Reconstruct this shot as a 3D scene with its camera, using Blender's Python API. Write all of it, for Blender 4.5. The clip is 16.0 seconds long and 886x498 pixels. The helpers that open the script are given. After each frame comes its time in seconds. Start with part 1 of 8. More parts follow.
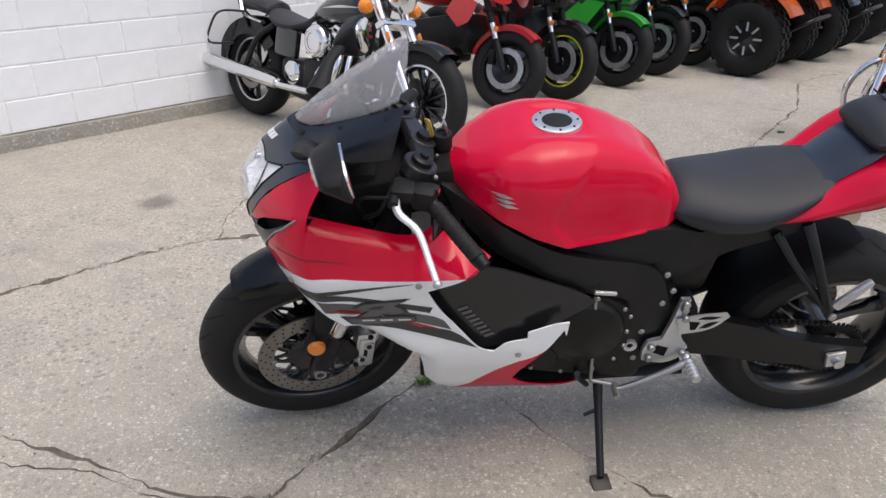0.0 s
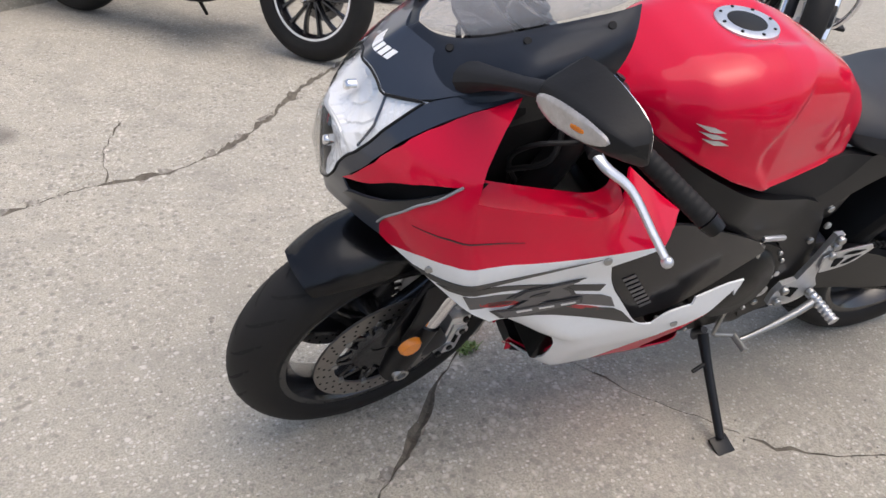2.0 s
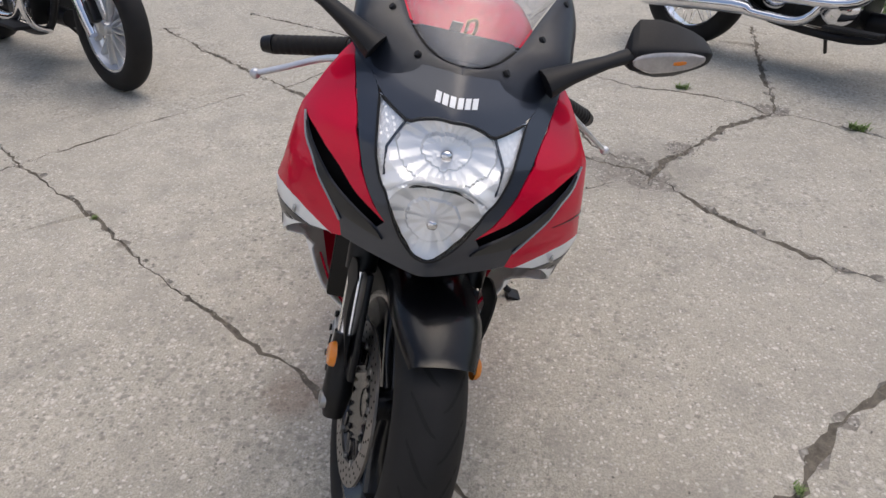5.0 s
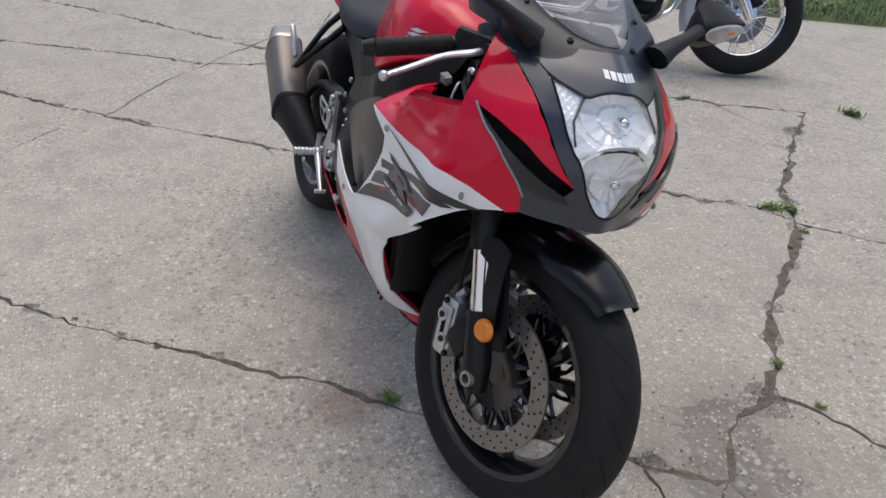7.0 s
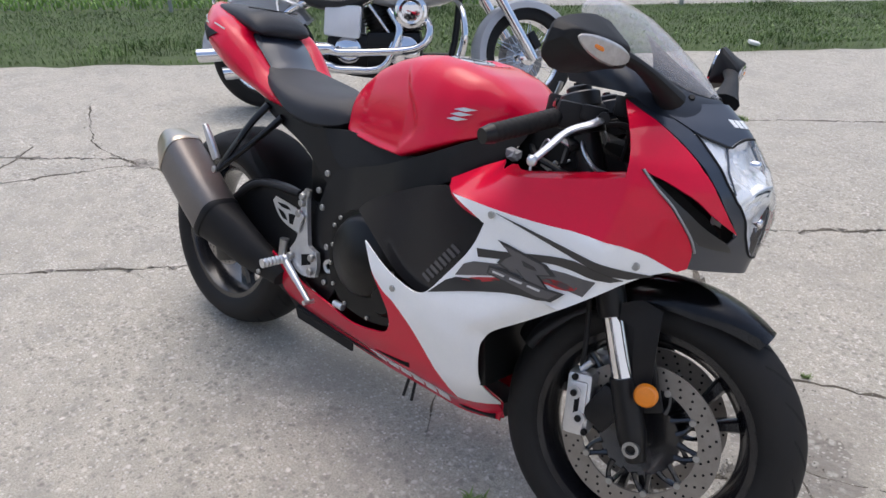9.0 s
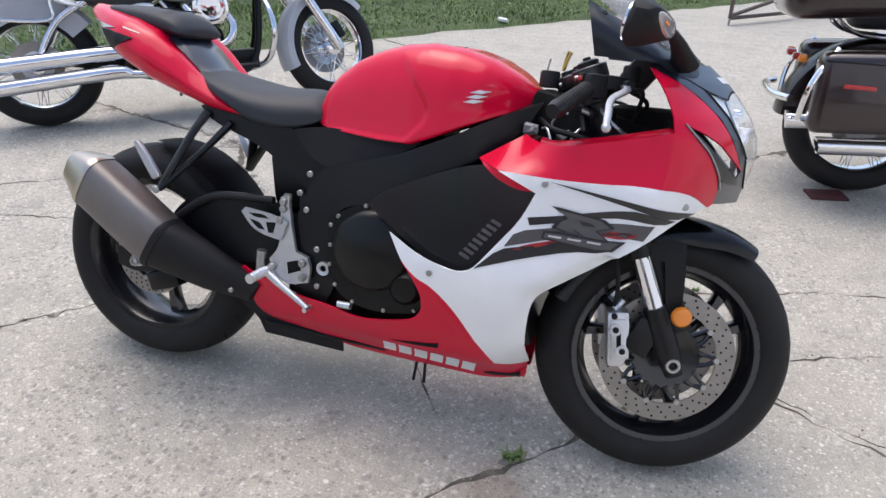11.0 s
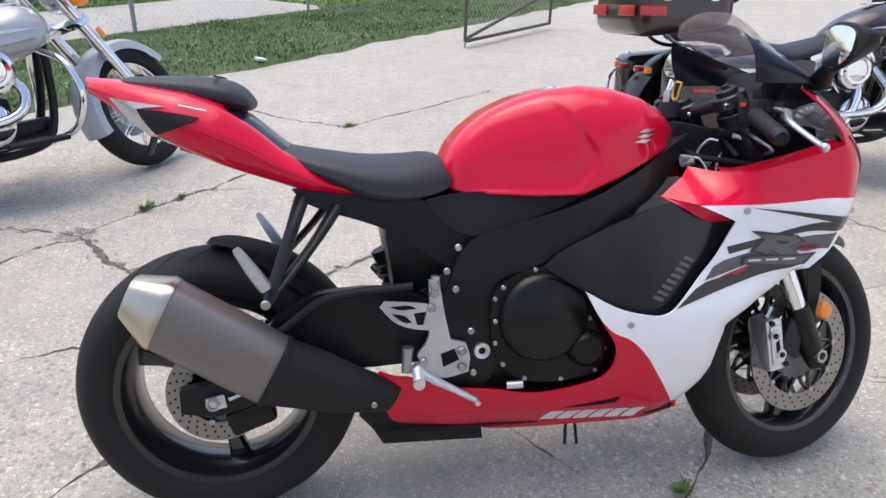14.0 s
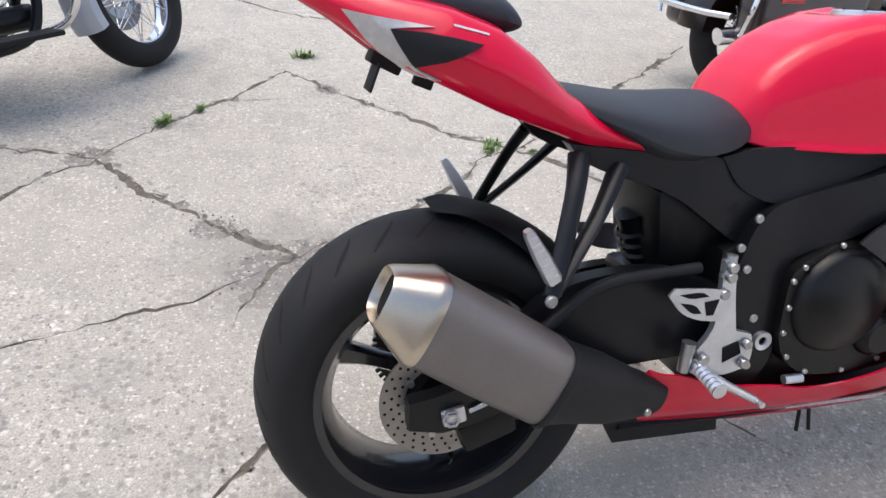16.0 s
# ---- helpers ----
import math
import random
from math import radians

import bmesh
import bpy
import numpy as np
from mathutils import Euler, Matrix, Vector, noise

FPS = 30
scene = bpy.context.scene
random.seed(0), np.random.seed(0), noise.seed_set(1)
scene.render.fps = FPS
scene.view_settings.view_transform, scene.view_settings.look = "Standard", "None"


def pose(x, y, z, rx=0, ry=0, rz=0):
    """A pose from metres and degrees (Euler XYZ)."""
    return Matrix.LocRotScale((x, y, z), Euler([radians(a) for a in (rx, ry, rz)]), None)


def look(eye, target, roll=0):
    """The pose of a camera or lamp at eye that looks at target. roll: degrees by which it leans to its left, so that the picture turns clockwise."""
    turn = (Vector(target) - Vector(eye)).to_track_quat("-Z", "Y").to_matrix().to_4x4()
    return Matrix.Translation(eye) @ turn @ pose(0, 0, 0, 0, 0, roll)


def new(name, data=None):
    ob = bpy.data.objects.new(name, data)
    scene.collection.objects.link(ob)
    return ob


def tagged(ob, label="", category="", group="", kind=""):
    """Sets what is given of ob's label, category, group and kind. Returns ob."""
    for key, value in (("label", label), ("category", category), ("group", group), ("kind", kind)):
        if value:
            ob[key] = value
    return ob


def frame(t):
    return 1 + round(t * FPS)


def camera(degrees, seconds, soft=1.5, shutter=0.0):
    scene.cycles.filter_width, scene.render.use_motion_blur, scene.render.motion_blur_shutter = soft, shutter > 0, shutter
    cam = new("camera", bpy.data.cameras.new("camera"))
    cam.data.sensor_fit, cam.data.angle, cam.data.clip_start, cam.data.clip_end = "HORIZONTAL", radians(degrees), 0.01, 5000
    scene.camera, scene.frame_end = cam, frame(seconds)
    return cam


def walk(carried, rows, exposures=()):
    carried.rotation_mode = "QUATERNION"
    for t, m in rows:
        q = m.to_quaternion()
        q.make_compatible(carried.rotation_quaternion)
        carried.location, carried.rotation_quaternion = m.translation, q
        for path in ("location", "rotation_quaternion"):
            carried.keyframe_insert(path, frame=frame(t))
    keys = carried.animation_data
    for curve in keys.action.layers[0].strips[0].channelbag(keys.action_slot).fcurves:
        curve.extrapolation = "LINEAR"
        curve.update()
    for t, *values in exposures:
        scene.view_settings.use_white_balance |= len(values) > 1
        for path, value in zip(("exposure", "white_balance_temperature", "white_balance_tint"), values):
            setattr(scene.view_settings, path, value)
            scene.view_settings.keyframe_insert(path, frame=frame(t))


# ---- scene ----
cam = camera(64.3, 16.0)
PATH = [
    (0, (1.075, 1.763, 1.337), (1.031, -0.044, 0.481), 0.1),
    (0.5, (1.186, 1.562, 1.278), (1.099, -0.203, 0.341), 1.0),
    (1, (1.289, 1.381, 1.246), (1.167, -0.337, 0.229), 1.0),
    (1.5, (1.476, 1.325, 1.228), (1.077, -0.344, 0.201), 4.2),
    (2, (1.649, 1.212, 1.219), (1.073, -0.361, 0.127), 4.4),
    (2.5, (1.801, 0.982, 1.177), (1.093, -0.524, 0.068), 4.1),
    (3, (2.042, 0.868, 1.189), (0.943, -0.416, 0.12), 3.8),
    (3.5, (2.18, 0.716, 1.169), (0.966, -0.237, -0.103), 4.9),
    (4, (2.19, 0.497, 1.176), (0.835, -0.188, -0.126), 3.5),
    (4.5, (2.268, 0.4, 1.214), (0.764, -0.102, -0.005), 0.2),
    (4.7, (2.33, 0.361, 1.258), (0.733, 0.015, 0.105), -0.8),
    (6.8, (2.421, -0.399, 1.3), (0.829, 0.22, 0.26), 2.6),
    (7, (2.361, -0.455, 1.285), (0.792, 0.185, 0.222), 1.3),
    (7.5, (2.25, -0.599, 1.29), (0.716, 0.225, 0.307), 0.8),
    (8, (2.202, -0.821, 1.315), (0.81, 0.29, 0.405), 1.4),
    (8.5, (2.042, -0.947, 1.299), (0.814, 0.35, 0.397), 2.7),
    (8.7, (1.953, -0.968, 1.288), (0.716, 0.31, 0.373), 0.9),
    (10.8, (1.388, -1.342, 1.303), (0.78, 0.308, 0.35), 1.6),
    (11, (1.33, -1.385, 1.293), (0.768, 0.289, 0.352), 1.4),
    (11.5, (1.172, -1.515, 1.312), (0.825, 0.234, 0.406), 1.1),
    (12, (0.983, -1.478, 1.306), (0.598, 0.257, 0.387), -2.0),
    (12.5, (0.782, -1.402, 1.282), (0.534, 0.37, 0.389), -1.4),
    (13, (0.602, -1.463, 1.304), (0.608, 0.35, 0.46), -0.3),
    (13.5, (0.466, -1.435, 1.349), (0.788, 0.356, 0.52), 0.6),
    (14, (0.282, -1.308, 1.268), (0.558, 0.483, 0.421), 1.7),
    (14.5, (0.058, -1.281, 1.25), (0.392, 0.452, 0.31), 4.7),
    (15, (-0.126, -1.222, 1.276), (0.32, 0.436, 0.249), 5.6),
    (15.5, (-0.187, -0.976, 1.206), (0.26, 0.639, 0.114), 5.3),
    (16, (-0.28, -0.829, 1.193), (0.211, 0.776, 0.106), 6.0),
]
walk(cam, [(t, look(eye, target, roll)) for t, eye, target, roll in PATH],
     [(0, 0.45, 6650, 10), (1, 0.50, 6650, 10), (2.5, 0.64, 6700, 10), (3.5, 0.52, 6800, 10), (4.2, 0.30, 6800, 10), (4.5, 0.28, 6750, 10), (7, 0.22, 6420, 10), (8, 0.26, 6380, 10), (8.5, 0.42, 6330, 10),
      (11, 0.78, 6270, 10), (12, 0.90, 6270, 10), (13.5, 0.88, 6330, 10), (15, 0.92, 6330, 10), (16, 0.88, 6330, 10)])

# ---------------------------------------------------------------- light
world = bpy.data.worlds.new("sky")
scene.world = world
world.use_nodes = True
wn = world.node_tree.nodes
sky = wn.new("ShaderNodeTexSky")
sky.sky_type = "NISHITA"
sky.sun_disc = False
sky.sun_elevation = radians(70)
sky.sun_rotation = radians(-45)
sky.air_density, sky.dust_density, sky.ozone_density = 1.0, 4.0, 1.0
wn["Background"].inputs["Strength"].default_value = 0.15
world.node_tree.links.new(sky.outputs["Color"], wn["Background"].inputs["Color"])
sun = new("sun", bpy.data.lights.new("sun", "SUN"))
sun.data.energy, sun.data.angle, sun.data.color = 0.7, radians(60), (1.0, 0.95, 0.88)
sun.matrix_world = look((-0.85, 0.55, 5.0), (0, 0, 0))

# ---------------------------------------------------------------- materials
def node(nt, kind, **values):
    n = nt.nodes.new(kind)
    for key, value in values.items():
        n.inputs[key].default_value = value
    return n


def mat(name, col, rough=0.5, metal=0.0, coat=0.0, var=0.12, scale=14.0, fine=260.0, bump=0.02, rvar=0.12, trans=0.0, ior=1.5):
    """A surface with colour and gloss that vary at two scales, and a fine relief."""
    m = bpy.data.materials.new(name)
    m.use_nodes = True
    nt = m.node_tree
    b = nt.nodes["Principled BSDF"]
    b.inputs["Metallic"].default_value = metal
    b.inputs["Coat Weight"].default_value = coat
    b.inputs["Coat Roughness"].default_value = 0.06
    b.inputs["Transmission Weight"].default_value = trans
    b.inputs["IOR"].default_value = ior
    co = nt.nodes.new("ShaderNodeTexCoord")
    big = node(nt, "ShaderNodeTexNoise", Scale=scale, Detail=4.0, Roughness=0.6)
    small = node(nt, "ShaderNodeTexNoise", Scale=fine, Detail=3.0)
    nt.links.new(co.outputs["Object"], big.inputs["Vector"])
    nt.links.new(co.outputs["Object"], small.inputs["Vector"])
    both = nt.nodes.new("ShaderNodeMath")
    both.operation = "MULTIPLY_ADD"
    both.inputs[1].default_value = 0.35
    nt.links.new(small.outputs["Fac"], both.inputs[0])
    nt.links.new(big.outputs["Fac"], both.inputs[2])
    ramp = nt.nodes.new("ShaderNodeMapRange")
    ramp.inputs["From Min"].default_value, ramp.inputs["From Max"].default_value = 0.45, 0.9
    nt.links.new(both.outputs[0], ramp.inputs["Value"])
    mix = nt.nodes.new("ShaderNodeMix")
    mix.data_type = "RGBA"
    mix.inputs["A"].default_value = (*[c * (1 - var) for c in col], 1)
    mix.inputs["B"].default_value = (*[min(1, c * (1 + var)) for c in col], 1)
    nt.links.new(ramp.outputs["Result"], mix.inputs["Factor"])
    nt.links.new(mix.outputs["Result"], b.inputs["Base Color"])
    rr = nt.nodes.new("ShaderNodeMapRange")
    rr.inputs["To Min"].default_value, rr.inputs["To Max"].default_value = max(0.02, rough * (1 - rvar)), min(1, rough * (1 + rvar))
    nt.links.new(both.outputs[0], rr.inputs["Value"])
    nt.links.new(rr.outputs["Result"], b.inputs["Roughness"])
    if bump:
        bn = node(nt, "ShaderNodeBump", Strength=bump, Distance=0.004)
        nt.links.new(small.outputs["Fac"], bn.inputs["Height"])
        nt.links.new(bn.outputs["Normal"], b.inputs["Normal"])
    return m


RED = mat("red_paint", (0.61, 0.002, 0.033), 0.45, coat=0.85, var=0.05, scale=3, bump=0.006)
RED.node_tree.nodes["Principled BSDF"].inputs["Specular IOR Level"].default_value = 0.05
RED.node_tree.nodes["Principled BSDF"].inputs["Coat Roughness"].default_value = 0.055
WHITE = mat("white_paint", (0.85, 0.86, 0.87), 0.35, coat=0.6, var=0.04, scale=5, bump=0.006)
GREY_DECAL = mat("grey_decal", (0.085, 0.08, 0.082), 0.4, coat=0.4, var=0.08)
BLACK_DECAL = mat("black_decal", (0.018, 0.018, 0.02), 0.38, coat=0.4)
RED_DECAL = mat("red_decal", (0.42, 0.012, 0.02), 0.4, coat=0.4)
SILVER_DECAL = mat("silver_decal", (0.62, 0.61, 0.60), 0.4, metal=0.3)
LIP = mat("lip_paint", (0.26, 0.27, 0.285), 0.35, coat=0.5)
# black for the band that paints the intake opening larger
INTAKE_SHADE = mat("intake_shade_black", (0.010, 0.011, 0.013), 0.40, coat=0.2, var=0.08, bump=0.01)
COWL = mat("gunmetal_paint", (0.018, 0.024, 0.038), 0.34, coat=0.6, var=0.08, bump=0.01)
GLOSS = mat("gloss_black_paint", (0.008, 0.008, 0.010), 0.24, coat=0.5, var=0.1, bump=0.004)
YOKE = mat("satin_yoke_casting", (0.055, 0.055, 0.058), 0.32, metal=0.7, var=0.12, bump=0.02)
SATIN = mat("satin_black_frame", (0.007, 0.007, 0.008), 0.34, var=0.15, bump=0.02)
PLASTIC = mat("black_plastic", (0.012, 0.012, 0.013), 0.55, var=0.2, bump=0.05)
ENGINE = mat("black_engine_casting", (0.006, 0.006, 0.006), 0.34, metal=0.2, var=0.25, bump=0.08)
# black for inner parts; on surface discs and plates it paints a hole's shade
DARK = mat("recess_shade_black", (0.012, 0.012, 0.012), 0.8, var=0.3)
RUBBER = mat("tyre_rubber", (0.014, 0.0135, 0.0135), 0.62, var=0.25, scale=9, fine=420, bump=0.06)
# near-black that puts the shade of the tread grooves into colour
GROOVE_SHADE = mat("tyre_groove_shade", (0.004, 0.004, 0.004), 0.9)
VINYL = mat("seat_vinyl", (0.026, 0.028, 0.033), 0.50, var=0.1, scale=8, fine=900, bump=0.12)
ALU = mat("cast_aluminium", (0.62, 0.63, 0.65), 0.34, metal=0.85, var=0.12, bump=0.03)
CHROME = mat("chrome", (0.80, 0.80, 0.82), 0.07, metal=1.0, var=0.03, bump=0.0)
STEEL = mat("disc_steel", (0.28, 0.26, 0.24), 0.38, metal=0.8, var=0.12, scale=30, bump=0.02)
BOLT = mat("zinc_bolt", (0.40, 0.40, 0.39), 0.35, metal=0.9)
MUFFLER = mat("brushed_titanium", (0.19, 0.172, 0.16), 0.40, metal=0.55, var=0.14, scale=6, bump=0.015)
TIP = mat("muffler_tip_steel", (0.52, 0.46, 0.38), 0.30, metal=1.0, var=0.10, scale=9, bump=0.0)
ORANGE = mat("amber_lens", (0.80, 0.24, 0.015), 0.25, coat=0.5, var=0.12, fine=500, bump=0.15)


def thin_glass(name, tint, rough, gloss=1.0, ior=1.45, haze_sheen=0.0):
    """A thin clear sheet: it lets light straight through and mirrors more towards its edges."""
    m = bpy.data.materials.new(name)
    m.use_nodes = True
    nt = m.node_tree
    nt.nodes.remove(nt.nodes["Principled BSDF"])
    tr = node(nt, "ShaderNodeBsdfTransparent", Color=(*tint, 1))
    gl = node(nt, "ShaderNodeBsdfGlossy", Color=(gloss, gloss, gloss, 1), Roughness=rough)
    lw = node(nt, "ShaderNodeLayerWeight", Blend=0.5)
    pw = nt.nodes.new("ShaderNodeMath")
    pw.operation = "POWER"
    pw.inputs[1].default_value = 4.0
    nt.links.new(lw.outputs["Facing"], pw.inputs[0])
    fr = nt.nodes.new("ShaderNodeMath")
    fr.operation = "MULTIPLY_ADD"
    base = ((ior - 1) / (ior + 1)) ** 2
    fr.inputs[1].default_value, fr.inputs[2].default_value = 0.6, base
    nt.links.new(pw.outputs[0], fr.inputs[0])
    mx = nt.nodes.new("ShaderNodeMixShader")
    nt.links.new(fr.outputs[0], mx.inputs[0])
    nt.links.new(tr.outputs[0], mx.inputs[1])
    nt.links.new(gl.outputs[0], mx.inputs[2])
    last = mx
    # pale diffuse share: milky plastic, and mirrored sky put into the colour
    if haze_sheen:
        df = node(nt, "ShaderNodeBsdfDiffuse", Color=(0.7, 0.7, 0.72, 1))
        last = node(nt, "ShaderNodeMixShader", Fac=haze_sheen)
        nt.links.new(mx.outputs[0], last.inputs[1])
        nt.links.new(df.outputs[0], last.inputs[2])
    nt.links.new(last.outputs[0], nt.nodes["Material Output"].inputs["Surface"])
    return m


CLEAR = thin_glass("clear_lens", (0.985, 0.985, 0.985), 0.03)
SMOKE = thin_glass("smoked_screen", (0.82, 0.81, 0.81), 0.05, 0.95, 1.6, 0.26)
REFLECTOR = mat("lamp_reflector", (0.92, 0.93, 0.94), 0.20, metal=0.85, var=0.05, bump=0.0)
LENS = mat("frosted_clear_lens", (0.44, 0.41, 0.39), 0.12, metal=0.25, coat=0.9, var=0.15, scale=60, bump=0.05)
LAMP_MIRROR = mat("fluted_lamp_mirror", (0.99, 0.988, 0.985), 0.12, metal=0.25, var=0.03, scale=20, fine=300, bump=0.0)
RED.node_tree.nodes["Principled BSDF"].inputs["Coat IOR"].default_value = 1.42
for m, level in ((DARK, 0.1), (PLASTIC, 0.25), (SATIN, 0.30), (ENGINE, 0.35), (RUBBER, 0.25), (VINYL, 0.35)):
    m.node_tree.nodes["Principled BSDF"].inputs["Specular IOR Level"].default_value = level
PANEL = mat("dark_grey_panel_plastic", (0.011, 0.011, 0.013), 0.22, var=0.15, scale=7, bump=0.03)

# ---------------------------------------------------------------- mesh helpers
from mathutils.bvhtree import BVHTree
from mathutils.geometry import delaunay_2d_cdt


def part(name, bm, material, parent=None, label="", sharp=38):
    """Links a bmesh as one mesh object, under parent if there is one."""
    bmesh.ops.recalc_face_normals(bm, faces=bm.faces[:])
    me = bpy.data.meshes.new(name)
    bm.to_mesh(me)
    bm.free()
    me.shade_smooth()
    me.set_sharp_from_angle(angle=radians(sharp))
    me.materials.append(material)
    ob = new(name, me)
    ob.parent = parent
    return tagged(ob, label) if label else ob


def thing(name, m, label, category, group=""):
    ob = new(name)
    ob.empty_display_size = 0.1
    ob.matrix_basis = m
    return tagged(ob, label, category, group)


def B():
    return bmesh.new()


def box(bm, c, s, rot=(0, 0, 0), bev=0.0, m=None):
    b2 = bmesh.new()
    bmesh.ops.create_cube(b2, size=1.0)
    bmesh.ops.scale(b2, vec=s, verts=b2.verts)
    if bev:
        bmesh.ops.bevel(b2, geom=b2.edges[:], offset=bev, segments=2, affect="EDGES", profile=0.6)
    mm = (m or Matrix()) @ pose(*c, *rot)
    return merge(bm, b2, mm)


def merge(bm, b2, mm=None):
    vs = [bm.verts.new((mm @ v.co) if mm else v.co) for v in b2.verts]
    b2.verts.index_update()
    for f in b2.faces:
        bm.faces.new([vs[v.index] for v in f.verts])
    b2.free()
    return bm


def spline(pts, per=6):
    """A smooth line through points."""
    p = [Vector(q) for q in pts]
    if len(p) < 3:
        return p
    p = [p[0] * 2 - p[1]] + p + [p[-1] * 2 - p[-2]]
    out = []
    for i in range(1, len(p) - 2):
        for k in range(per):
            t = k / per
            a, b, c, d = p[i - 1:i + 3]
            out.append(0.5 * (2 * b + (c - a) * t + (2 * a - 5 * b + 4 * c - d) * t * t + (3 * b - a - 3 * c + d) * t ** 3))
    return out + [p[-2]]


def loft(bm, rings, closed=True, caps=True):
    rows = [[bm.verts.new(q) for q in r] for r in rings]
    n = len(rows[0])
    for a, b in zip(rows, rows[1:]):
        for i in range(n if closed else n - 1):
            j = (i + 1) % n
            bm.faces.new((a[i], a[j], b[j], b[i]))
    if caps and closed:
        for r in (rows[0], rows[-1]):
            mid = bm.verts.new(sum((v.co for v in r), Vector()) / n)
            for i in range(n):
                bm.faces.new((r[i], r[(i + 1) % n], mid))
    return bm


def tube(bm, pts, r, n=10, per=5, flat=1.0):
    """A round bar along a smooth line; r may be a list, one value a point."""
    rs = list(r) if isinstance(r, (list, tuple)) else [r] * len(pts)
    line = spline(pts, per) if len(pts) > 2 else [Vector(q) for q in pts]
    rad = [float(v) for v in np.interp(np.linspace(0, len(pts) - 1, len(line)), range(len(pts)), rs)]
    rings = []
    up = None
    for i, q in enumerate(line):
        d = (line[min(i + 1, len(line) - 1)] - line[max(i - 1, 0)]).normalized()
        if up is None:
            up = Vector((0, 0, 1)) if abs(d.z) < 0.9 else Vector((1, 0, 0))
        side = d.cross(up).normalized()
        up = side.cross(d).normalized()
        rings.append([q + rad[i] * (math.cos(a) * side + flat * math.sin(a) * up) for a in (k * math.tau / n for k in range(n))])
    return loft(bm, rings)


def rod(bm, a, b, r, r2=None, n=16):
    return tube(bm, [a, b], [r, r if r2 is None else r2], n)


def lathe(bm, prof, n=48, m=None, arc=(0, 360), closed=False):
    """Turns (radius, along) about the y axis."""
    m = m or Matrix()
    full = arc[1] - arc[0] >= 359.9
    rings = []
    for k in range(n if full else n + 1):
        a = radians(arc[0] + (arc[1] - arc[0]) * k / n)
        rings.append([m @ Vector((r * math.cos(a), y, r * math.sin(a))) for r, y in prof])
    if full:
        rings.append(rings[0])
    rows = [[bm.verts.new(q) for q in r] for r in (rings[:-1] if full else rings)]
    if full:
        rows.append(rows[0])
    c = len(prof)
    for a, b in zip(rows, rows[1:]):
        for i in range(c if closed else c - 1):
            j = (i + 1) % c
            bm.faces.new((a[i], a[j], b[j], b[i]))
    return bm


def soften(outline, seg, keep=50, rounds=2):
    """Rounds the blunt corners of an outline, keeps the sharp ones, and cuts it into short pieces."""
    p = [Vector(q) for q in outline]
    for _ in range(rounds):
        q = []
        for i, b in enumerate(p):
            a, c = p[i - 1], p[(i + 1) % len(p)]
            if (b - a).length < 1e-6 or (c - b).length < 1e-6:
                continue
            if math.degrees(abs((b - a).angle_signed(c - b))) > keep:
                q.append(b)
            else:
                q += [b + (a - b) * 0.22, b + (c - b) * 0.22]
        p = q
    out = []
    for i, a in enumerate(p):
        b = p[(i + 1) % len(p)]
        k = max(1, int((b - a).length / seg))
        out += [a.lerp(b, j / k) for j in range(k)]
    return out


def inside(q, poly):
    hit = False
    for i, a in enumerate(poly):
        b = poly[i - 1]
        if (a.y > q[1]) != (b.y > q[1]) and q[0] < (b.x - a.x) * (q[1] - a.y) / (b.y - a.y) + a.x:
            hit = not hit
    return hit


def fill(outline, grid, keep=50, rounds=2):
    """Triangles over an outline in a plane: points and faces."""
    edge = soften(outline, grid, keep, rounds)
    xs, ys = [q.x for q in edge], [q.y for q in edge]
    pts = list(edge)
    arr = np.array([(q.x, q.y) for q in edge])
    row = 0
    y = min(ys) + grid * 0.5
    while y < max(ys):
        x = min(xs) + grid * (0.5 if row % 2 else 0.0)
        while x < max(xs):
            if inside((x, y), edge) and np.min(np.hypot(arr[:, 0] - x, arr[:, 1] - y)) > grid * 0.55:
                pts.append(Vector((x, y)))
            x += grid
        y += grid * 0.87
        row += 1
    n = len(edge)
    vs, es, fs, *_ = delaunay_2d_cdt(pts, [(i, (i + 1) % n) for i in range(n)], [], 1, 1e-7)
    return vs, fs


def plate(bm, outline, fn, thick=0.004, grid=0.02, off=0.0, keep=50, rounds=2):
    """A curved panel: an outline in a plane, laid onto the surface fn(a, b), with a thickness to the inside."""
    vs, fs = fill(outline, grid, keep, rounds)
    b2 = bmesh.new()
    top = [b2.verts.new(fn(v.x, v.y)) for v in vs]
    for f in fs:
        try:
            b2.faces.new([top[i] for i in f])
        except ValueError:
            pass
    b2.normal_update()
    ref = fn.out if hasattr(fn, "out") else None
    mean = sum((f.normal * f.calc_area() for f in b2.faces), Vector())
    sign = 1.0
    if ref is not None and mean.dot(ref) < 0:
        sign = -1.0
    nor = [v.normal.copy() * sign for v in top]
    rim = [e for e in b2.edges if len(e.link_faces) == 1]
    low = {}
    for v, q in zip(top, nor):
        v.co += q * off
        low[v] = b2.verts.new(v.co - q * thick)
    for f in list(b2.faces):
        b2.faces.new([low[v] for v in reversed(f.verts)])
    for e in rim:
        a, c = e.verts
        b2.faces.new((a, c, low[c], low[a]))
    return merge(bm, b2)


class side:
    """The surface v = width(u, w) on one side of a machine, for plate()."""

    def __init__(self, width, sgn):
        self.width, self.sgn, self.out = width, sgn, Vector((0, sgn, 0))

    def __call__(self, u, w):
        return Vector((u, self.sgn * self.width(u, w), w))


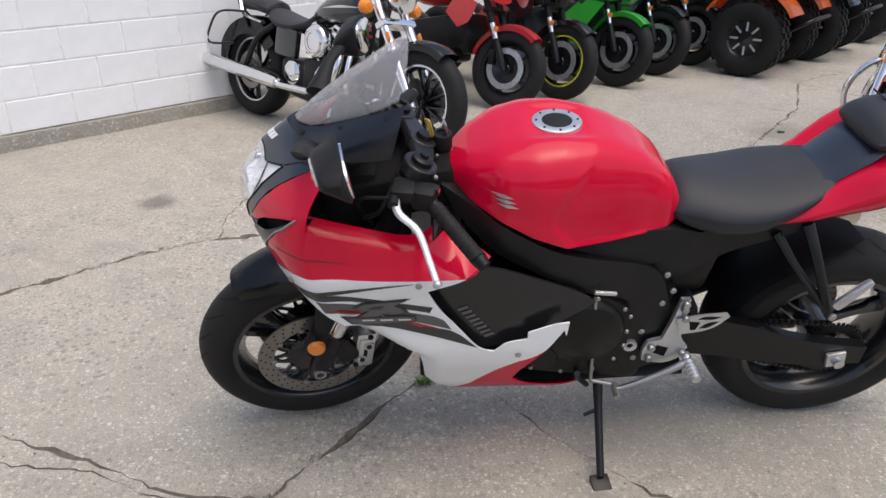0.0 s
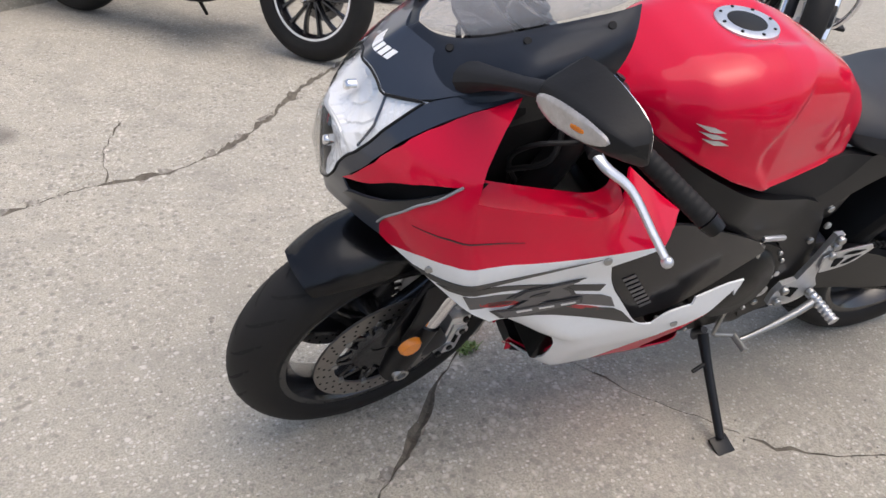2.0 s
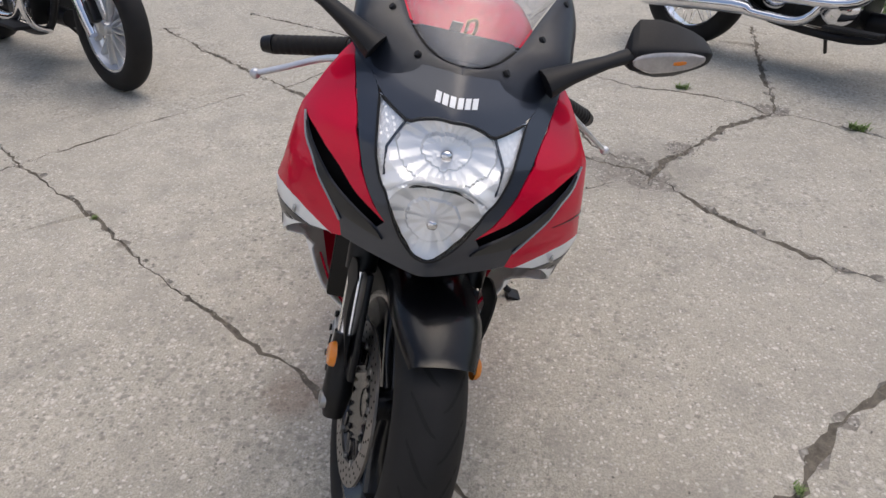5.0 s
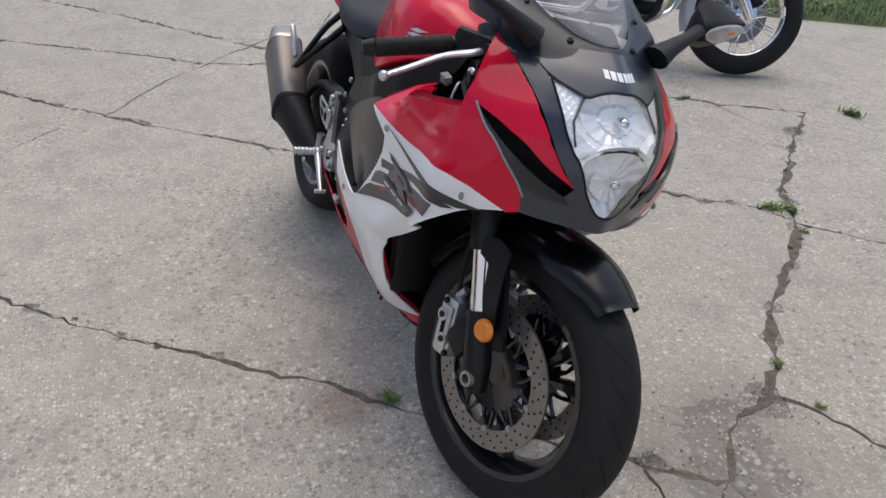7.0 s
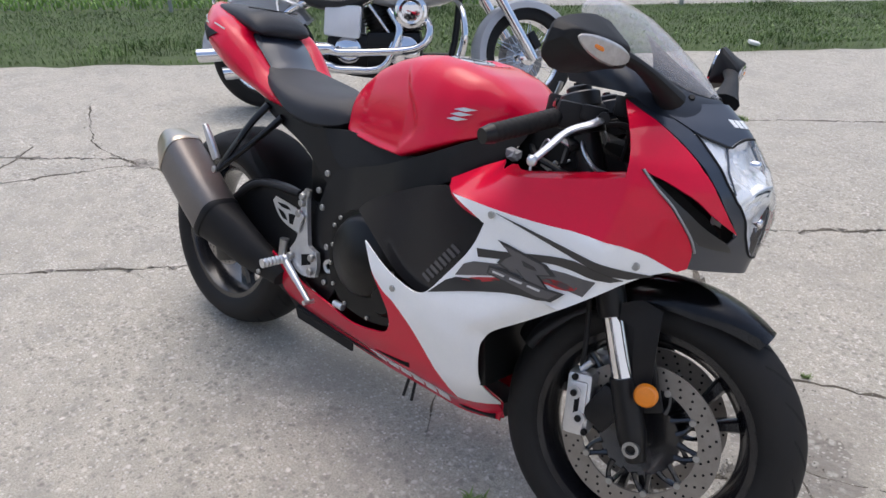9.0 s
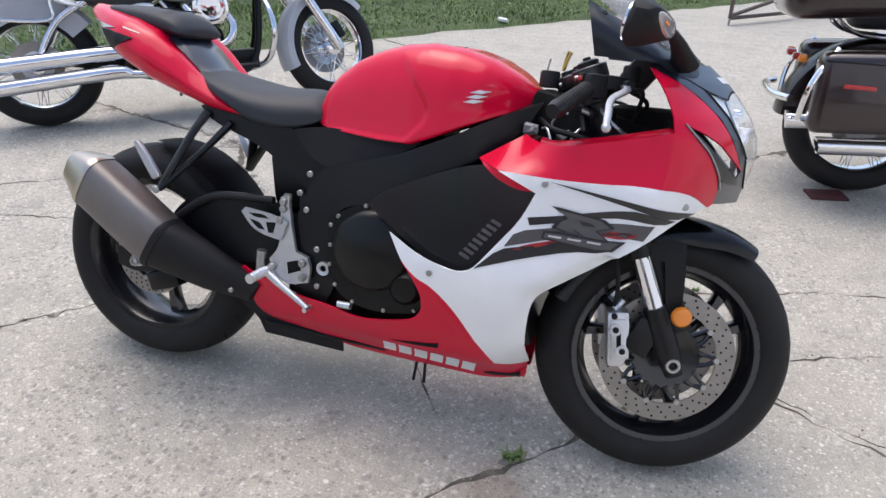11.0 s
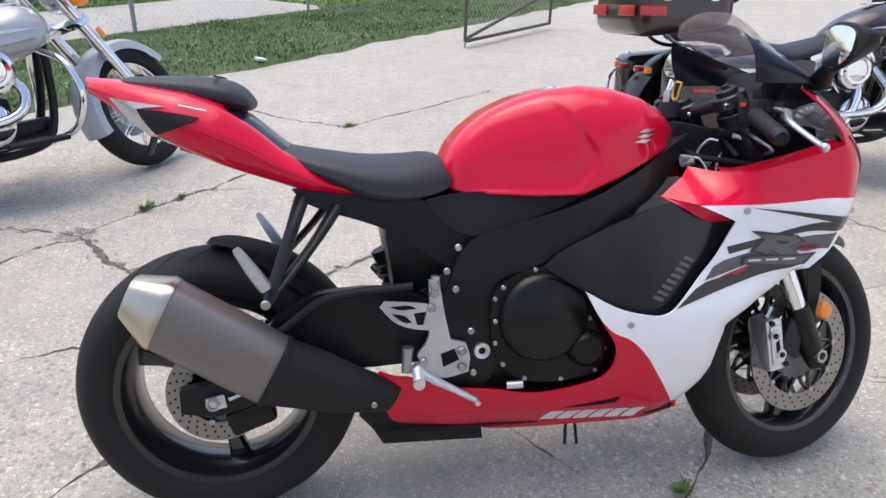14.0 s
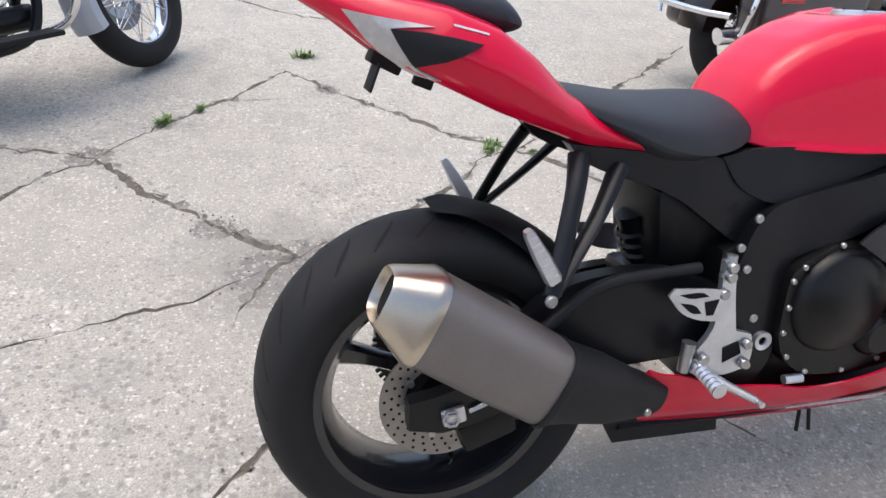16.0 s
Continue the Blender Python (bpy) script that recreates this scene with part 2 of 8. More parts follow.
class front:
    """The surface u = depth(v, w) that faces ahead, for plate()."""

    def __init__(self, depth):
        self.depth, self.out = depth, Vector((1, 0, 0))

    def __call__(self, v, w):
        return Vector((self.depth(v, w), v, w))


class onto:
    """Lays an outline in (u, w) onto a mesh, looked at from one side."""

    def __init__(self, ob, sgn):
        b = bmesh.new()
        b.from_mesh(ob.data)
        self.tree, self.sgn, self.out = BVHTree.FromBMesh(b), sgn, Vector((0, sgn, 0))
        b.free()

    def __call__(self, u, w):
        hit = self.tree.ray_cast(Vector((u, self.sgn * 2, w)), Vector((0, -self.sgn, 0)))[0]
        return hit if hit else Vector((u, self.sgn * 0.1, w))


def tab(*pairs):
    xs, ys = zip(*sorted(pairs))
    return lambda x: float(np.interp(x, xs, ys))


def bolt(bm, p, axis, r=0.007, h=0.006):
    d = Vector(axis).normalized()
    p = Vector(p)
    tube(bm, [p, p + d * h * 0.7, p + d * h], [r, r, r * 0.8], 10, 1)
    return bm


def parts(name, bm, material, parent, label=""):
    """Links each separate piece of a bmesh as a part of its own."""
    bm.verts.index_update()
    seen, out = set(), None
    for v in bm.verts:
        if v in seen:
            continue
        todo, own = [v], []
        seen.add(v)
        while todo:
            q = todo.pop()
            own.append(q)
            for e in q.link_edges:
                o = e.other_vert(q)
                if o not in seen:
                    seen.add(o)
                    todo.append(o)
        b2 = bmesh.new()
        new_v = {q: b2.verts.new(q.co) for q in own}
        for f in {f for q in own for f in q.link_faces}:
            b2.faces.new([new_v[q] for q in f.verts])
        out = part(name, b2, material, parent, label)
    bm.free()
    return out

# ---------------------------------------------------------------- the red sport motorcycle, u ahead, v to its left, w up
LEAN = Matrix.Translation((0, 0.010, 0.002)) @ pose(0, 0, 0, 0, 0, 0.9) @ pose(0, 0, 0, -13.2)
bike = thing("sport_motorcycle", LEAN, "red, white and black sport motorcycle leaning on its side stand", "motorcycle")
AXIS = Vector((-0.4035, 0, 0.915))
HEAD = Vector((1.487, 0, 0))
STEER = Matrix.Translation(HEAD) @ Matrix.Rotation(radians(13.4), 4, AXIS) @ Matrix.Translation(-HEAD)
LR = (("left", 1), ("right", -1))


def turned(bm):
    bm.transform(STEER)
    return bm


def wheel(parent, axle, tyre_prof, rim_r, rim_w, spokes, discs, disc_r, hub_r, steer, tread, spoke_w, double=False, mats=(RUBBER, GLOSS, STEEL), disc_in=None, fine=True):
    """A cast wheel on the axle point, turning about v: tyre, rim, spokes, hub and brake discs."""
    tr, rm, dm = mats
    M = (STEER if steer is True else steer if steer else Matrix()) @ Matrix.Translation(axle)
    tyre = part("tyre", lathe(B(), [(r, y) for r, y in tyre_prof] + [(r, -y) for r, y in reversed(tyre_prof[:-1])], 72, M), tr, parent, "black rubber tyre with curved grooves")
    # no grooves are cut: dark strips on the tyre paint their shade
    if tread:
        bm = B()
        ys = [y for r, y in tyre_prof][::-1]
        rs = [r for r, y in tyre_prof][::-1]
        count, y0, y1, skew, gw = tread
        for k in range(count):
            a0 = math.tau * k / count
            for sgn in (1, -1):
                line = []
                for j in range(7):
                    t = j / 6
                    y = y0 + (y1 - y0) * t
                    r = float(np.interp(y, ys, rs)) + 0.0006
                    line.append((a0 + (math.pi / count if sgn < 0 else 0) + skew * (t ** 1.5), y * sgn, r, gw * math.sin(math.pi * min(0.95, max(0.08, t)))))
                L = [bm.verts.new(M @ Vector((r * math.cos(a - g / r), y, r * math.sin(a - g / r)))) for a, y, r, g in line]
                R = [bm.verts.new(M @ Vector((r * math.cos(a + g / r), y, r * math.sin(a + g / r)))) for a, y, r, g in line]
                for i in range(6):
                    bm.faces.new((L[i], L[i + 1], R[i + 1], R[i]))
        part("groove_shade_strip", bm, GROOVE_SHADE, tyre)
    w = rim_w
    prof = [(rim_r + 0.004, w), (rim_r + 0.006, w - 0.006), (rim_r - 0.006, w - 0.010), (rim_r - 0.022, w - 0.03), (rim_r - 0.026, 0), (rim_r - 0.022, -w + 0.03),
            (rim_r - 0.006, -w + 0.010), (rim_r + 0.006, -w + 0.006), (rim_r + 0.004, -w), (rim_r - 0.012, -w + 0.002), (rim_r - 0.032, -w + 0.032), (rim_r - 0.034, 0), (rim_r - 0.032, w - 0.032), (rim_r - 0.012, w - 0.002)]
    rim = part("rim", lathe(B(), prof, 72, M, closed=True), rm, parent, "black cast wheel rim")
    hub = B()
    lathe(hub, [(0.0, hub_r * 1.5), (hub_r * 0.8, hub_r * 1.5), (hub_r, hub_r * 1.3), (hub_r * 0.9, 0), (hub_r, -hub_r * 1.3), (hub_r * 0.8, -hub_r * 1.5), (0.0, -hub_r * 1.5)], 32, M)
    part("hub", hub, rm, rim)
    for k in range(spokes):
        a = math.tau * k / spokes + 0.55
        for off in ((-0.16, 0.16) if double else (0,)):
            bm = B()
            rings = []
            for j in range(7):
                t = j / 6
                r = hub_r * 0.7 + (rim_r - 0.026 - hub_r * 0.7) * t
                ang = a + off * (0.5 + t) + 0.12 * t
                hw = spoke_w * (1.25 - 0.75 * math.sin(math.pi * min(1, t * 0.9 + 0.1)) * 0.7)
                hd = 0.018
                cx, cz = r * math.cos(ang), r * math.sin(ang)
                tx, tz = -math.sin(ang), math.cos(ang)
                rings.append([M @ Vector((cx + tx * hw * c, hd * s, cz + tz * hw * c)) for c, s in ((1, 0.5), (0.6, 1), (-0.6, 1), (-1, 0.5), (-1, -0.5), (-0.6, -1), (0.6, -1), (1, -0.5))])
            loft(bm, rings)
            part("spoke", bm, rm, rim)
    for y in discs:
        bm = B()
        ri = disc_in or disc_r - 0.042
        lathe(bm, [(ri, y + 0.0025), (disc_r, y + 0.0025), (disc_r, y - 0.0025), (ri, y - 0.0025)], 72, M, closed=True)
        disc = part("brake_disc", bm, dm, parent, "drilled steel brake disc")
        # holes are not drilled: dark discs on both faces paint their shade
        holes = B()
        n = 28 if fine else 14
        for k in range(n):
            for q, rr in enumerate((ri + 0.010, (ri + disc_r) / 2 + 0.001, disc_r - 0.008)):
                a = math.tau * (k + q * 0.33) / n
                for s in (1, -1):
                    c = M @ Vector((rr * math.cos(a), y + s * 0.0025, rr * math.sin(a)))
                    d = (M.to_3x3() @ Vector((0, s, 0)))
                    tube(holes, [c, c + d * 0.0006], 0.0029, 6)
        tagged(part("hole_shade_disc", holes, DARK, disc), kind="stuff")
        if not fine:
            bm = lathe(B(), [(hub_r, y * 0.8), (ri + 0.004, y * 0.97), (ri + 0.004, y * 0.9), (hub_r, y * 0.7)], 24, M)
            part("disc_carrier", bm, rm, disc)
            continue
        part("carrier_ring", lathe(B(), [(hub_r * 0.8, y * 0.80), (0.060, y * 0.86), (0.078, y * 0.92), (0.080, y * 0.84), (0.060, y * 0.76), (hub_r * 0.8, y * 0.66)], 40, M, closed=True), rm, disc)
        bm = B()
        for k in range(10):
            a = math.tau * k / 10
            for da in (-0.10, 0.14):
                p = [M @ Vector((rr * math.cos(a + d2), y * 0.9, rr * math.sin(a + d2))) for rr, d2 in ((0.074, da * 1.6), ((0.074 + ri) / 2, da), (ri + 0.003, 0.05 + da * 0.2))]
                tube(bm, p, [0.007, 0.0048, 0.006], 6, 3)
        parts("disc_carrier", bm, rm, disc)
        bm = B()
        for k in range(10):
            a = math.tau * k / 10 + 0.05
            c = M @ Vector((ri * math.cos(a), y, ri * math.sin(a)))
            d = M.to_3x3() @ Vector((0, 1, 0))
            tube(bm, [c - d * 0.005, c + d * 0.005], 0.0065, 10)
        parts("bobbin", bm, BOLT, disc)
    return M


REAR_TYRE = [(0.213, 0.070), (0.222, 0.083), (0.24, 0.0905), (0.258, 0.092), (0.274, 0.0875), (0.290, 0.071), (0.301, 0.050), (0.308, 0.025), (0.311, 0.0)]
FRONT_TYRE = [(0.213, 0.045), (0.221, 0.055), (0.238, 0.061), (0.256, 0.060), (0.272, 0.052), (0.285, 0.039), (0.294, 0.024), (0.2985, 0.011), (0.300, 0.0)]
rear = tagged(new("rear_wheel"), "black cast rear wheel with a wide tyre")
rear.parent = bike
RW = Vector((0, 0, 0.311))
wheel(rear, RW, REAR_TYRE, 0.216, 0.078, 3, (-0.085,), 0.110, 0.045, False, (26, 0.012, 0.078, 0.20, 0.0052), 0.020)
frontw = tagged(new("front_wheel"), "black cast front wheel turned to the left with two brake discs")
frontw.parent = bike
FW = Vector((1.39, 0, 0.300))
wheel(frontw, FW, FRONT_TYRE, 0.216, 0.05, 3, (0.066, -0.066), 0.155, 0.034, True, (24, 0.004, 0.053, 0.30, 0.0066), 0.013, True)

# ---- body surface: half width of the fairing
FW_W = tab((0.15, 0.055), (0.20, 0.10), (0.24, 0.15), (0.30, 0.188), (0.36, 0.212), (0.42, 0.235), (0.48, 0.246), (0.56, 0.243), (0.64, 0.247), (0.705, 0.262), (0.75, 0.250), (0.80, 0.241), (0.85, 0.233), (0.90, 0.212), (0.95, 0.183), (1.0, 0.16))
NOSE = tab((0.15, 1.13), (0.24, 1.18), (0.35, 1.27), (0.45, 1.38), (0.55, 1.46), (0.66, 1.488), (0.70, 1.494), (0.74, 1.505), (0.78, 1.511), (0.82, 1.504), (0.86, 1.485), (0.90, 1.452), (0.925, 1.428), (0.95, 1.395), (1.0, 1.33))


def hull(u, w):
    d = max(0.0, NOSE(w) - u)
    d = math.sqrt(d * d + 0.010 * d)
    t = min(1.0, d / 0.18)
    side_w = FW_W(w) * (1 - (1 - t) ** 1.6)
    back = float(np.interp(u, [0.30, 0.75], [0.74, 1.0]))
    return side_w * back


def nose_u(v, w):
    """The hull solved for u: where the front face lies at a given v."""
    k = min(0.999, abs(v) / FW_W(w))
    t = 1 - (1 - k) ** (1 / 1.6)
    d = t * 0.18
    d = -0.005 + math.sqrt(0.000025 + d * d)
    return NOSE(w) - d


RED_EDGE = [(1.266, 0.947), (1.292, 0.936), (1.335, 0.917), (1.395, 0.877), (1.433, 0.839), (1.457, 0.801), (1.473, 0.770), (1.479, 0.754)]
INTAKE_UP = [(1.347, 0.846), (1.387, 0.832), (1.424, 0.811), (1.447, 0.788), (1.462, 0.773)]
INTAKE_LOW = [(1.347, 0.846), (1.377, 0.824), (1.407, 0.799), (1.434, 0.773), (1.452, 0.755), (1.471, 0.737)]
TRIM_EDGE = [(1.376, 0.8185), (1.398, 0.797), (1.416, 0.771), (1.430, 0.743), (1.436, 0.718), (1.432, 0.687)]
BELT = [(1.421, 0.680), (1.377, 0.717), (1.28, 0.721), (1.22, 0.715), (1.12, 0.711), (1.0, 0.714)]
RED_UP = [(0.942, 0.726), (1.028, 0.783), (1.060, 0.776), (1.10, 0.773), (1.17, 0.787), (1.25, 0.806), (1.30, 0.819), (1.331, 0.828), (1.324, 0.864), (1.300, 0.906)] + RED_EDGE + INTAKE_UP[:0:-1] + INTAKE_UP[:1] + TRIM_EDGE + BELT
WHITE_UP = BELT[::-1] + [(1.432, 0.687), (1.392, 0.671), (1.366, 0.652), (1.321, 0.611), (1.260, 0.562), (1.189, 0.508), (1.125, 0.464), (1.100, 0.435), (1.092, 0.39), (1.088, 0.31),
            (1.092, 0.232), (1.02, 0.238), (0.97, 0.31), (0.925, 0.378), (0.876, 0.428), (0.833, 0.445), (0.801, 0.478), (0.767, 0.541), (0.843, 0.497), (0.923, 0.477), (0.950, 0.482), (0.97, 0.497), (1.013, 0.556), (1.055, 0.612), (1.083, 0.677)]
WHITE_L = WHITE_UP[:-7] + [(0.76, 0.522), (0.757, 0.565), (0.79, 0.56), (0.85, 0.535), (0.85, 0.515), (0.90, 0.505), (0.925, 0.478)] + WHITE_UP[-5:]
RED_LOW = [(0.801, 0.478), (0.833, 0.445), (0.876, 0.428), (0.925, 0.378), (0.97, 0.31), (1.02, 0.238), (1.088, 0.232), (1.082, 0.175), (1.0, 0.158), (0.825, 0.160), (0.603, 0.160), (0.575, 0.185), (0.404, 0.203),
           (0.365, 0.228), (0.336, 0.352), (0.345, 0.366), (0.375, 0.352), (0.41, 0.35), (0.486, 0.317), (0.603, 0.309), (0.68, 0.292), (0.769, 0.311), (0.825, 0.327), (0.848, 0.361), (0.846, 0.413)]
BELLY_L = [(0.801, 0.478), (0.833, 0.445), (0.876, 0.428), (0.925, 0.378), (0.97, 0.31), (1.02, 0.238), (1.088, 0.232), (1.082, 0.175), (1.0, 0.158), (0.825, 0.160), (0.70, 0.175), (0.655, 0.20), (0.70, 0.235), (0.80, 0.25), (0.87, 0.33), (0.85, 0.40)]
VENT = [(0.69, 0.586), (0.73, 0.625), (0.945, 0.722), (1.013, 0.70), (1.11, 0.675), (1.02, 0.555), (0.955, 0.465), (0.862, 0.480), (0.76, 0.541)]
HALF_LAMP = [(0.0, 0.912), (0.020, 0.911), (0.045, 0.903), (0.062, 0.894), (0.080, 0.899), (0.111, 0.909), (0.106, 0.880), (0.100, 0.845), (0.092, 0.826), (0.085, 0.812), (0.075, 0.802), (0.062, 0.776), (0.052, 0.754), (0.037, 0.733), (0.018, 0.714)]


def turned_x(x0, w0, r0):
    """A small domed cap that points ahead."""
    return tube(B(), [(x0, 0, w0), (x0 + r0 * 1.2, 0, w0), (x0 + r0 * 1.7, 0, w0), (x0 + r0 * 1.9, 0, w0)], [r0, r0, r0 * 0.75, r0 * 0.2], 16, 2)


def cheek(u, w):
    """The hull with the rear end and the edge of the front duct rolled inwards."""
    roll = min(1.0, max(0.0, (u - 1.045 - max(0.0, w - 0.44) * 1.2) / 0.06)) if w < 0.56 else 0.0
    return hull(u, w) - 0.75 * max(0.0, 1.0 - u) * min(1.0, max(0.0, (w - 0.66) / 0.05)) - 0.030 * roll ** 2 - 1.5 * max(0.0, w - 0.715) * min(1.0, max(0.0, (1.15 - u) / 0.12)) ** 2


def face(outline):
    """Points of the side outline, seen from ahead."""
    return [(hull(u, w), w) for u, w in outline]


for name, sgn in LR:
    sd = side(cheek, sgn)
    up = part("upper_fairing", plate(B(), RED_UP, sd, 0.004, 0.010, 0.0, 42, 1), RED, bike, "glossy red upper side fairing")
    part("fairing_edge", plate(B(), [(0.942, 0.726), (1.003, 0.714), (1.088, 0.674), (1.03, 0.672)], side(lambda u, w: cheek(u, w) - 0.006 - (0.72 - w) * 0.5, sgn), 0.003, 0.02), RED, up)
    mid = part("side_fairing", plate(B(), WHITE_UP if sgn < 0 else WHITE_L, sd, 0.004, 0.018), WHITE, bike, "white side fairing with dark grey and red stripes")
    # stripes on the white panel
    for dn, ol, mt in (
            ("stripe", [(1.111, 0.706), (1.20, 0.696), (1.30, 0.683), (1.397, 0.670), (1.360, 0.656), (1.295, 0.671), (1.188, 0.692)], BLACK_DECAL),
            ("stripe", [(1.071, 0.623), (1.139, 0.637), (1.193, 0.652), (1.247, 0.665), (1.295, 0.6705), (1.362, 0.655), (1.340, 0.646), (1.263, 0.652), (1.208, 0.643), (1.147, 0.624), (1.077, 0.607)], BLACK_DECAL),
            ("stripe", [(1.050, 0.590), (1.133, 0.611), (1.196, 0.627), (1.251, 0.640), (1.325, 0.643), (1.308, 0.610), (1.25, 0.612), (1.196, 0.606), (1.141, 0.590), (1.028, 0.552)], GREY_DECAL),
            ("stripe", [(1.018, 0.545), (1.073, 0.560), (1.142, 0.583), (1.262, 0.592), (1.235, 0.572), (1.170, 0.565), (1.073, 0.534), (0.968, 0.493)], BLACK_DECAL),
            ("pinstripe", [(1.046, 0.548), (1.072, 0.563), (1.128, 0.582), (1.153, 0.588), (1.128, 0.575), (1.074, 0.553)], RED_DECAL),
            ("pinstripe", [(1.218, 0.608), (1.239, 0.622), (1.309, 0.623), (1.267, 0.606)], RED_DECAL)):
        part(dn, plate(B(), ol, sd, 0.0012, 0.012, 0.0014, 55, 1), mt, mid)
    # angular emblem, plain shapes
    EMB = [(1.120, 0.656), (1.137, 0.655), (1.229, 0.643), (1.251, 0.628), (1.217, 0.617), (1.254, 0.591), (1.197, 0.595), (1.168, 0.613), (1.150, 0.604), (1.123, 0.611), (1.133, 0.625), (1.150, 0.638)]
    mid_e = Vector((1.185, 0.624))
    part("emblem", plate(B(), EMB, sd, 0.0012, 0.008, 0.0030, 20, 0), BLACK_DECAL, mid)
    part("emblem", plate(B(), [tuple(mid_e + (Vector(q) - mid_e) * 0.84) for q in EMB], sd, 0.0012, 0.008, 0.0046, 20, 0), GREY_DECAL, mid)
    part("emblem", plate(B(), [(1.178, 0.634), (1.205, 0.631), (1.212, 0.626), (1.186, 0.625)], sd, 0.0012, 0.008, 0.0060, 20, 0), BLACK_DECAL, mid)
    part("emblem", plate(B(), [(1.108, 0.601), (1.134, 0.603), (1.236, 0.601), (1.276, 0.604), (1.252, 0.579), (1.218, 0.575), (1.105, 0.584)], sd, 0.0012, 0.008, 0.0048, 30, 0), BLACK_DECAL, mid)
    part("emblem", plate(B(), [(1.113, 0.5975), (1.134, 0.5990), (1.236, 0.5970), (1.262, 0.5990), (1.246, 0.583), (1.218, 0.579), (1.110, 0.5875)], sd, 0.0012, 0.008, 0.0062, 30, 0), GREY_DECAL, mid)
    for u0 in (1.120, 1.160, 1.200):
        part("emblem", plate(B(), [(u0, 0.5945), (u0 + 0.028, 0.5945), (u0 + 0.026, 0.5905), (u0 - 0.001, 0.5910)], sd, 0.0012, 0.008, 0.0074, 20, 0), SILVER_DECAL, mid)
    if sgn > 0:
        part("pinstripe", plate(B(), [(1.404, 0.7590), (1.36, 0.7640), (1.288, 0.7585), (1.25, 0.7545), (1.288, 0.7600), (1.36, 0.7665)], sd, 0.001, 0.008, 0.0012, 40, 0), BLACK_DECAL, up)
    low = part("lower_fairing", plate(B(), RED_LOW if sgn < 0 else BELLY_L, sd, 0.004, 0.018), RED, bike, "glossy red belly fairing")
    if sgn < 0:
        for k in range(6):
            u0 = 0.958 - k * 0.041
            part("letter_or_glint_bar", plate(B(), [(u0, 0.177 + k * 0.003), (u0 - 0.033, 0.179 + k * 0.003), (u0 - 0.021, 0.217 + k * 0.003), (u0 + 0.012, 0.215 + k * 0.003)], sd, 0.001, 0.010, 0.0016, 20, 0), WHITE, low, "white lettering bar")
        part("slot", plate(B(), [(0.76, 0.247), (0.86, 0.262), (0.885, 0.27), (0.88, 0.252), (0.82, 0.246)], sd, 0.001, 0.012, 0.0014, 40), DARK, low)
        part("belly_guard", plate(B(), [(0.335, 0.30), (0.360, 0.235), (0.404, 0.205), (0.585, 0.187), (0.590, 0.140), (0.355, 0.146), (0.30, 0.24)], side(lambda u, w: max(0.060, hull(u, w) * 0.92), sgn), 0.006, 0.02), PLASTIC, bike, "black plastic belly guard")
    part("duct_lip", plate(B(), [(1.072, 0.40), (1.078, 0.31), (1.088, 0.232), (1.082, 0.175), (1.05, 0.18), (1.05, 0.30), (1.055, 0.39)], side(lambda u, w: max(0.05, hull(u, w) - 0.022 - 0.3 * max(0, u - 1.05)), sgn), 0.004, 0.02), RED, low, "red duct lip at the fairing edge")
    rings = []
    for q in spline([(1.07, 0.7755, 0), (1.10, 0.7735, 0), (1.17, 0.7875, 0), (1.25, 0.8065, 0), (1.30, 0.8195, 0), (1.330, 0.8285, 0)], 6):
        h0 = cheek(q.x, q.y)
        rings.append([(q.x, sgn * (h0 - 0.001), q.y - 0.001), (q.x, sgn * (h0 - 0.010), q.y + 0.005), (q.x, sgn * (h0 - 0.030), q.y + 0.010), (q.x, sgn * (h0 - 0.048), q.y + 0.008)])
    b = loft(B(), rings, closed=False)
    bmesh.ops.solidify(b, geom=b.faces[:], thickness=0.003)
    part("fairing_ledge", b, RED, up)
    vw = side(lambda u, w: 0.20 + 0.02 * math.sin((u - 0.69) * 6), sgn)
    vent = part("inner_panel", plate(B(), VENT, vw, 0.006, 0.02), PANEL, bike, "matt black inner fairing panel")
    # slanted bars stand in for a column of pale lettering
    for k in range(8):
        uu = 0.925 + k * 0.009
        part("panel_text_bar", plate(B(), [(uu, 0.512 + k * 0.012), (uu + 0.022, 0.502 + k * 0.012), (uu + 0.026, 0.509 + k * 0.012), (uu + 0.004, 0.519 + k * 0.012)], vw, 0.001, 0.01, 0.002, 20, 0), GREY_DECAL, vent)
    b = B()
    for u, w in ((1.376, 0.686), (1.101, 0.700), (0.868, 0.463)):
        bolt(b, (u, sgn * (cheek(u, w) + 0.0005), w), (0, sgn, 0), 0.0075, 0.004)
    parts("fairing_bolt", b, BOLT, mid, "bright fairing bolt")
b = B()
rings = []
for u in np.linspace(0.36, 1.07, 12):
    hw = min(hull(u, 0.19), 0.085)
    rings.append([(u, hw * math.cos(a), 0.185 + 0.022 * math.sin(a)) for a in (k * math.tau / 14 for k in range(14))])
part("belly_pan", loft(b, rings), PLASTIC, bike, "black belly pan under the engine")
b = B()
rod(b, (0.80, -0.05, 0.175), (0.795, -0.06, 0.105), 0.004)
rod(b, (0.82, -0.05, 0.175), (0.825, -0.062, 0.105), 0.004)
parts("drain_hose", b, PLASTIC, bike, "two thin black drain hoses")

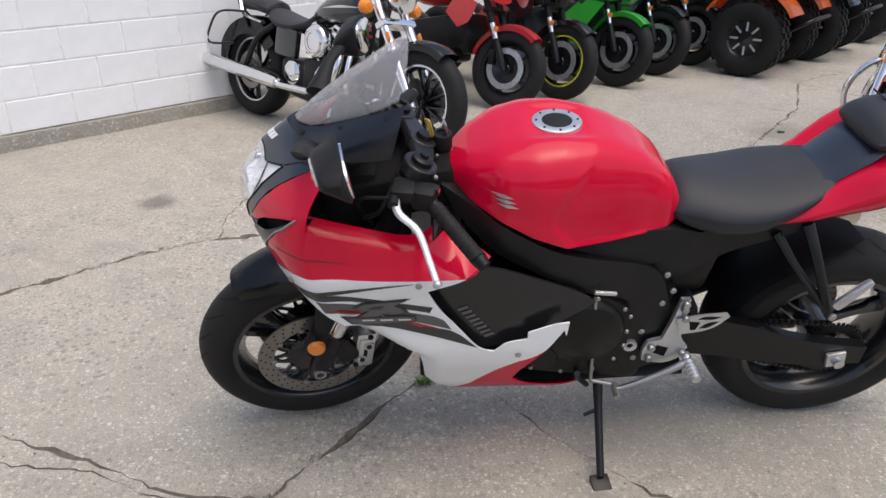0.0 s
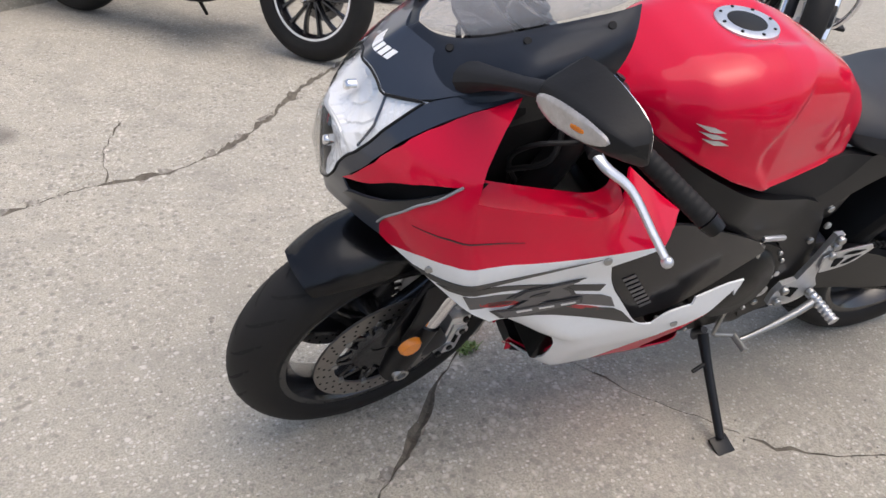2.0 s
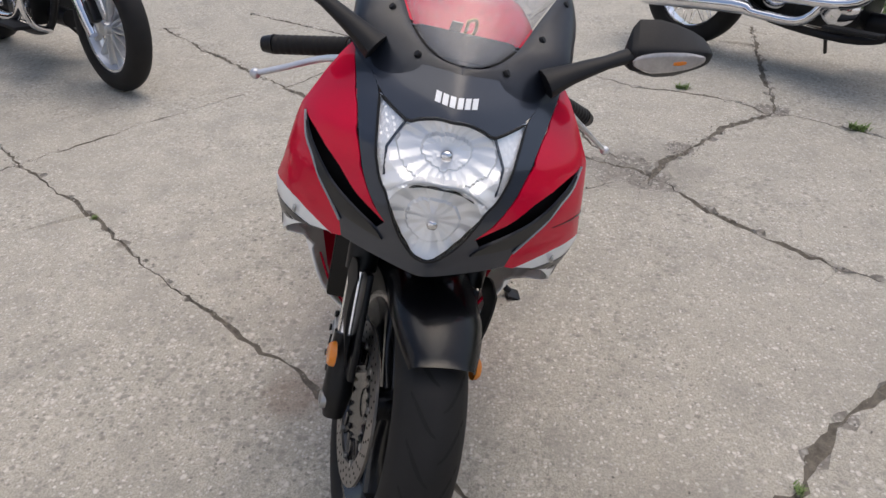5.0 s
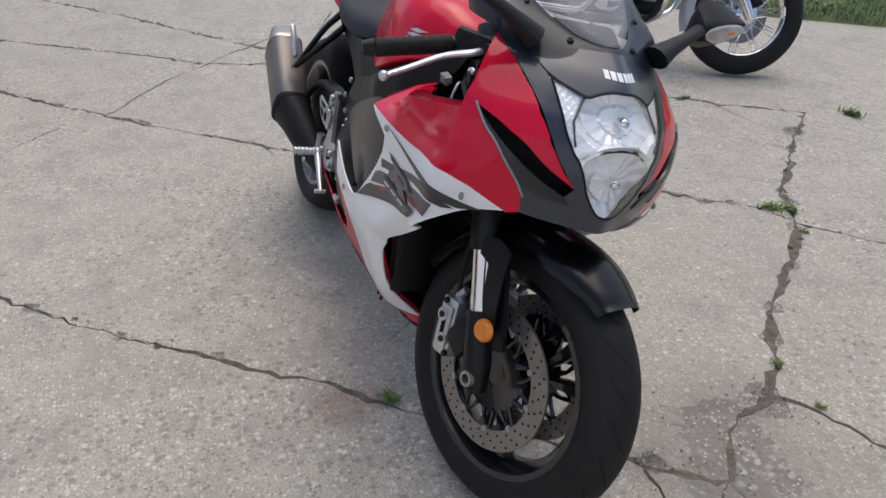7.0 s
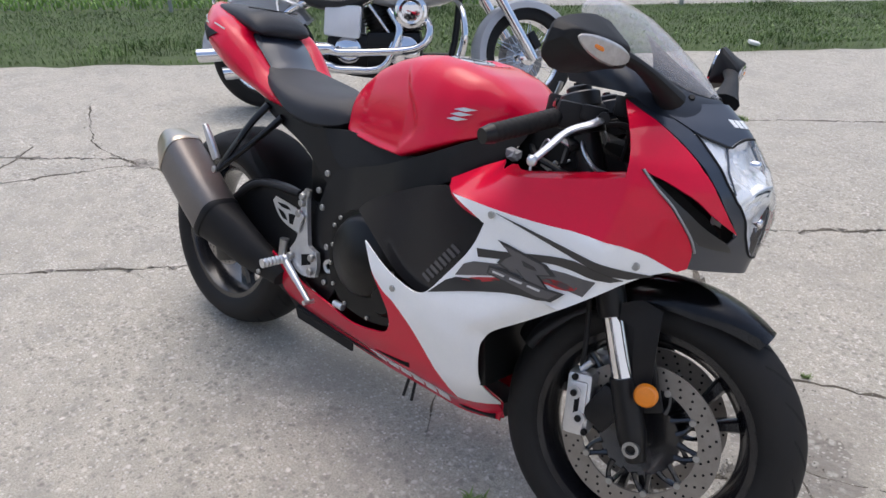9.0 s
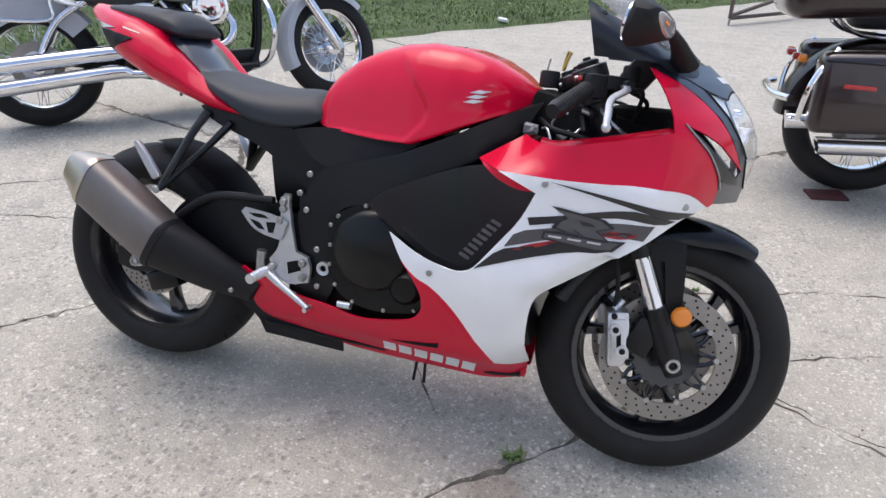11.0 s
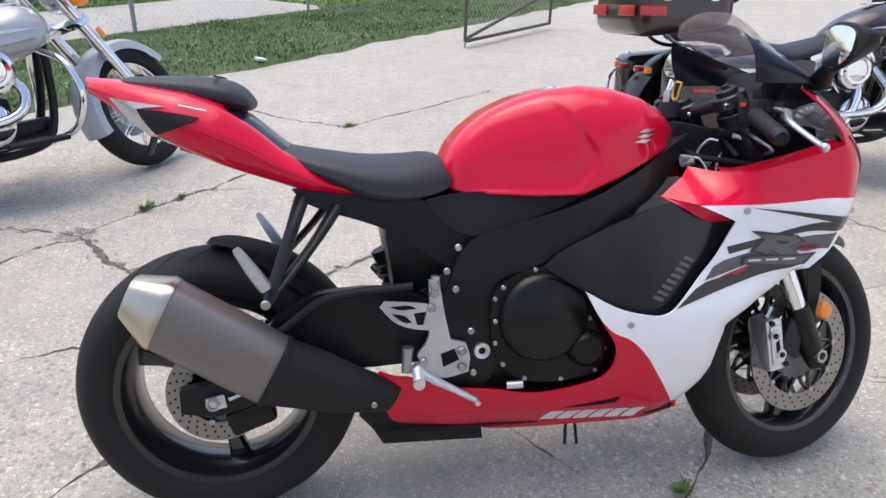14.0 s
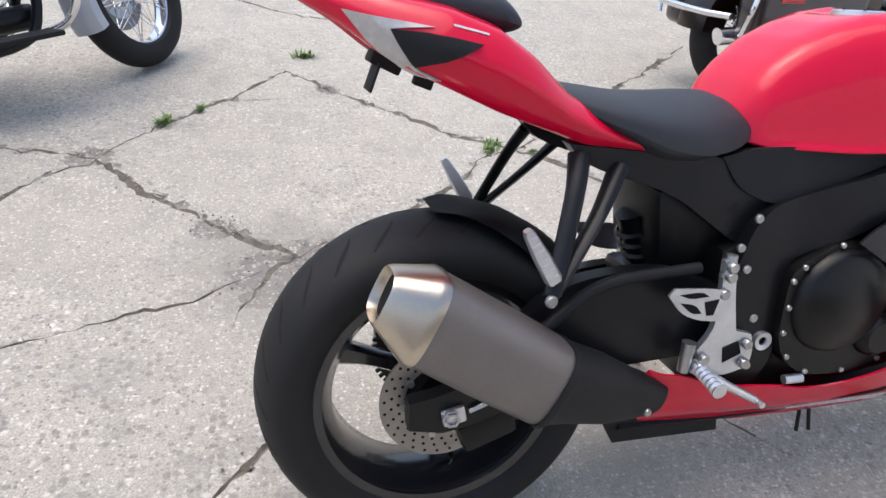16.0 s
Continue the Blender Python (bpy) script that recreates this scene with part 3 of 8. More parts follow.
# ---- nose cowl, ram-air intakes and headlamp
LAMP_LOOP = HALF_LAMP + [(0.0, 0.710)] + [(-v, w) for v, w in reversed(HALF_LAMP[1:])]
on_nose = front(nose_u)
HALF_COWL = [(0.0, 0.679), (0.030, 0.680), (0.064, 0.682), (0.105, 0.684)] + face(TRIM_EDGE[::-1]) + face(INTAKE_LOW) + face(RED_EDGE[::-1]) + [(0.150, 0.952), (0.132, 0.932), (0.112, 0.910)] + HALF_LAMP[6:]
cowl = part("nose_cowl", plate(B(), HALF_COWL + [(0.0, 0.709)] + [(-v, w) for v, w in reversed(HALF_COWL[1:])], on_nose, 0.003, 0.0075, 0.0, 35, 1), COWL, bike, "dark gunmetal nose cowl round the headlamp")
# added dark plate: stops bright ground showing through the intakes from above
rings = []
for u in np.linspace(1.34, 1.482, 10):
    hw = max(0.010, hull(u, 0.70) - 0.010)
    rings.append([(u, hw, 0.694), (u, hw * 0.5, 0.690), (u, -hw * 0.5, 0.690), (u, -hw, 0.694), (u, -hw, 0.698), (u, 0, 0.695), (u, hw, 0.698)])
part("nose_blackout", loft(B(), rings), DARK, cowl)
for name, sgn in LR:
    deep = front(lambda v, w: nose_u(v, w) - 0.030)
    part("air_intake", plate(B(), [(sgn * v, w) for v, w in [(q, w - 0.032) for q, w in face(INTAKE_LOW)] + [(0.072, 0.712), (0.066, 0.745)] + [(q, w + 0.004) for q, w in face(INTAKE_UP[::-1])]], deep, 0.002, 0.009, 0.0, 30, 1), DARK, cowl, "black ram-air intake")
    # added dark backing that keeps the intake and seams from letting light through
    part("intake_blackout", plate(B(), [(sgn * v, w) for v, w in ((0.05, 0.690), (0.12, 0.690), (0.172, 0.712), (0.188, 0.75), (0.188, 0.82), (0.13, 0.80), (0.095, 0.745))], front(lambda v, w: nose_u(v, w) - 0.036), 0.002, 0.012, 0.0, 30, 1), DARK, cowl)
    part("intake_lip", tube(B(), [(nose_u(v, w) + 0.003, sgn * v, w + 0.001) for v, w in face(INTAKE_LOW[:1] + TRIM_EDGE[:5])], 0.0021, 8, 4), LIP, cowl, "thin bright lip of the intake")
    # flush band in black: the opening's shade carried on in colour
    band = face(INTAKE_LOW) + face([(1.474, 0.722), (1.452, 0.728), (1.436, 0.736)]) + face(TRIM_EDGE[2::-1])
    part("intake_shade_band", plate(B(), [(sgn * v, w) for v, w in band], on_nose, 0.003, 0.006, 0.003, 40, 1), INTAKE_SHADE, cowl, "black band that paints the intake's shade below the opening")


def dividing(v):
    """Height of the arched bar between the two lamp bowls."""
    return 0.838 - 6.2 * v * v


def bowl(v, w):
    """The mirror behind the lens: an upper and a lower bowl and two fluted wings, cut into facets."""
    upper = w > dividing(v)
    if abs(v) > 0.084 - max(0.0, w - 0.86) * 0.55 and w > 0.82:
        return nose_u(v, w) - 0.005 - 0.0020 * (((abs(v) + w * 0.35) / 0.0055) % 1.0)
    cw, rw, rv, dep = (0.868, 0.050, 0.088, 0.032) if upper else (0.772, 0.066, 0.072, 0.030)
    q = min(1.0, (v / rv) ** 2 + ((w - cw) / rw) ** 2)
    ang, rad = math.atan2(w - cw, v), math.sqrt(q)
    if upper:
        rib = 0.0085 * abs(((ang / math.tau * 20) % 1.0) - 0.5) * rad + 0.0060 * ((rad * 2.4) % 1.0)
    else:
        rib = 0.0075 * abs(((ang / math.tau * 13) % 1.0) - 0.5) * rad + 0.0050 * ((rad * 1.8) % 1.0)
    return nose_u(v, w) - 0.006 - dep * (1 - q) ** 0.8 + rib


lampo = part("headlamp", plate(B(), LAMP_LOOP, front(bowl), 0.003, 0.0036, 0.0, 70, 1), LAMP_MIRROR, bike, "clear stacked headlamp with faceted mirror bowls and corner wings", sharp=4)
line = [(nose_u(v, dividing(v)) - 0.004, v, dividing(v)) for v in np.linspace(-0.074, 0.074, 15)]
part("lamp_divider", tube(B(), line, 0.0034, 8, 1), ALU, lampo, "bright bar between the lamp bowls")
line = [(nose_u(v, dividing(v)) - 0.005, v, dividing(v) - 0.0065) for v in np.linspace(-0.072, 0.072, 15)]
part("lamp_gap", tube(B(), line, 0.0022, 6, 1), DARK, lampo)
for cw, r0 in ((0.868, 0.010), (0.772, 0.009)):
    x0 = nose_u(0, cw) - 0.030
    part("bulb_cap", turned_x(x0, cw, r0), CHROME, lampo, "chrome bulb cap")
for v0, w0, v1, w1 in ((0.082, 0.822, 0.086, 0.858), (0.086, 0.858, 0.066, 0.893)):
    for sgn in (1, -1):
        pts = [(nose_u(v0 + (v1 - v0) * k / 5, w0 + (w1 - w0) * k / 5) - 0.004, sgn * (v0 + (v1 - v0) * k / 5), w0 + (w1 - w0) * k / 5) for k in range(6)]
        part("wing_edge", tube(B(), pts, 0.0022, 6, 1), COWL, lampo)
g = part("headlamp_lens", plate(B(), LAMP_LOOP, on_nose, 0.002, 0.008, 0.0015, 70, 1), CLEAR, lampo, "clear headlamp lens")
g.visible_shadow = False
edge = soften(LAMP_LOOP, 0.006, 70, 1)
part("lamp_gasket", tube(B(), [(nose_u(q.x, q.y) + 0.0005, q.x, q.y) for q in edge + edge[:1]], 0.0022, 6, 1), PLASTIC, lampo, "thin black gasket round the lamp lens")
HALF_PANEL = [(0.0, 0.914), (0.020, 0.913), (0.045, 0.905), (0.062, 0.896), (0.080, 0.901), (0.110, 0.911), (0.132, 0.932), (0.105, 0.945), (0.06, 0.956)]
panel = part("nose_panel", plate(B(), HALF_PANEL + [(0.0, 0.962)] + [(-v, w) for v, w in reversed(HALF_PANEL[1:])], on_nose, 0.006, 0.010, 0.0015, 50, 1), COWL, bike, "dark gunmetal panel above the headlamp")
for k in range(6):
    v0 = 0.030 - k * 0.0105
    part("letter_or_glint_bar", plate(B(), [(v0, 0.9265), (v0 - 0.0080, 0.9265), (v0 - 0.0080, 0.9375), (v0, 0.9375)], on_nose, 0.001, 0.006, 0.0025, 20, 0), WHITE, panel, "small white lettering bar")

# mirror corners along v: front top, rear top, rear bottom, front bottom
MV = (0.24, 0.26, 0.29, 0.32, 0.35, 0.375, 0.39)
MIR_F = ((1.306, 1.300, 1.293, 1.286, 1.278, 1.271, 1.266), (1.026, 1.030, 1.034, 1.038, 1.042, 1.045, 1.045))
MIR_R = ((1.255, 1.246, 1.241, 1.236, 1.230, 1.225, 1.222), (1.062, 1.071, 1.073, 1.070, 1.063, 1.055, 1.050))
MIR_RB = ((1.245, 1.234, 1.226, 1.219, 1.213, 1.210, 1.208), (1.000, 0.986, 0.975, 0.972, 0.978, 0.990, 1.000))
MIR_FB = ((1.304, 1.296, 1.289, 1.282, 1.275, 1.269, 1.265), (1.000, 0.994, 0.994, 1.000, 1.009, 1.019, 1.026))

# ---- windscreen and upper cowl
CEN = tab((1.362, 0.970), (1.33, 0.996), (1.30, 1.018), (1.24, 1.060), (1.18, 1.094), (1.12, 1.117))
EDG = tab((1.362, 0.968), (1.35, 0.969), (1.325, 0.975), (1.29, 0.990), (1.23, 1.016), (1.15, 1.056), (1.115, 1.073))
HWS = tab((1.362, 0.004), (1.35, 0.030), (1.325, 0.055), (1.29, 0.080), (1.23, 0.105), (1.15, 0.142), (1.115, 0.149))
rings = []
for u in np.linspace(1.362, 1.115, 22):
    back = 0.02 * max(0, (1.20 - u) / 0.08)
    ring = []
    for a in np.linspace(-90, 90, 25):
        s, c = math.sin(radians(a)), math.cos(radians(a))
        ring.append((u + back * (1 - c), HWS(u) * s, EDG(u) + (CEN(u) - EDG(u)) * c))
    rings.append(ring)
b = loft(B(), rings, closed=False)
bmesh.ops.solidify(b, geom=b.faces[:], thickness=0.003)
scr = part("windscreen", b, SMOKE, bike, "clear lightly smoked windscreen")
scr.visible_shadow = False
for name, sgn in LR:
    topl = [(1.363, 0.0, 0.9675), (1.351, 0.031, 0.9680), (1.326, 0.057, 0.9735), (1.291, 0.082, 0.988), (1.231, 0.107, 1.014), (1.15, 0.144, 1.054), (1.122, 0.151, 1.068)]
    lowl = [(nose_u(v, w) + 0.002, v, w) for v, w in ((0.0, 0.945), (0.06, 0.938), (0.115, 0.928), (0.150, 0.932))] + [(1.276, 0.176, 0.955), (1.20, 0.178, 0.957), (1.152, 0.172, 0.958)]
    a, c = spline(topl, 5), spline(lowl, 5)
    rings = []
    for p, q in zip(a, c):
        ring = []
        for t in np.linspace(0, 1, 9):
            r = p.lerp(q, t)
            bul = 0.022 * math.sin(math.pi * t) * min(1, max(0, 1.37 - r.x) / 0.1)
            ring.append((r.x, sgn * (r.y + bul * 0.9), r.z + bul * 0.35))
        rings.append(ring)
    b = loft(B(), rings, closed=False)
    bmesh.ops.solidify(b, geom=b.faces[:], thickness=-0.004 * sgn)
    uc = part("upper_cowl", b, COWL, bike, "dark gunmetal upper cowl beside the windscreen")
    b = B()
    for u, v, w in ((1.338, 0.066, 0.963), (1.252, 0.118, 1.000), (1.158, 0.155, 1.040)):
        bolt(b, (u, sgn * v, w), (0.3, sgn * 0.6, 0.6), 0.006, 0.006)
    parts("screen_bolt", b, PLASTIC, uc)
    # mirror: a wedge with a flat top, a lens along its front and the glass behind
    edges = [[tab(*zip(MV, col)) for col in cols] for cols in (MIR_F, MIR_R, MIR_RB, MIR_FB)]

    def corner(k, v):
        return Vector((edges[k][0](v), sgn * v, edges[k][1](v)))

    rings = []
    for v, g in ((0.246, 0.35), (0.250, 0.75), (0.258, 0.95), (0.29, 1.0), (0.32, 1.0), (0.35, 1.0), (0.372, 0.96), (0.382, 0.80), (0.388, 0.45)):
        c4 = [corner(k, v) for k in range(4)]
        mid_m = sum(c4, Vector()) / 4
        ring = []
        for k in range(4):
            p, q, r = c4[k - 1], c4[k], c4[(k + 1) % 4]
            for f, other in ((0.16, p), (0.05, p), (0.05, r), (0.16, r)):
                e = q.lerp(other, f).lerp(mid_m, 0.03 if f < 0.1 else 0.0)
                ring.append(mid_m.lerp(e, g))
        rings.append(ring)
    mirror = part("mirror", loft(B(), rings), PLASTIC, bike, "black mirror housing with a clear indicator", sharp=30)
    b = B()
    tube(b, [(1.328, sgn * 0.130, 0.958), (1.318, sgn * 0.165, 0.978), (1.302, sgn * 0.215, 1.002), (1.275, sgn * 0.265, 1.020)], [0.030, 0.021, 0.014, 0.016], 12, 5, 0.7)
    part("mirror_arm", b, PLASTIC, mirror)
    for nm, v0, v1, lo, hi, thick, mt, lab in (("indicator_lens", 0.255, 0.374, 0.04, 0.94, 0.0045, LENS, "clear ribbed indicator lens"), ("indicator_bulb", 0.318, 0.342, 0.40, 0.62, 0.0058, ORANGE, "amber bulb behind the lens")):
        rings = []
        for n, e in enumerate(np.linspace(-1, 1, 41)):
            v = (v0 + v1) / 2 + (v1 - v0) / 2 * e
            half = max(0.0, 1 - abs(e) ** 2.6) ** 0.5
            ring = []
            for q in np.linspace(-1, 1, 13):
                g = thick * max(0.0, (1 - q ** 6) * (1 - abs(e) ** 8)) ** 0.5 - 0.001 + (0.0006 if n % 2 else 0.0)
                ring.append(corner(3, v).lerp(corner(0, v), (lo + hi) / 2 + (hi - lo) / 2 * half * q) + Vector((0.93, sgn * 0.30, -0.2)) * g)
            rings.append(ring)
        part(nm, loft(B(), rings, closed=False, caps=False), mt, mirror, lab)
    rings = []
    for off, sh in ((0.0, 1.0), (-0.004, 1.0), (-0.0055, 0.94)):
        ring = []
        for k in range(32):
            a = k * math.tau / 32
            ca, sa = (math.copysign(abs(q) ** 0.55, q) for q in (math.cos(a), math.sin(a)))
            v = 0.318 + 0.055 * ca * sh
            ring.append(corner(2, v).lerp(corner(1, v), 0.5 + 0.40 * sa * sh) + Vector((off, 0, 0)))
        rings.append(ring)
    part("mirror_glass", loft(B(), rings), CHROME, mirror, "mirror glass")

# ---- tank
TOP = tab((0.495, 0.790), (0.52, 0.835), (0.55, 0.868), (0.60, 0.905), (0.66, 0.932), (0.72, 0.949), (0.79, 0.957), (0.86, 0.952), (0.93, 0.933), (0.99, 0.903), (1.03, 0.870), (1.05, 0.845))
BOT = tab((0.495, 0.745), (0.54, 0.735), (0.68, 0.730), (0.777, 0.733), (0.853, 0.766), (0.911, 0.793), (0.968, 0.815), (1.05, 0.832))
WID = tab((0.495, 0.080), (0.53, 0.112), (0.60, 0.138), (0.68, 0.160), (0.77, 0.186), (0.85, 0.190), (0.92, 0.172), (0.98, 0.125), (1.03, 0.065), (1.05, 0.03))
CREASE = tab((0.70, 0.72), (0.739, 0.766), (0.784, 0.808), (0.812, 0.816), (0.840, 0.801), (0.885, 0.763), (0.926, 0.728))
rings = []
for u in [*np.linspace(0.495, 0.56, 8), *np.linspace(0.57, 0.70, 10), *np.linspace(0.706, 0.83, 22), *np.linspace(0.84, 0.96, 9), *np.linspace(0.975, 1.05, 8)]:
    t0, b0, w0 = TOP(u), BOT(u), WID(u)
    h = t0 - b0
    dip = 0.045 * math.exp(-((u - 0.79) / 0.07) ** 4)
    prof = [(0.0, dip), (0.15, dip), (0.32, dip * 0.8), (0.44, 0.006), (0.56, 0.024), (0.71, 0.085), (0.84, 0.21), (0.925, 0.40), (0.960, 0.60), (0.980, 0.80), (1.0, 0.93), (0.985, 1.0), (0.80, 1.02)]
    line = []
    for q in spline([(y * w0, t0 - d * h, 0) for y, d in prof], 4):
        k = min(1.0, max(0.0, (q.x / w0 - 0.66) / 0.22)) * min(1.0, max(0.0, (CREASE(q.y) - u) / 0.010)) * min(1.0, max(0.0, (u - 0.53) / 0.05)) * min(1.0, max(0.0, (q.y - b0) / 0.012))
        line.append(Vector((q.x - 0.007 * k, q.y, 0)))
    right = [(u, -q.x, q.y) for q in line]
    left = [(u, q.x, q.y) for q in reversed(line[1:])]
    rings.append(left + right)
tank = part("fuel_tank", loft(B(), rings), RED, bike, "glossy red fuel tank with a round filler cap", sharp=34)
for name, sgn in LR:
    on = onto(tank, sgn)
    for w0, d0 in ((0.864, 0.006), (0.8535, 0.0), (0.843, -0.006)):
        part("emblem", plate(B(), [(0.936 + d0, w0), (0.912 + d0, w0 + 0.001), (0.893 + d0, w0 - 0.006), (0.917 + d0, w0 - 0.007)], on, 0.002, 0.006, 0.003, 15, 0), ALU, tank, "plain silver tank emblem")
capm = Matrix.Translation((0.79, 0.0, 0.9475)) @ pose(0, 0, 0, 90, 0, 0) @ pose(0, 0, 0, 0, 0, -1)
b = lathe(B(), [(0.034, -0.004), (0.034, 0.0045), (0.046, 0.0055), (0.055, 0.003), (0.057, -0.008)], 48, capm)
cap = part("filler_cap", b, ALU, tank, "silver ring around a dark filler cap")
b = lathe(B(), [(0.0, 0.006), (0.024, 0.006), (0.034, 0.003), (0.034, -0.004)], 36, capm)
part("cap_lid", b, PLASTIC, cap)
b = B()
for k in range(8):
    a = k * math.tau / 8
    p = capm @ Vector((0.046 * math.cos(a), 0.004, 0.046 * math.sin(a)))
    bolt(b, p, (0, 0, 1), 0.003, 0.003)
parts("cap_screw", b, PLASTIC, cap)


def saddle(stations, parent, name, material, label, n=28, power=0.6, sharp=50):
    """Rings of (u, half width, top, bottom, crown): a cushion or shell."""
    rings = []
    line = spline([(u, hw, tp) for u, hw, tp, bt, cr in stations], 4)
    lin2 = spline([(u, bt, cr) for u, hw, tp, bt, cr in stations], 4)
    for p, q in zip(line, lin2):
        ring = []
        for k in range(n):
            a = k * math.tau / n
            ca, sa = math.cos(a), math.sin(a)
            y = p.y * math.copysign(abs(ca) ** power, ca)
            half = (p.z - q.y) / 2
            z = (p.z + q.y) / 2 + half * math.copysign(abs(sa) ** power, sa) - (q.z * (y / p.y) ** 2 if sa > 0 else 0)
            ring.append((p.x, y, z))
        rings.append(ring)
    return part(name, loft(B(), rings), material, parent, label, sharp)


saddle([(0.135, 0.060, 0.846, 0.836, 0.004), (0.155, 0.092, 0.842, 0.816, 0.008), (0.214, 0.126, 0.830, 0.783, 0.012), (0.28, 0.145, 0.820, 0.750, 0.016), (0.335, 0.150, 0.814, 0.722, 0.022), (0.405, 0.143, 0.814, 0.712, 0.030), (0.455, 0.128, 0.817, 0.718, 0.034), (0.490, 0.114, 0.812, 0.728, 0.030), (0.512, 0.102, 0.795, 0.744, 0.02), (0.520, 0.09, 0.776, 0.755, 0.01)], bike, "rider_seat", VINYL, "black vinyl rider seat", 40, 0.48)
pill = saddle([(-0.150, 0.045, 0.976, 0.966, 0.002), (-0.13, 0.068, 0.981, 0.955, 0.004), (-0.07, 0.085, 0.983, 0.938, 0.006), (0.0, 0.096, 0.982, 0.922, 0.008), (0.05, 0.101, 0.976, 0.912, 0.010), (0.082, 0.098, 0.963, 0.908, 0.010), (0.100, 0.088, 0.945, 0.912, 0.008), (0.106, 0.07, 0.935, 0.918, 0.006)], bike, "pillion_seat", VINYL, "black vinyl pillion pad")
b = B()
box(b, (0.040, 0, 0.9795), (0.004, 0.17, 0.003), (0, 0, 0), 0.001)
part("seam", b, PLASTIC, pill)

# ---- tail
TUP = tab((-0.222, 0.972), (-0.16, 0.968), (-0.013, 0.941), (0.053, 0.918), (0.11, 0.880), (0.169, 0.828), (0.25, 0.782), (0.345, 0.738))
TLO = tab((-0.222, 0.955), (-0.16, 0.920), (-0.10, 0.876), (-0.063, 0.858), (0.058, 0.804), (0.206, 0.750), (0.345, 0.730))
TW = tab((-0.222, 0.022), (-0.205, 0.050), (-0.15, 0.093), (-0.09, 0.135), (-0.03, 0.165), (0.05, 0.172), (0.10, 0.165), (0.17, 0.146), (0.25, 0.134), (0.345, 0.122))
rings = []
for u in np.linspace(-0.222, 0.345, 36):
    up, lo, w0 = TUP(u), TLO(u), TW(u)
    h = up - lo
    crown = 0.008 if u < 0.06 else -0.012
    prof = [(0.0, up + crown), (0.45 * w0, up + crown), (0.72 * w0, up + 0.002), (0.86 * w0, up - 0.08 * h), (0.98 * w0, up - 0.38 * h), (1.0 * w0, lo + 0.45 * h), (0.90 * w0, lo + 0.10 * h), (0.72 * w0, lo), (0.4 * w0, lo + 0.01 + 0.25 * h), (0.0, lo + 0.01 + 0.25 * h)]
    line = spline([(y, z, 0) for y, z in prof], 2)
    rings.append([(u, q.x, q.y) for q in line] + [(u, -q.x, q.y) for q in reversed(line[1:-1])])
tail = part("tail_fairing", loft(B(), rings), RED, bike, "glossy red tail fairing rising to the rear", sharp=55)
rings = []
for u in np.linspace(0.045, 0.20, 10):
    hw = float(np.interp(u, [0.045, 0.10, 0.2], [0.075, 0.088, 0.078]))
    z = TUP(u) + 0.006
    rings.append([(u, hw, z - 0.01), (u, hw * 0.85, z + 0.004), (u, 0, z + 0.007), (u, -hw * 0.85, z + 0.004), (u, -hw, z - 0.01), (u, 0, z - 0.03)])
part("tail_trim", loft(B(), rings), COWL, tail, "dark grey panel between the seats")
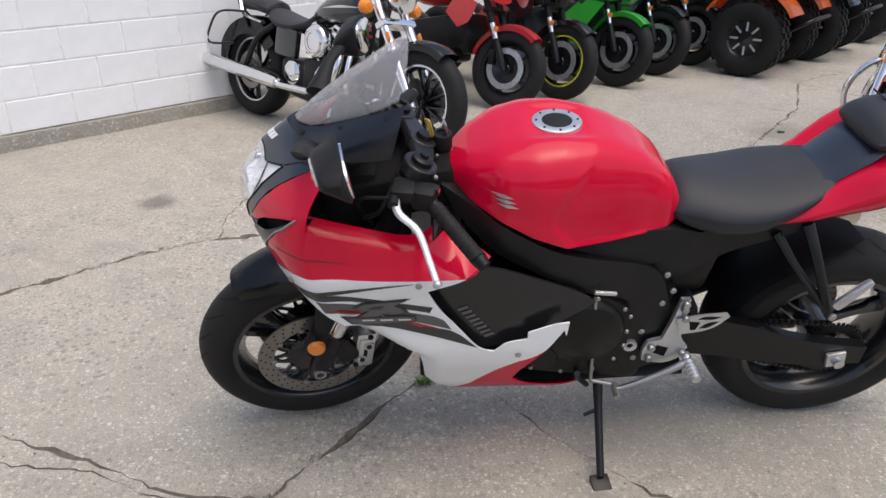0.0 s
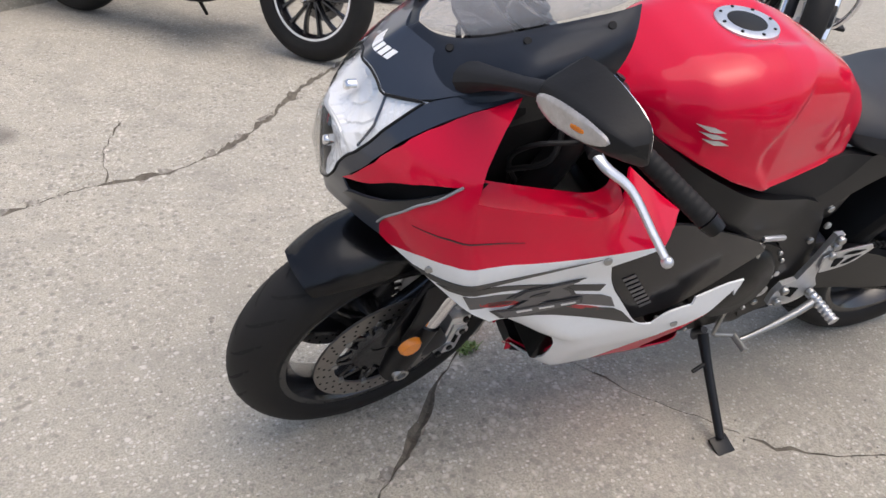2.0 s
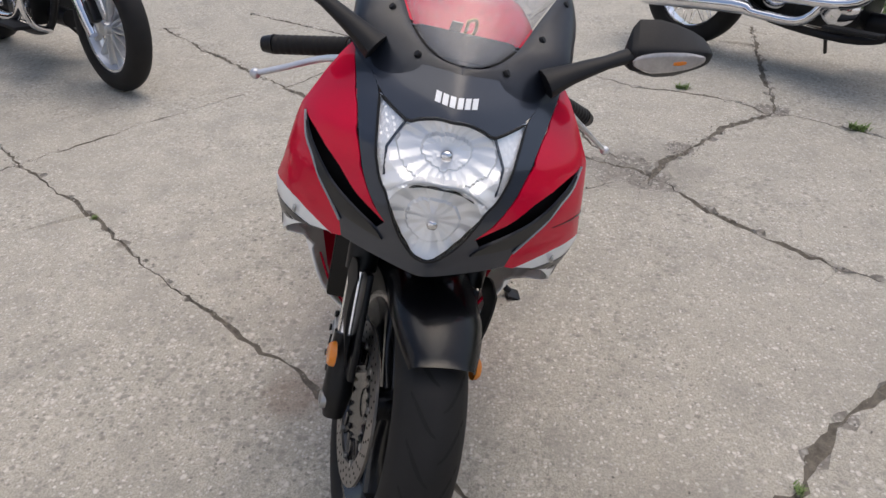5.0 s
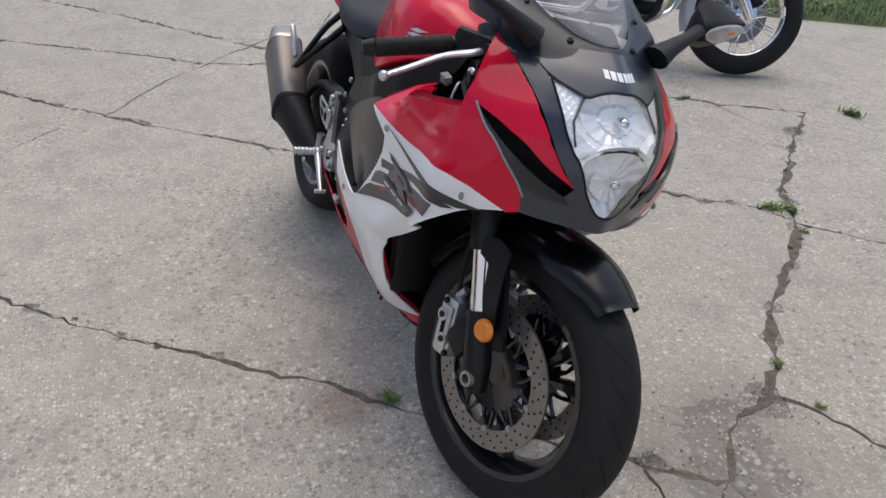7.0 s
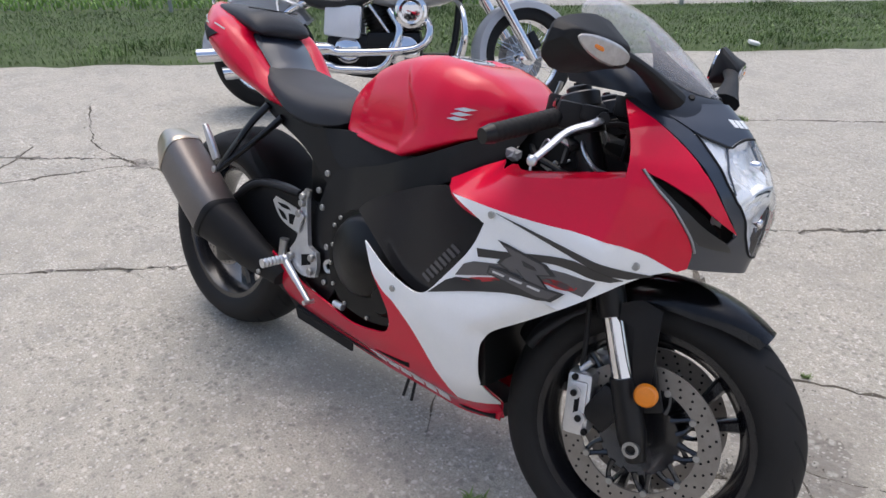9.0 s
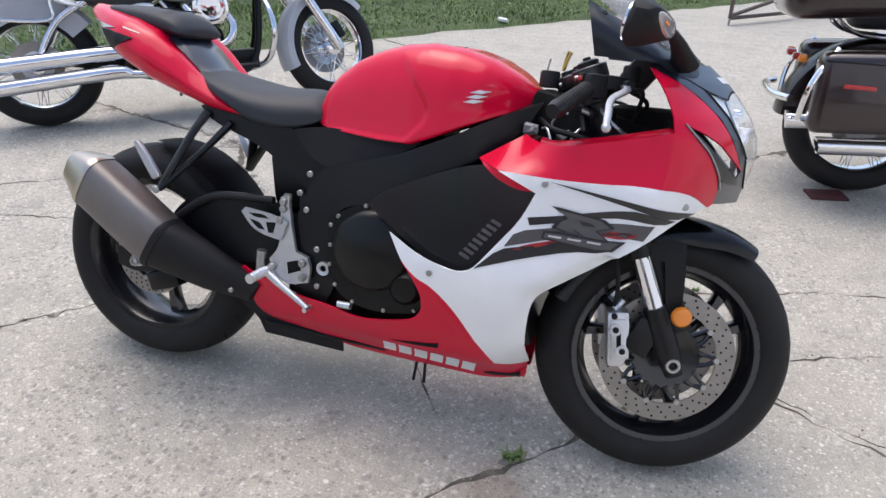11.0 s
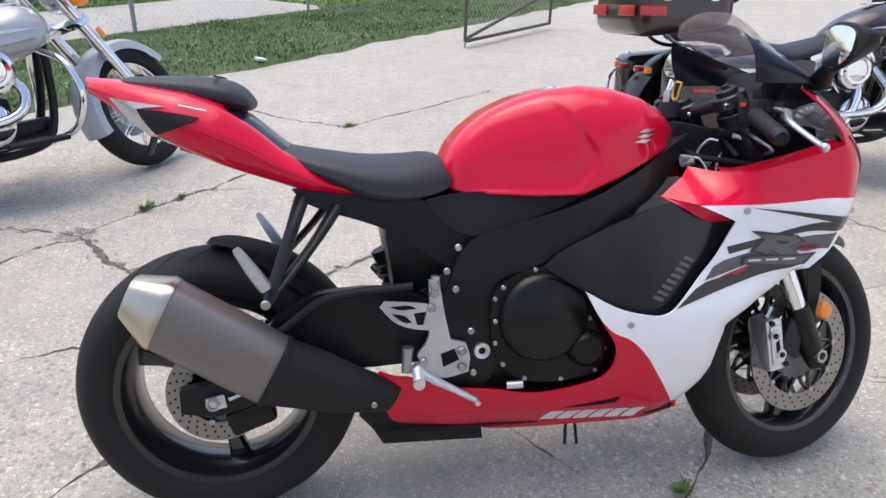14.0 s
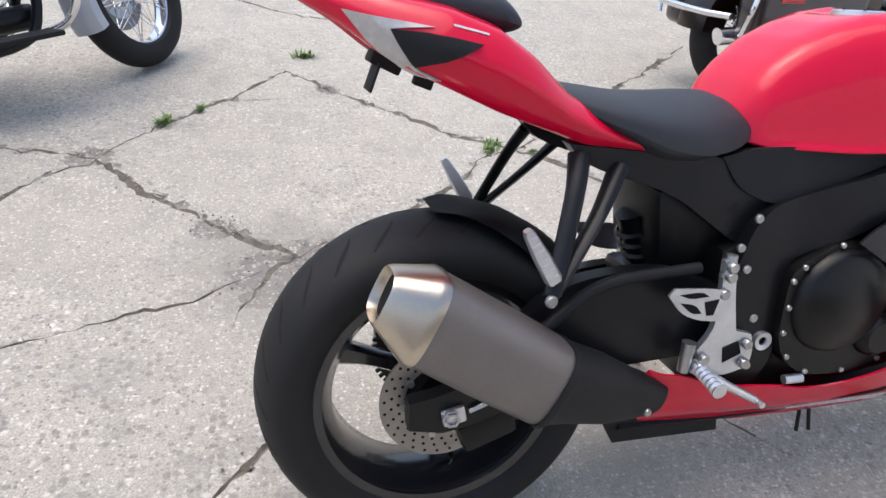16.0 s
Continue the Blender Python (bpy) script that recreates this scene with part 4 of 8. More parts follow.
for name, sgn in LR:
    on = onto(tail, sgn)
    part("tail_lens", plate(B(), [(-0.158, 0.940), (-0.10, 0.929), (-0.045, 0.920), (-0.100, 0.917), (-0.086, 0.893), (-0.066, 0.867), (-0.033, 0.852), (-0.064, 0.856), (-0.119, 0.892)], on, 0.002, 0.012, 0.003, 40, 1), LENS, tail, "clear rear indicator lens")
    part("tail_inset", plate(B(), [(-0.099, 0.918), (-0.04, 0.911), (0.019, 0.898), (-0.02, 0.881), (-0.066, 0.869), (-0.086, 0.894)], on, 0.002, 0.012, 0.0045, 40, 1), PLASTIC, tail, "matt black inset panel")
    # thin pale bar: a highlight along the tail painted on, no lettering
    part("letter_or_glint_bar", plate(B(), [(-0.02, 0.925), (0.030, 0.9135), (0.030, 0.9108), (-0.02, 0.9223)], on, 0.001, 0.012, 0.0012, 20, 0), SILVER_DECAL, tail)
    # seat rail cover, side cover
    part("seat_rail_cover", plate(B(), [(0.18, 0.752), (0.345, 0.732), (0.46, 0.725), (0.56, 0.66), (0.535, 0.56), (0.50, 0.575), (0.46, 0.603), (0.371, 0.666), (0.211, 0.716)], side(lambda u, w: 0.112 + 0.02 * (u - 0.18), sgn), 0.03, 0.03), SATIN, bike, "matt black seat rail cover")
    part("side_cover", plate(B(), [(0.453, 0.724), (0.537, 0.740), (0.682, 0.738), (0.80, 0.735), (0.734, 0.70), (0.60, 0.655), (0.55, 0.642), (0.49, 0.67)], side(lambda u, w: 0.118 + 0.14 * max(0, u - 0.5) + 0.1 * (0.74 - w), sgn), 0.03, 0.02), PLASTIC, bike, "black side cover below the tank")
    spar = part("frame_spar", plate(B(), [(1.05, 0.85), (0.97, 0.815), (0.853, 0.752), (0.734, 0.700), (0.60, 0.660), (0.545, 0.640), (0.515, 0.60), (0.50, 0.55), (0.475, 0.50), (0.468, 0.32), (0.56, 0.285), (0.605, 0.36), (0.585, 0.52), (0.605, 0.555), (0.70, 0.588), (0.784, 0.645), (0.948, 0.722), (1.02, 0.79)],
                                  side(lambda u, w: float(np.interp(u, [0.46, 0.6, 0.8, 0.92, 1.05], [0.142, 0.150, 0.196, 0.178, 0.10])) + 0.006 * math.sin((w - 0.3) * 9), sgn), 0.05, 0.025), SATIN, bike, "matt black twin-spar frame")
    b = B()
    for u, w in ((0.518, 0.625), (0.493, 0.575), (0.512, 0.535), (0.545, 0.44), (0.55, 0.345), (0.49, 0.345)):
        bolt(b, (u, sgn * 0.150, w), (0, sgn, 0), 0.008, 0.006)
    parts("frame_bolt", b, BOLT, spar)
    b = lathe(B(), [(0.008, 0.0), (0.008, 0.004), (0.0175, 0.006), (0.0185, -0.012)], 20, Matrix.Translation((0.568, sgn * 0.156, 0.396)) @ (pose(0, 0, 0, 0, 0, 180) if sgn < 0 else Matrix()))
    part("pivot_nut", b, ALU, spar, "silver swingarm pivot nut")
# tail brackets and number plate light
b = B()
box(b, (-0.085, 0, 0.862), (0.05, 0.05, 0.02), (0, 25, 0), 0.004)
box(b, (-0.105, -0.012, 0.842), (0.004, 0.055, 0.045), (0, 20, 0), 0.001)
box(b, (-0.03, -0.03, 0.838), (0.03, 0.02, 0.022), (0, 20, 0), 0.003)
part("plate_bracket", b, PLASTIC, bike, "black number plate bracket stub under the tail")

# ---- engine and inner parts
b = B()
box(b, (0.70, 0, 0.43), (0.42, 0.27, 0.34), (0, -8, 0), 0.03)
box(b, (0.92, 0, 0.50), (0.16, 0.30, 0.26), (0, -20, 0), 0.02)
box(b, (0.62, 0, 0.62), (0.50, 0.18, 0.16), (0, -8, 0), 0.03)
parts("engine_block", b, ENGINE, bike, "black engine block")
b = B()
box(b, (1.045, 0, 0.47), (0.035, 0.34, 0.34), (0, -14, 0), 0.01)
for k in range(15):
    box(b, (1.063 + 0.0, 0, 0.33 + k * 0.02), (0.006, 0.30, 0.004), (0, -14, 0))
parts("radiator", b, ENGINE, bike, "black radiator behind the front wheel")
b = B()
box(b, (1.16, 0, 0.80), (0.30, 0.17, 0.10), (0, 12, 0), 0.02)
box(b, (1.29, 0, 0.78), (0.20, 0.14, 0.16), (0, 0, 0), 0.02)
box(b, (1.20, 0, 0.66), (0.16, 0.24, 0.10), (0, 10, 0), 0.02)
parts("inner_structure", b, DARK, bike, "dark structure behind the fairing")
ENG = [(0.584, 0.520), (0.603, 0.546), (0.677, 0.584), (0.744, 0.576), (0.775, 0.539), (0.847, 0.387), (0.825, 0.335), (0.743, 0.318), (0.655, 0.325), (0.603, 0.363), (0.584, 0.415)]
for name, sgn in LR:
    cx, cz = (0.705, 0.452)
    b = plate(B(), ENG, side(lambda u, w: 0.175 + 0.0 * u, sgn), 0.06, 0.03)
    cov = part("engine_cover", b, ENGINE, bike, "black engine side cover with bright bolts")
    b = lathe(B(), [(0.0, 0.030), (0.045, 0.030), (0.055, 0.024), (0.085, 0.020), (0.094, 0.012), (0.100, 0.0), (0.102, -0.02)], 40, Matrix.Translation((0.70, sgn * 0.176, 0.47)) @ (pose(0, 0, 0, 0, 0, 180) if sgn < 0 else Matrix()))
    part("clutch_cover", b, ENGINE, cov)
    b = lathe(B(), [(0.0, 0.022), (0.03, 0.022), (0.040, 0.012), (0.045, -0.01)], 28, Matrix.Translation((0.795, sgn * 0.176, 0.395)) @ (pose(0, 0, 0, 0, 0, 180) if sgn < 0 else Matrix()))
    part("starter_cover", b, ENGINE, cov)
    b = B()
    for i in range(len(ENG)):
        p, q = Vector(ENG[i]), Vector(ENG[(i + 1) % len(ENG)])
        for t in ((0.0, 0.5) if (q - p).length > 0.09 else (0.0,)):
            r = p.lerp(q, t)
            r = r + (Vector((0.71, 0.45)) - r).normalized() * 0.009
            bolt(b, (r.x, sgn * 0.175, r.y), (0, sgn, 0), 0.0055, 0.005)
    parts("cover_bolt", b, BOLT, cov)
b = B()
rod(b, (0.62, -0.172, 0.318), (0.655, -0.176, 0.320), 0.009)
part("oil_line", b, ALU, bike, "bare aluminium engine fitting")

# ---- swingarm, rear brake, chain
ARM_R = [(-0.07, 0.34), (0.0, 0.352), (0.09, 0.40), (0.12, 0.48), (0.20, 0.535), (0.37, 0.545), (0.50, 0.49), (0.50, 0.375), (0.31, 0.365), (0.2, 0.36), (0.1, 0.305), (0, 0.275), (-0.07, 0.29)]
ARM_L = [(-0.08, 0.345), (0.1, 0.37), (0.30, 0.45), (0.50, 0.46), (0.50, 0.35), (0.30, 0.325), (0.1, 0.28), (-0.08, 0.285)]
arm = part("swingarm", plate(B(), ARM_R, side(lambda u, w: 0.135, -1), 0.030, 0.03), SATIN, bike, "black aluminium swingarm")
part("arm_side", plate(B(), ARM_L, side(lambda u, w: 0.135, 1), 0.030, 0.03), SATIN, arm)
b = B()
box(b, (0.44, 0, 0.43), (0.10, 0.24, 0.10), (0, 0, 0), 0.02)
part("arm_bridge", b, SATIN, arm)
b = B()
box(b, (0.004, -0.140, 0.312), (0.040, 0.010, 0.030), (0, -12, 0), 0.004)
rod(b, (-0.002, -0.14, 0.312), (-0.002, -0.150, 0.312), 0.015)
rod(b, (0.03, -0.142, 0.318), (0.062, -0.142, 0.33), 0.004)
part("axle_block", b, ALU, arm, "silver rear axle adjuster block")
b = B()
box(b, (-0.002, 0.142, 0.312), (0.050, 0.012, 0.048), (0, 12, 0), 0.004)
rod(b, (-0.002, 0.14, 0.312), (-0.002, 0.165, 0.312), 0.014)
part("axle_block", b, ALU, arm)
b = B()
lathe(b, [(0.008, -0.149), (0.009, -0.155), (0.014, -0.155), (0.014, -0.147)], 6, Matrix.Translation((-0.002, 0, 0.312)))
part("axle_nut", b, BOLT, arm)
b = B()
box(b, (0.07, -0.105, 0.265), (0.10, 0.05, 0.055), (0, -20, 0), 0.012)
part("rear_caliper", b, ENGINE, bike, "black rear brake caliper")
b = lathe(B(), [(0.060, 0.098), (0.083, 0.098), (0.083, 0.104), (0.060, 0.104)], 43, Matrix.Translation(RW), closed=True)
for k in range(40):
    a = k * math.tau / 40
    box(b, (RW.x + 0.087 * math.cos(a), 0.101, RW.z + 0.087 * math.sin(a)), (0.010, 0.005, 0.007), (0, -math.degrees(a), 0))
part("sprocket", b, ENGINE, rear, "dark rear sprocket")

for z0, z1 in ((0.405, 0.43), (0.228, 0.36)):
    b = B()
    n = 30
    for k in range(n):
        t = k / n
        box(b, (0.03 + 0.48 * t, 0.101, z0 + (z1 - z0) * t), (0.013, 0.014, 0.011), (0, -math.degrees(math.atan2(z1 - z0, 0.48)), 0), 0.002)
    part("drive_chain", b, ENGINE, bike, "dark drive chain")
HUG = Matrix.Translation(RW)
b = lathe(B(), [(0.288, 0.100), (0.308, 0.091), (0.323, 0.056), (0.328, 0.0), (0.323, -0.056), (0.308, -0.091), (0.288, -0.100)], 24, HUG, arc=(18, 92))
for v in b.verts:
    a = math.degrees(math.atan2(v.co.z - RW.z, v.co.x))
    if a > 60:
        f = (a - 60) / 32
        d = v.co - RW
        r = math.hypot(d.x, d.z)
        k = (r + (0.327 - r) * min(1, f * 1.3)) / r
        v.co = Vector((RW.x + d.x * k, v.co.y * (1 - 0.6 * f ** 2), RW.z + d.z * k - 0.006 * f))
bmesh.ops.solidify(b, geom=b.faces[:], thickness=0.004)
part("rear_hugger", b, PLASTIC, bike, "grey-black rear tyre hugger")
b = B()
tube(b, [(0.10, -0.15, 0.42), (0.16, -0.155, 0.475), (0.25, -0.15, 0.53), (0.42, -0.15, 0.545)], 0.010, 10)
part("brake_hose", b, PLASTIC, bike, "black rear brake hose")
b = B()
tube(b, [(0.37, 0.0, 0.60), (0.44, 0.0, 0.44)], 0.03, 16)
for k in range(6):
    lathe(b, [(0.036, -0.005), (0.042, 0.0), (0.036, 0.005)], 20, Matrix.Translation((0.385 + k * 0.009, 0, 0.57 - k * 0.02)) @ pose(0, 0, 0, 66, 0, 90))
parts("shock_absorber", b, ENGINE, bike, "rear shock absorber")

# ---- exhaust
def can_ring(s, hh, hv, cut=0.0, n=28, p=0.62):
    c = Vector((0.14 - 0.839 * s, -0.205, 0.396 + 0.545 * s))
    up = Vector((0.545, 0, 0.839))
    ring = []
    for k in range(n):
        a = k * math.tau / n
        ca = math.copysign(abs(math.cos(a)) ** p, math.cos(a))
        sa = math.copysign(abs(math.sin(a)) ** p, math.sin(a))
        ring.append(c + up * hh * sa + Vector((0, hv * ca, 0)) + Vector((-0.839, 0, 0.545)) * cut * sa)
    return ring


muf = part("silencer", loft(B(), [can_ring(-0.012, 0.052, 0.044, 0.004), can_ring(0.0, 0.064, 0.053, 0.004), can_ring(0.012, 0.069, 0.057, 0.005), can_ring(0.10, 0.0705, 0.058, 0.006), can_ring(0.252, 0.0695, 0.057, 0.007)]), MUFFLER, bike, "brushed dark titanium silencer with a bright steel tip")
b = loft(B(), [can_ring(0.246, 0.0715, 0.0590, 0.007), can_ring(0.258, 0.0710, 0.0585, 0.007), can_ring(0.263, 0.068, 0.056, 0.007), can_ring(0.318, 0.042, 0.041, 0.005), can_ring(0.322, 0.038, 0.037, 0.005), can_ring(0.312, 0.033, 0.032, 0.005), can_ring(0.285, 0.028, 0.028, 0.004)])
part("silencer_tip", b, TIP, muf, "bright steel silencer tip")
b = B()
loft(b, [can_ring(0.308, 0.0318, 0.0308, 0.005), can_ring(0.29, 0.027, 0.027, 0.004)])
part("outlet", b, DARK, muf)
b = loft(B(), [can_ring(-0.004, 0.066, 0.0555, 0.004), can_ring(0.004, 0.0715, 0.0600, 0.004), can_ring(0.014, 0.0712, 0.0597, 0.005)])
part("strap", b, PLASTIC, muf)
b = B()
rings = [can_ring(0.006, 0.068, 0.056, 0.004)]
for t, (u, v, w, hu, hw) in ((0.3, (0.20, -0.190, 0.370, 0.050, 0.068)), (0.6, (0.275, -0.172, 0.334, 0.043, 0.056)), (1.0, (0.375, -0.14, 0.296, 0.03, 0.036))):
    ring = []
    for k in range(28):
        a = k * math.tau / 28
        ring.append(Vector((u + 0.545 * hw * math.sin(a), v + hu * math.cos(a), w + 0.839 * hw * math.sin(a))))
    rings.append(ring)
loft(b, rings)
part("exhaust_cover", b, PLASTIC, bike, "black exhaust collector cover")
b = bolt(B(), (0.330, -0.192, 0.305), (0, -1, 0), 0.007, 0.006)
part("cover_bolt", b, BOLT, bike)

# ---- rearsets, pegs, stand
HEEL = [(0.348, 0.512), (0.358, 0.524), (0.44, 0.517), (0.476, 0.503), (0.46, 0.455), (0.41, 0.462), (0.375, 0.478)]
BRK = [(0.452, 0.562), (0.474, 0.562), (0.482, 0.50), (0.497, 0.43), (0.53, 0.42), (0.540, 0.39), (0.535, 0.356), (0.48, 0.342), (0.44, 0.36), (0.425, 0.40), (0.455, 0.44)]
for name, sgn in LR:
    rs = part("footrest_bracket", plate(B(), BRK, side(lambda u, w: 0.172, sgn), 0.012, 0.02), ALU, bike, "silver aluminium footrest bracket")
    hg = part("heel_guard", plate(B(), HEEL, side(lambda u, w: 0.180, sgn), 0.004, 0.02), ALU, rs)
    # openings are not cut: dark plates on top paint their shade
    for ol in ([(0.368, 0.512), (0.41, 0.514), (0.425, 0.505), (0.39, 0.503)], [(0.372, 0.497), (0.40, 0.492), (0.415, 0.475), (0.395, 0.476)], [(0.418, 0.495), (0.445, 0.498), (0.438, 0.47), (0.425, 0.47)]):
        part("cutout_shade", plate(B(), ol, side(lambda u, w: 0.180, sgn), 0.001, 0.02, 0.0012, 60, 1), DARK, hg)
    b = plate(B(), [(0.475, 0.40), (0.505, 0.41), (0.515, 0.385), (0.48, 0.37)], side(lambda u, w: 0.172, sgn), 0.001, 0.02, 0.0012, 60, 1)
    part("cutout_shade", b, DARK, rs)
    b = B()
    for u, w in ((0.463, 0.552), (0.463, 0.535), (0.52, 0.405), (0.52, 0.368), (0.455, 0.505), (0.437, 0.385)):
        bolt(b, (u, sgn * 0.174, w), (0, sgn, 0), 0.010, 0.010)
    parts("bracket_bolt", b, BOLT, rs)
    b = B()
    line, rad = [Vector((0.425, sgn * 0.17, 0.372)), Vector((0.424, sgn * 0.188, 0.372))], [0.012, 0.011]
    for k in range(6):
        for dk, rr in ((0.0, 0.009), (0.35, 0.0125), (0.65, 0.0125)):
            line.append(Vector((0.4235 - (k + dk) * 0.0008, sgn * (0.190 + (k + dk) * 0.011), 0.372 - (k + dk) * 0.0009)))
            rad.append(rr)
    tube(b, line, rad, 12, 1)
    part("footpeg", b, ALU, rs, "knurled aluminium footpeg")
    b = B()
    if sgn < 0:
        tube(b, [(0.415, -0.182, 0.375), (0.455, -0.186, 0.35), (0.50, -0.190, 0.325), (0.548, -0.194, 0.298)], [0.011, 0.010, 0.008, 0.007], 10)
        rod(b, (0.548, -0.180, 0.298), (0.548, -0.212, 0.298), 0.006)
        part("brake_pedal", b, ALU, rs, "silver brake pedal")
        b = B()
        tube(b, [(0.468, -0.165, 0.57), (0.462, -0.165, 0.53)], [0.010, 0.012], 10)
        tube(b, [(0.405, -0.175, 0.42), (0.40, -0.175, 0.365)], [0.013, 0.010], 10)
        parts("master_cylinder", b, BOLT, rs)
    else:
        tube(b, [(0.415, 0.19, 0.375), (0.47, 0.20, 0.345), (0.56, 0.205, 0.30), (0.60, 0.205, 0.285)], [0.010, 0.009, 0.007, 0.006], 10)
        rod(b, (0.60, 0.19, 0.285), (0.60, 0.235, 0.285), 0.008)
        part("gear_lever", b, BOLT, rs, "gear lever")
    # pillion footrest hanger
    b = B()
    tube(b, [(0.200, sgn * 0.110, 0.735), (0.178, sgn * 0.150, 0.675), (0.130, sgn * 0.205, 0.545)], [0.018, 0.015, 0.014], 10, 5, 0.6)
    tube(b, [(0.270, sgn * 0.112, 0.715), (0.215, sgn * 0.155, 0.640), (0.126, sgn * 0.205, 0.540)], [0.018, 0.014, 0.014], 10, 5, 0.6)
    hg = part("footrest_hanger", b, SATIN, bike, "black pillion footrest hanger")
    b = B()
    rings = []
    for t, hw in ((0.0, 0.010), (0.06, 0.0135), (0.5, 0.0125), (0.93, 0.0085), (1.0, 0.005)):
        c = Vector((0.128, sgn * 0.214, 0.570)).lerp(Vector((0.075, sgn * 0.222, 0.656)), t)
        e = Vector((0.85, 0, 0.52))
        rings.append([c + e * hw * x + Vector((0, sgn * y * 0.007, 0)) for x, y in ((-1, -0.6), (-0.8, -1), (0.8, -1), (1, -0.6), (1, 0.5), (0.75, 1), (-0.75, 1), (-1, 0.5))])
    peg = part("pillion_peg", loft(b, rings), ALU, hg, "folded silver pillion peg")
    b = B()
    for k in range(7):
        c = Vector((0.122, sgn * 0.2215, 0.581)).lerp(Vector((0.083, sgn * 0.2275, 0.644)), k / 6)
        box(b, c, (0.017 - 0.0008 * k, 0.003, 0.0035), (0, -31, 0), 0.001)
    parts("peg_rib", b, ALU, peg)
    b = bolt(B(), (0.124, sgn * 0.214, 0.540), (0, sgn, 0), 0.010, 0.007)
    part("hanger_bolt", b, BOLT, hg)
b = B()
tube(b, [(0.62, 0.135, 0.225), (0.625, 0.20, 0.18), (0.635, 0.335, 0.092)], [0.014, 0.011, 0.010], 12)
box(b, (0.636, 0.348, 0.0835), (0.05, 0.045, 0.008), (-13.2, 0, 8), 0.003)
std = part("side_stand", b, SATIN, bike, "black side stand resting on the concrete")
b = B()
tube(b, [(0.655, 0.145, 0.235), (0.69, 0.165, 0.29), (0.70, 0.19, 0.33)], 0.008, 8)
rod(b, (0.622, 0.19, 0.188), (0.665, 0.20, 0.175), 0.005)
part("stand_bracket", b, SATIN, std)
b = B()
rod(b, (0.66, 0.185, 0.30), (0.69, 0.190, 0.59), 0.0045)
rod(b, (0.60, 0.190, 0.285), (0.66, 0.187, 0.30), 0.005)
part("shift_rod", b, BOLT, bike, "thin bright gear shift rod")
b = B()
box(b, (0.668, 0.186, 0.602), (0.055, 0.010, 0.010), (0, -5, 0), 0.004)
part("shift_arm", b, ALU, bike, "bright shift arm")

# ---- fork, brakes, mudguard, bars: these turn with the steering
def leg(s, y, d=0.0):
    """A point on a fork leg, s metres up from the axle."""
    return Vector((1.39, y, 0.300)) + AXIS * s + Vector((0.915, 0, 0.4035)) * d


fork = tagged(new("front_fork"), "black upside-down front fork turned to the left")
fork.parent = bike
for name, sgn in LR:
    y = sgn * 0.106
    b = turned(tube(B(), [leg(0.27, y), leg(0.29, y), leg(0.68, y)], [0.027, 0.029, 0.027], 20, 3))
    part("fork_tube", b, SATIN, fork)
    b = turned(tube(B(), [leg(0.12, y), leg(0.30, y)], 0.0215, 20))
    part("fork_slider", b, CHROME, fork, "polished fork slider")
    b = B()
    tube(b, [leg(-0.03, y), leg(0.02, y), leg(0.10, y), leg(0.135, y)], [0.020, 0.029, 0.027, 0.026], 16, 4)
    box(b, leg(0.075, y * 0.98, -0.045), (0.06, 0.026, 0.085), (0, 24, 0), 0.008)
    box(b, leg(0.16, y * 0.93, 0.042), (0.045, 0.014, 0.20), (0, -24, 0), 0.006)
    part("axle_lug", turned(b), SATIN, fork)
    b = turned(lathe(B(), [(0.009, 0.022), (0.010, 0.030), (0.016, 0.030), (0.017, 0.02)], 24, Matrix.Translation(leg(0, y)) @ (pose(0, 0, 0, 0, 0, 180) if sgn < 0 else Matrix())))
    part("axle_end", b, BOLT, fork)
    b = turned(lathe(B(), [(0.0, 0.013), (0.018, 0.012), (0.022, 0.008), (0.023, 0.0)], 24, Matrix.Translation(leg(0.105, sgn * 0.133, 0.045)) @ (pose(0, 0, 0, 0, 0, 180) if sgn < 0 else Matrix())))
    part("reflector", b, ORANGE, fork, "round amber reflector")
    # radial caliper
    b = B()
    box(b, leg(0.085, sgn * 0.083, -0.098), (0.052, 0.062, 0.130), (0, -8, 0), 0.012)
    box(b, leg(0.085, sgn * 0.108, -0.098), (0.036, 0.020, 0.098), (0, -8, 0), 0.006)
    for k in (-1, 1):
        rod(b, leg(0.085 + k * 0.026, sgn * 0.10, -0.098), leg(0.085 + k * 0.026, sgn * 0.121, -0.098), 0.016, 0.014)
    rod(b, leg(0.15, sgn * 0.09, -0.085), leg(0.165, sgn * 0.09, -0.06), 0.008)
    cal = part("brake_caliper", turned(b), ALU, fork, "silver radial brake caliper")
    # dark bar laid on the caliper, shade of a slot put into colour
    b = B()
    box(b, leg(0.085, sgn * 0.1175, -0.098), (0.010, 0.006, 0.060), (0, -8, 0), 0.002)
    part("caliper_slot_shade", turned(b), DARK, cal)
    b = B()
    for k in (-1, 1):
        bolt(b, leg(0.085 + k * 0.056, sgn * 0.112, -0.092), (0, sgn, 0), 0.007, 0.008)
        bolt(b, leg(0.085 + k * 0.026, sgn * 0.121, -0.098), (0, sgn, 0), 0.007, 0.004)
    parts("caliper_bolt", turned(b), ENGINE, cal)
    b = B()
    tube(b, [leg(0.15, sgn * 0.09, -0.085), leg(0.22, sgn * 0.10, -0.06), leg(0.36, sgn * 0.08, -0.03), leg(0.50, sgn * 0.06, 0.03)], 0.005, 8)
    part("brake_line", turned(b), PLASTIC, fork)
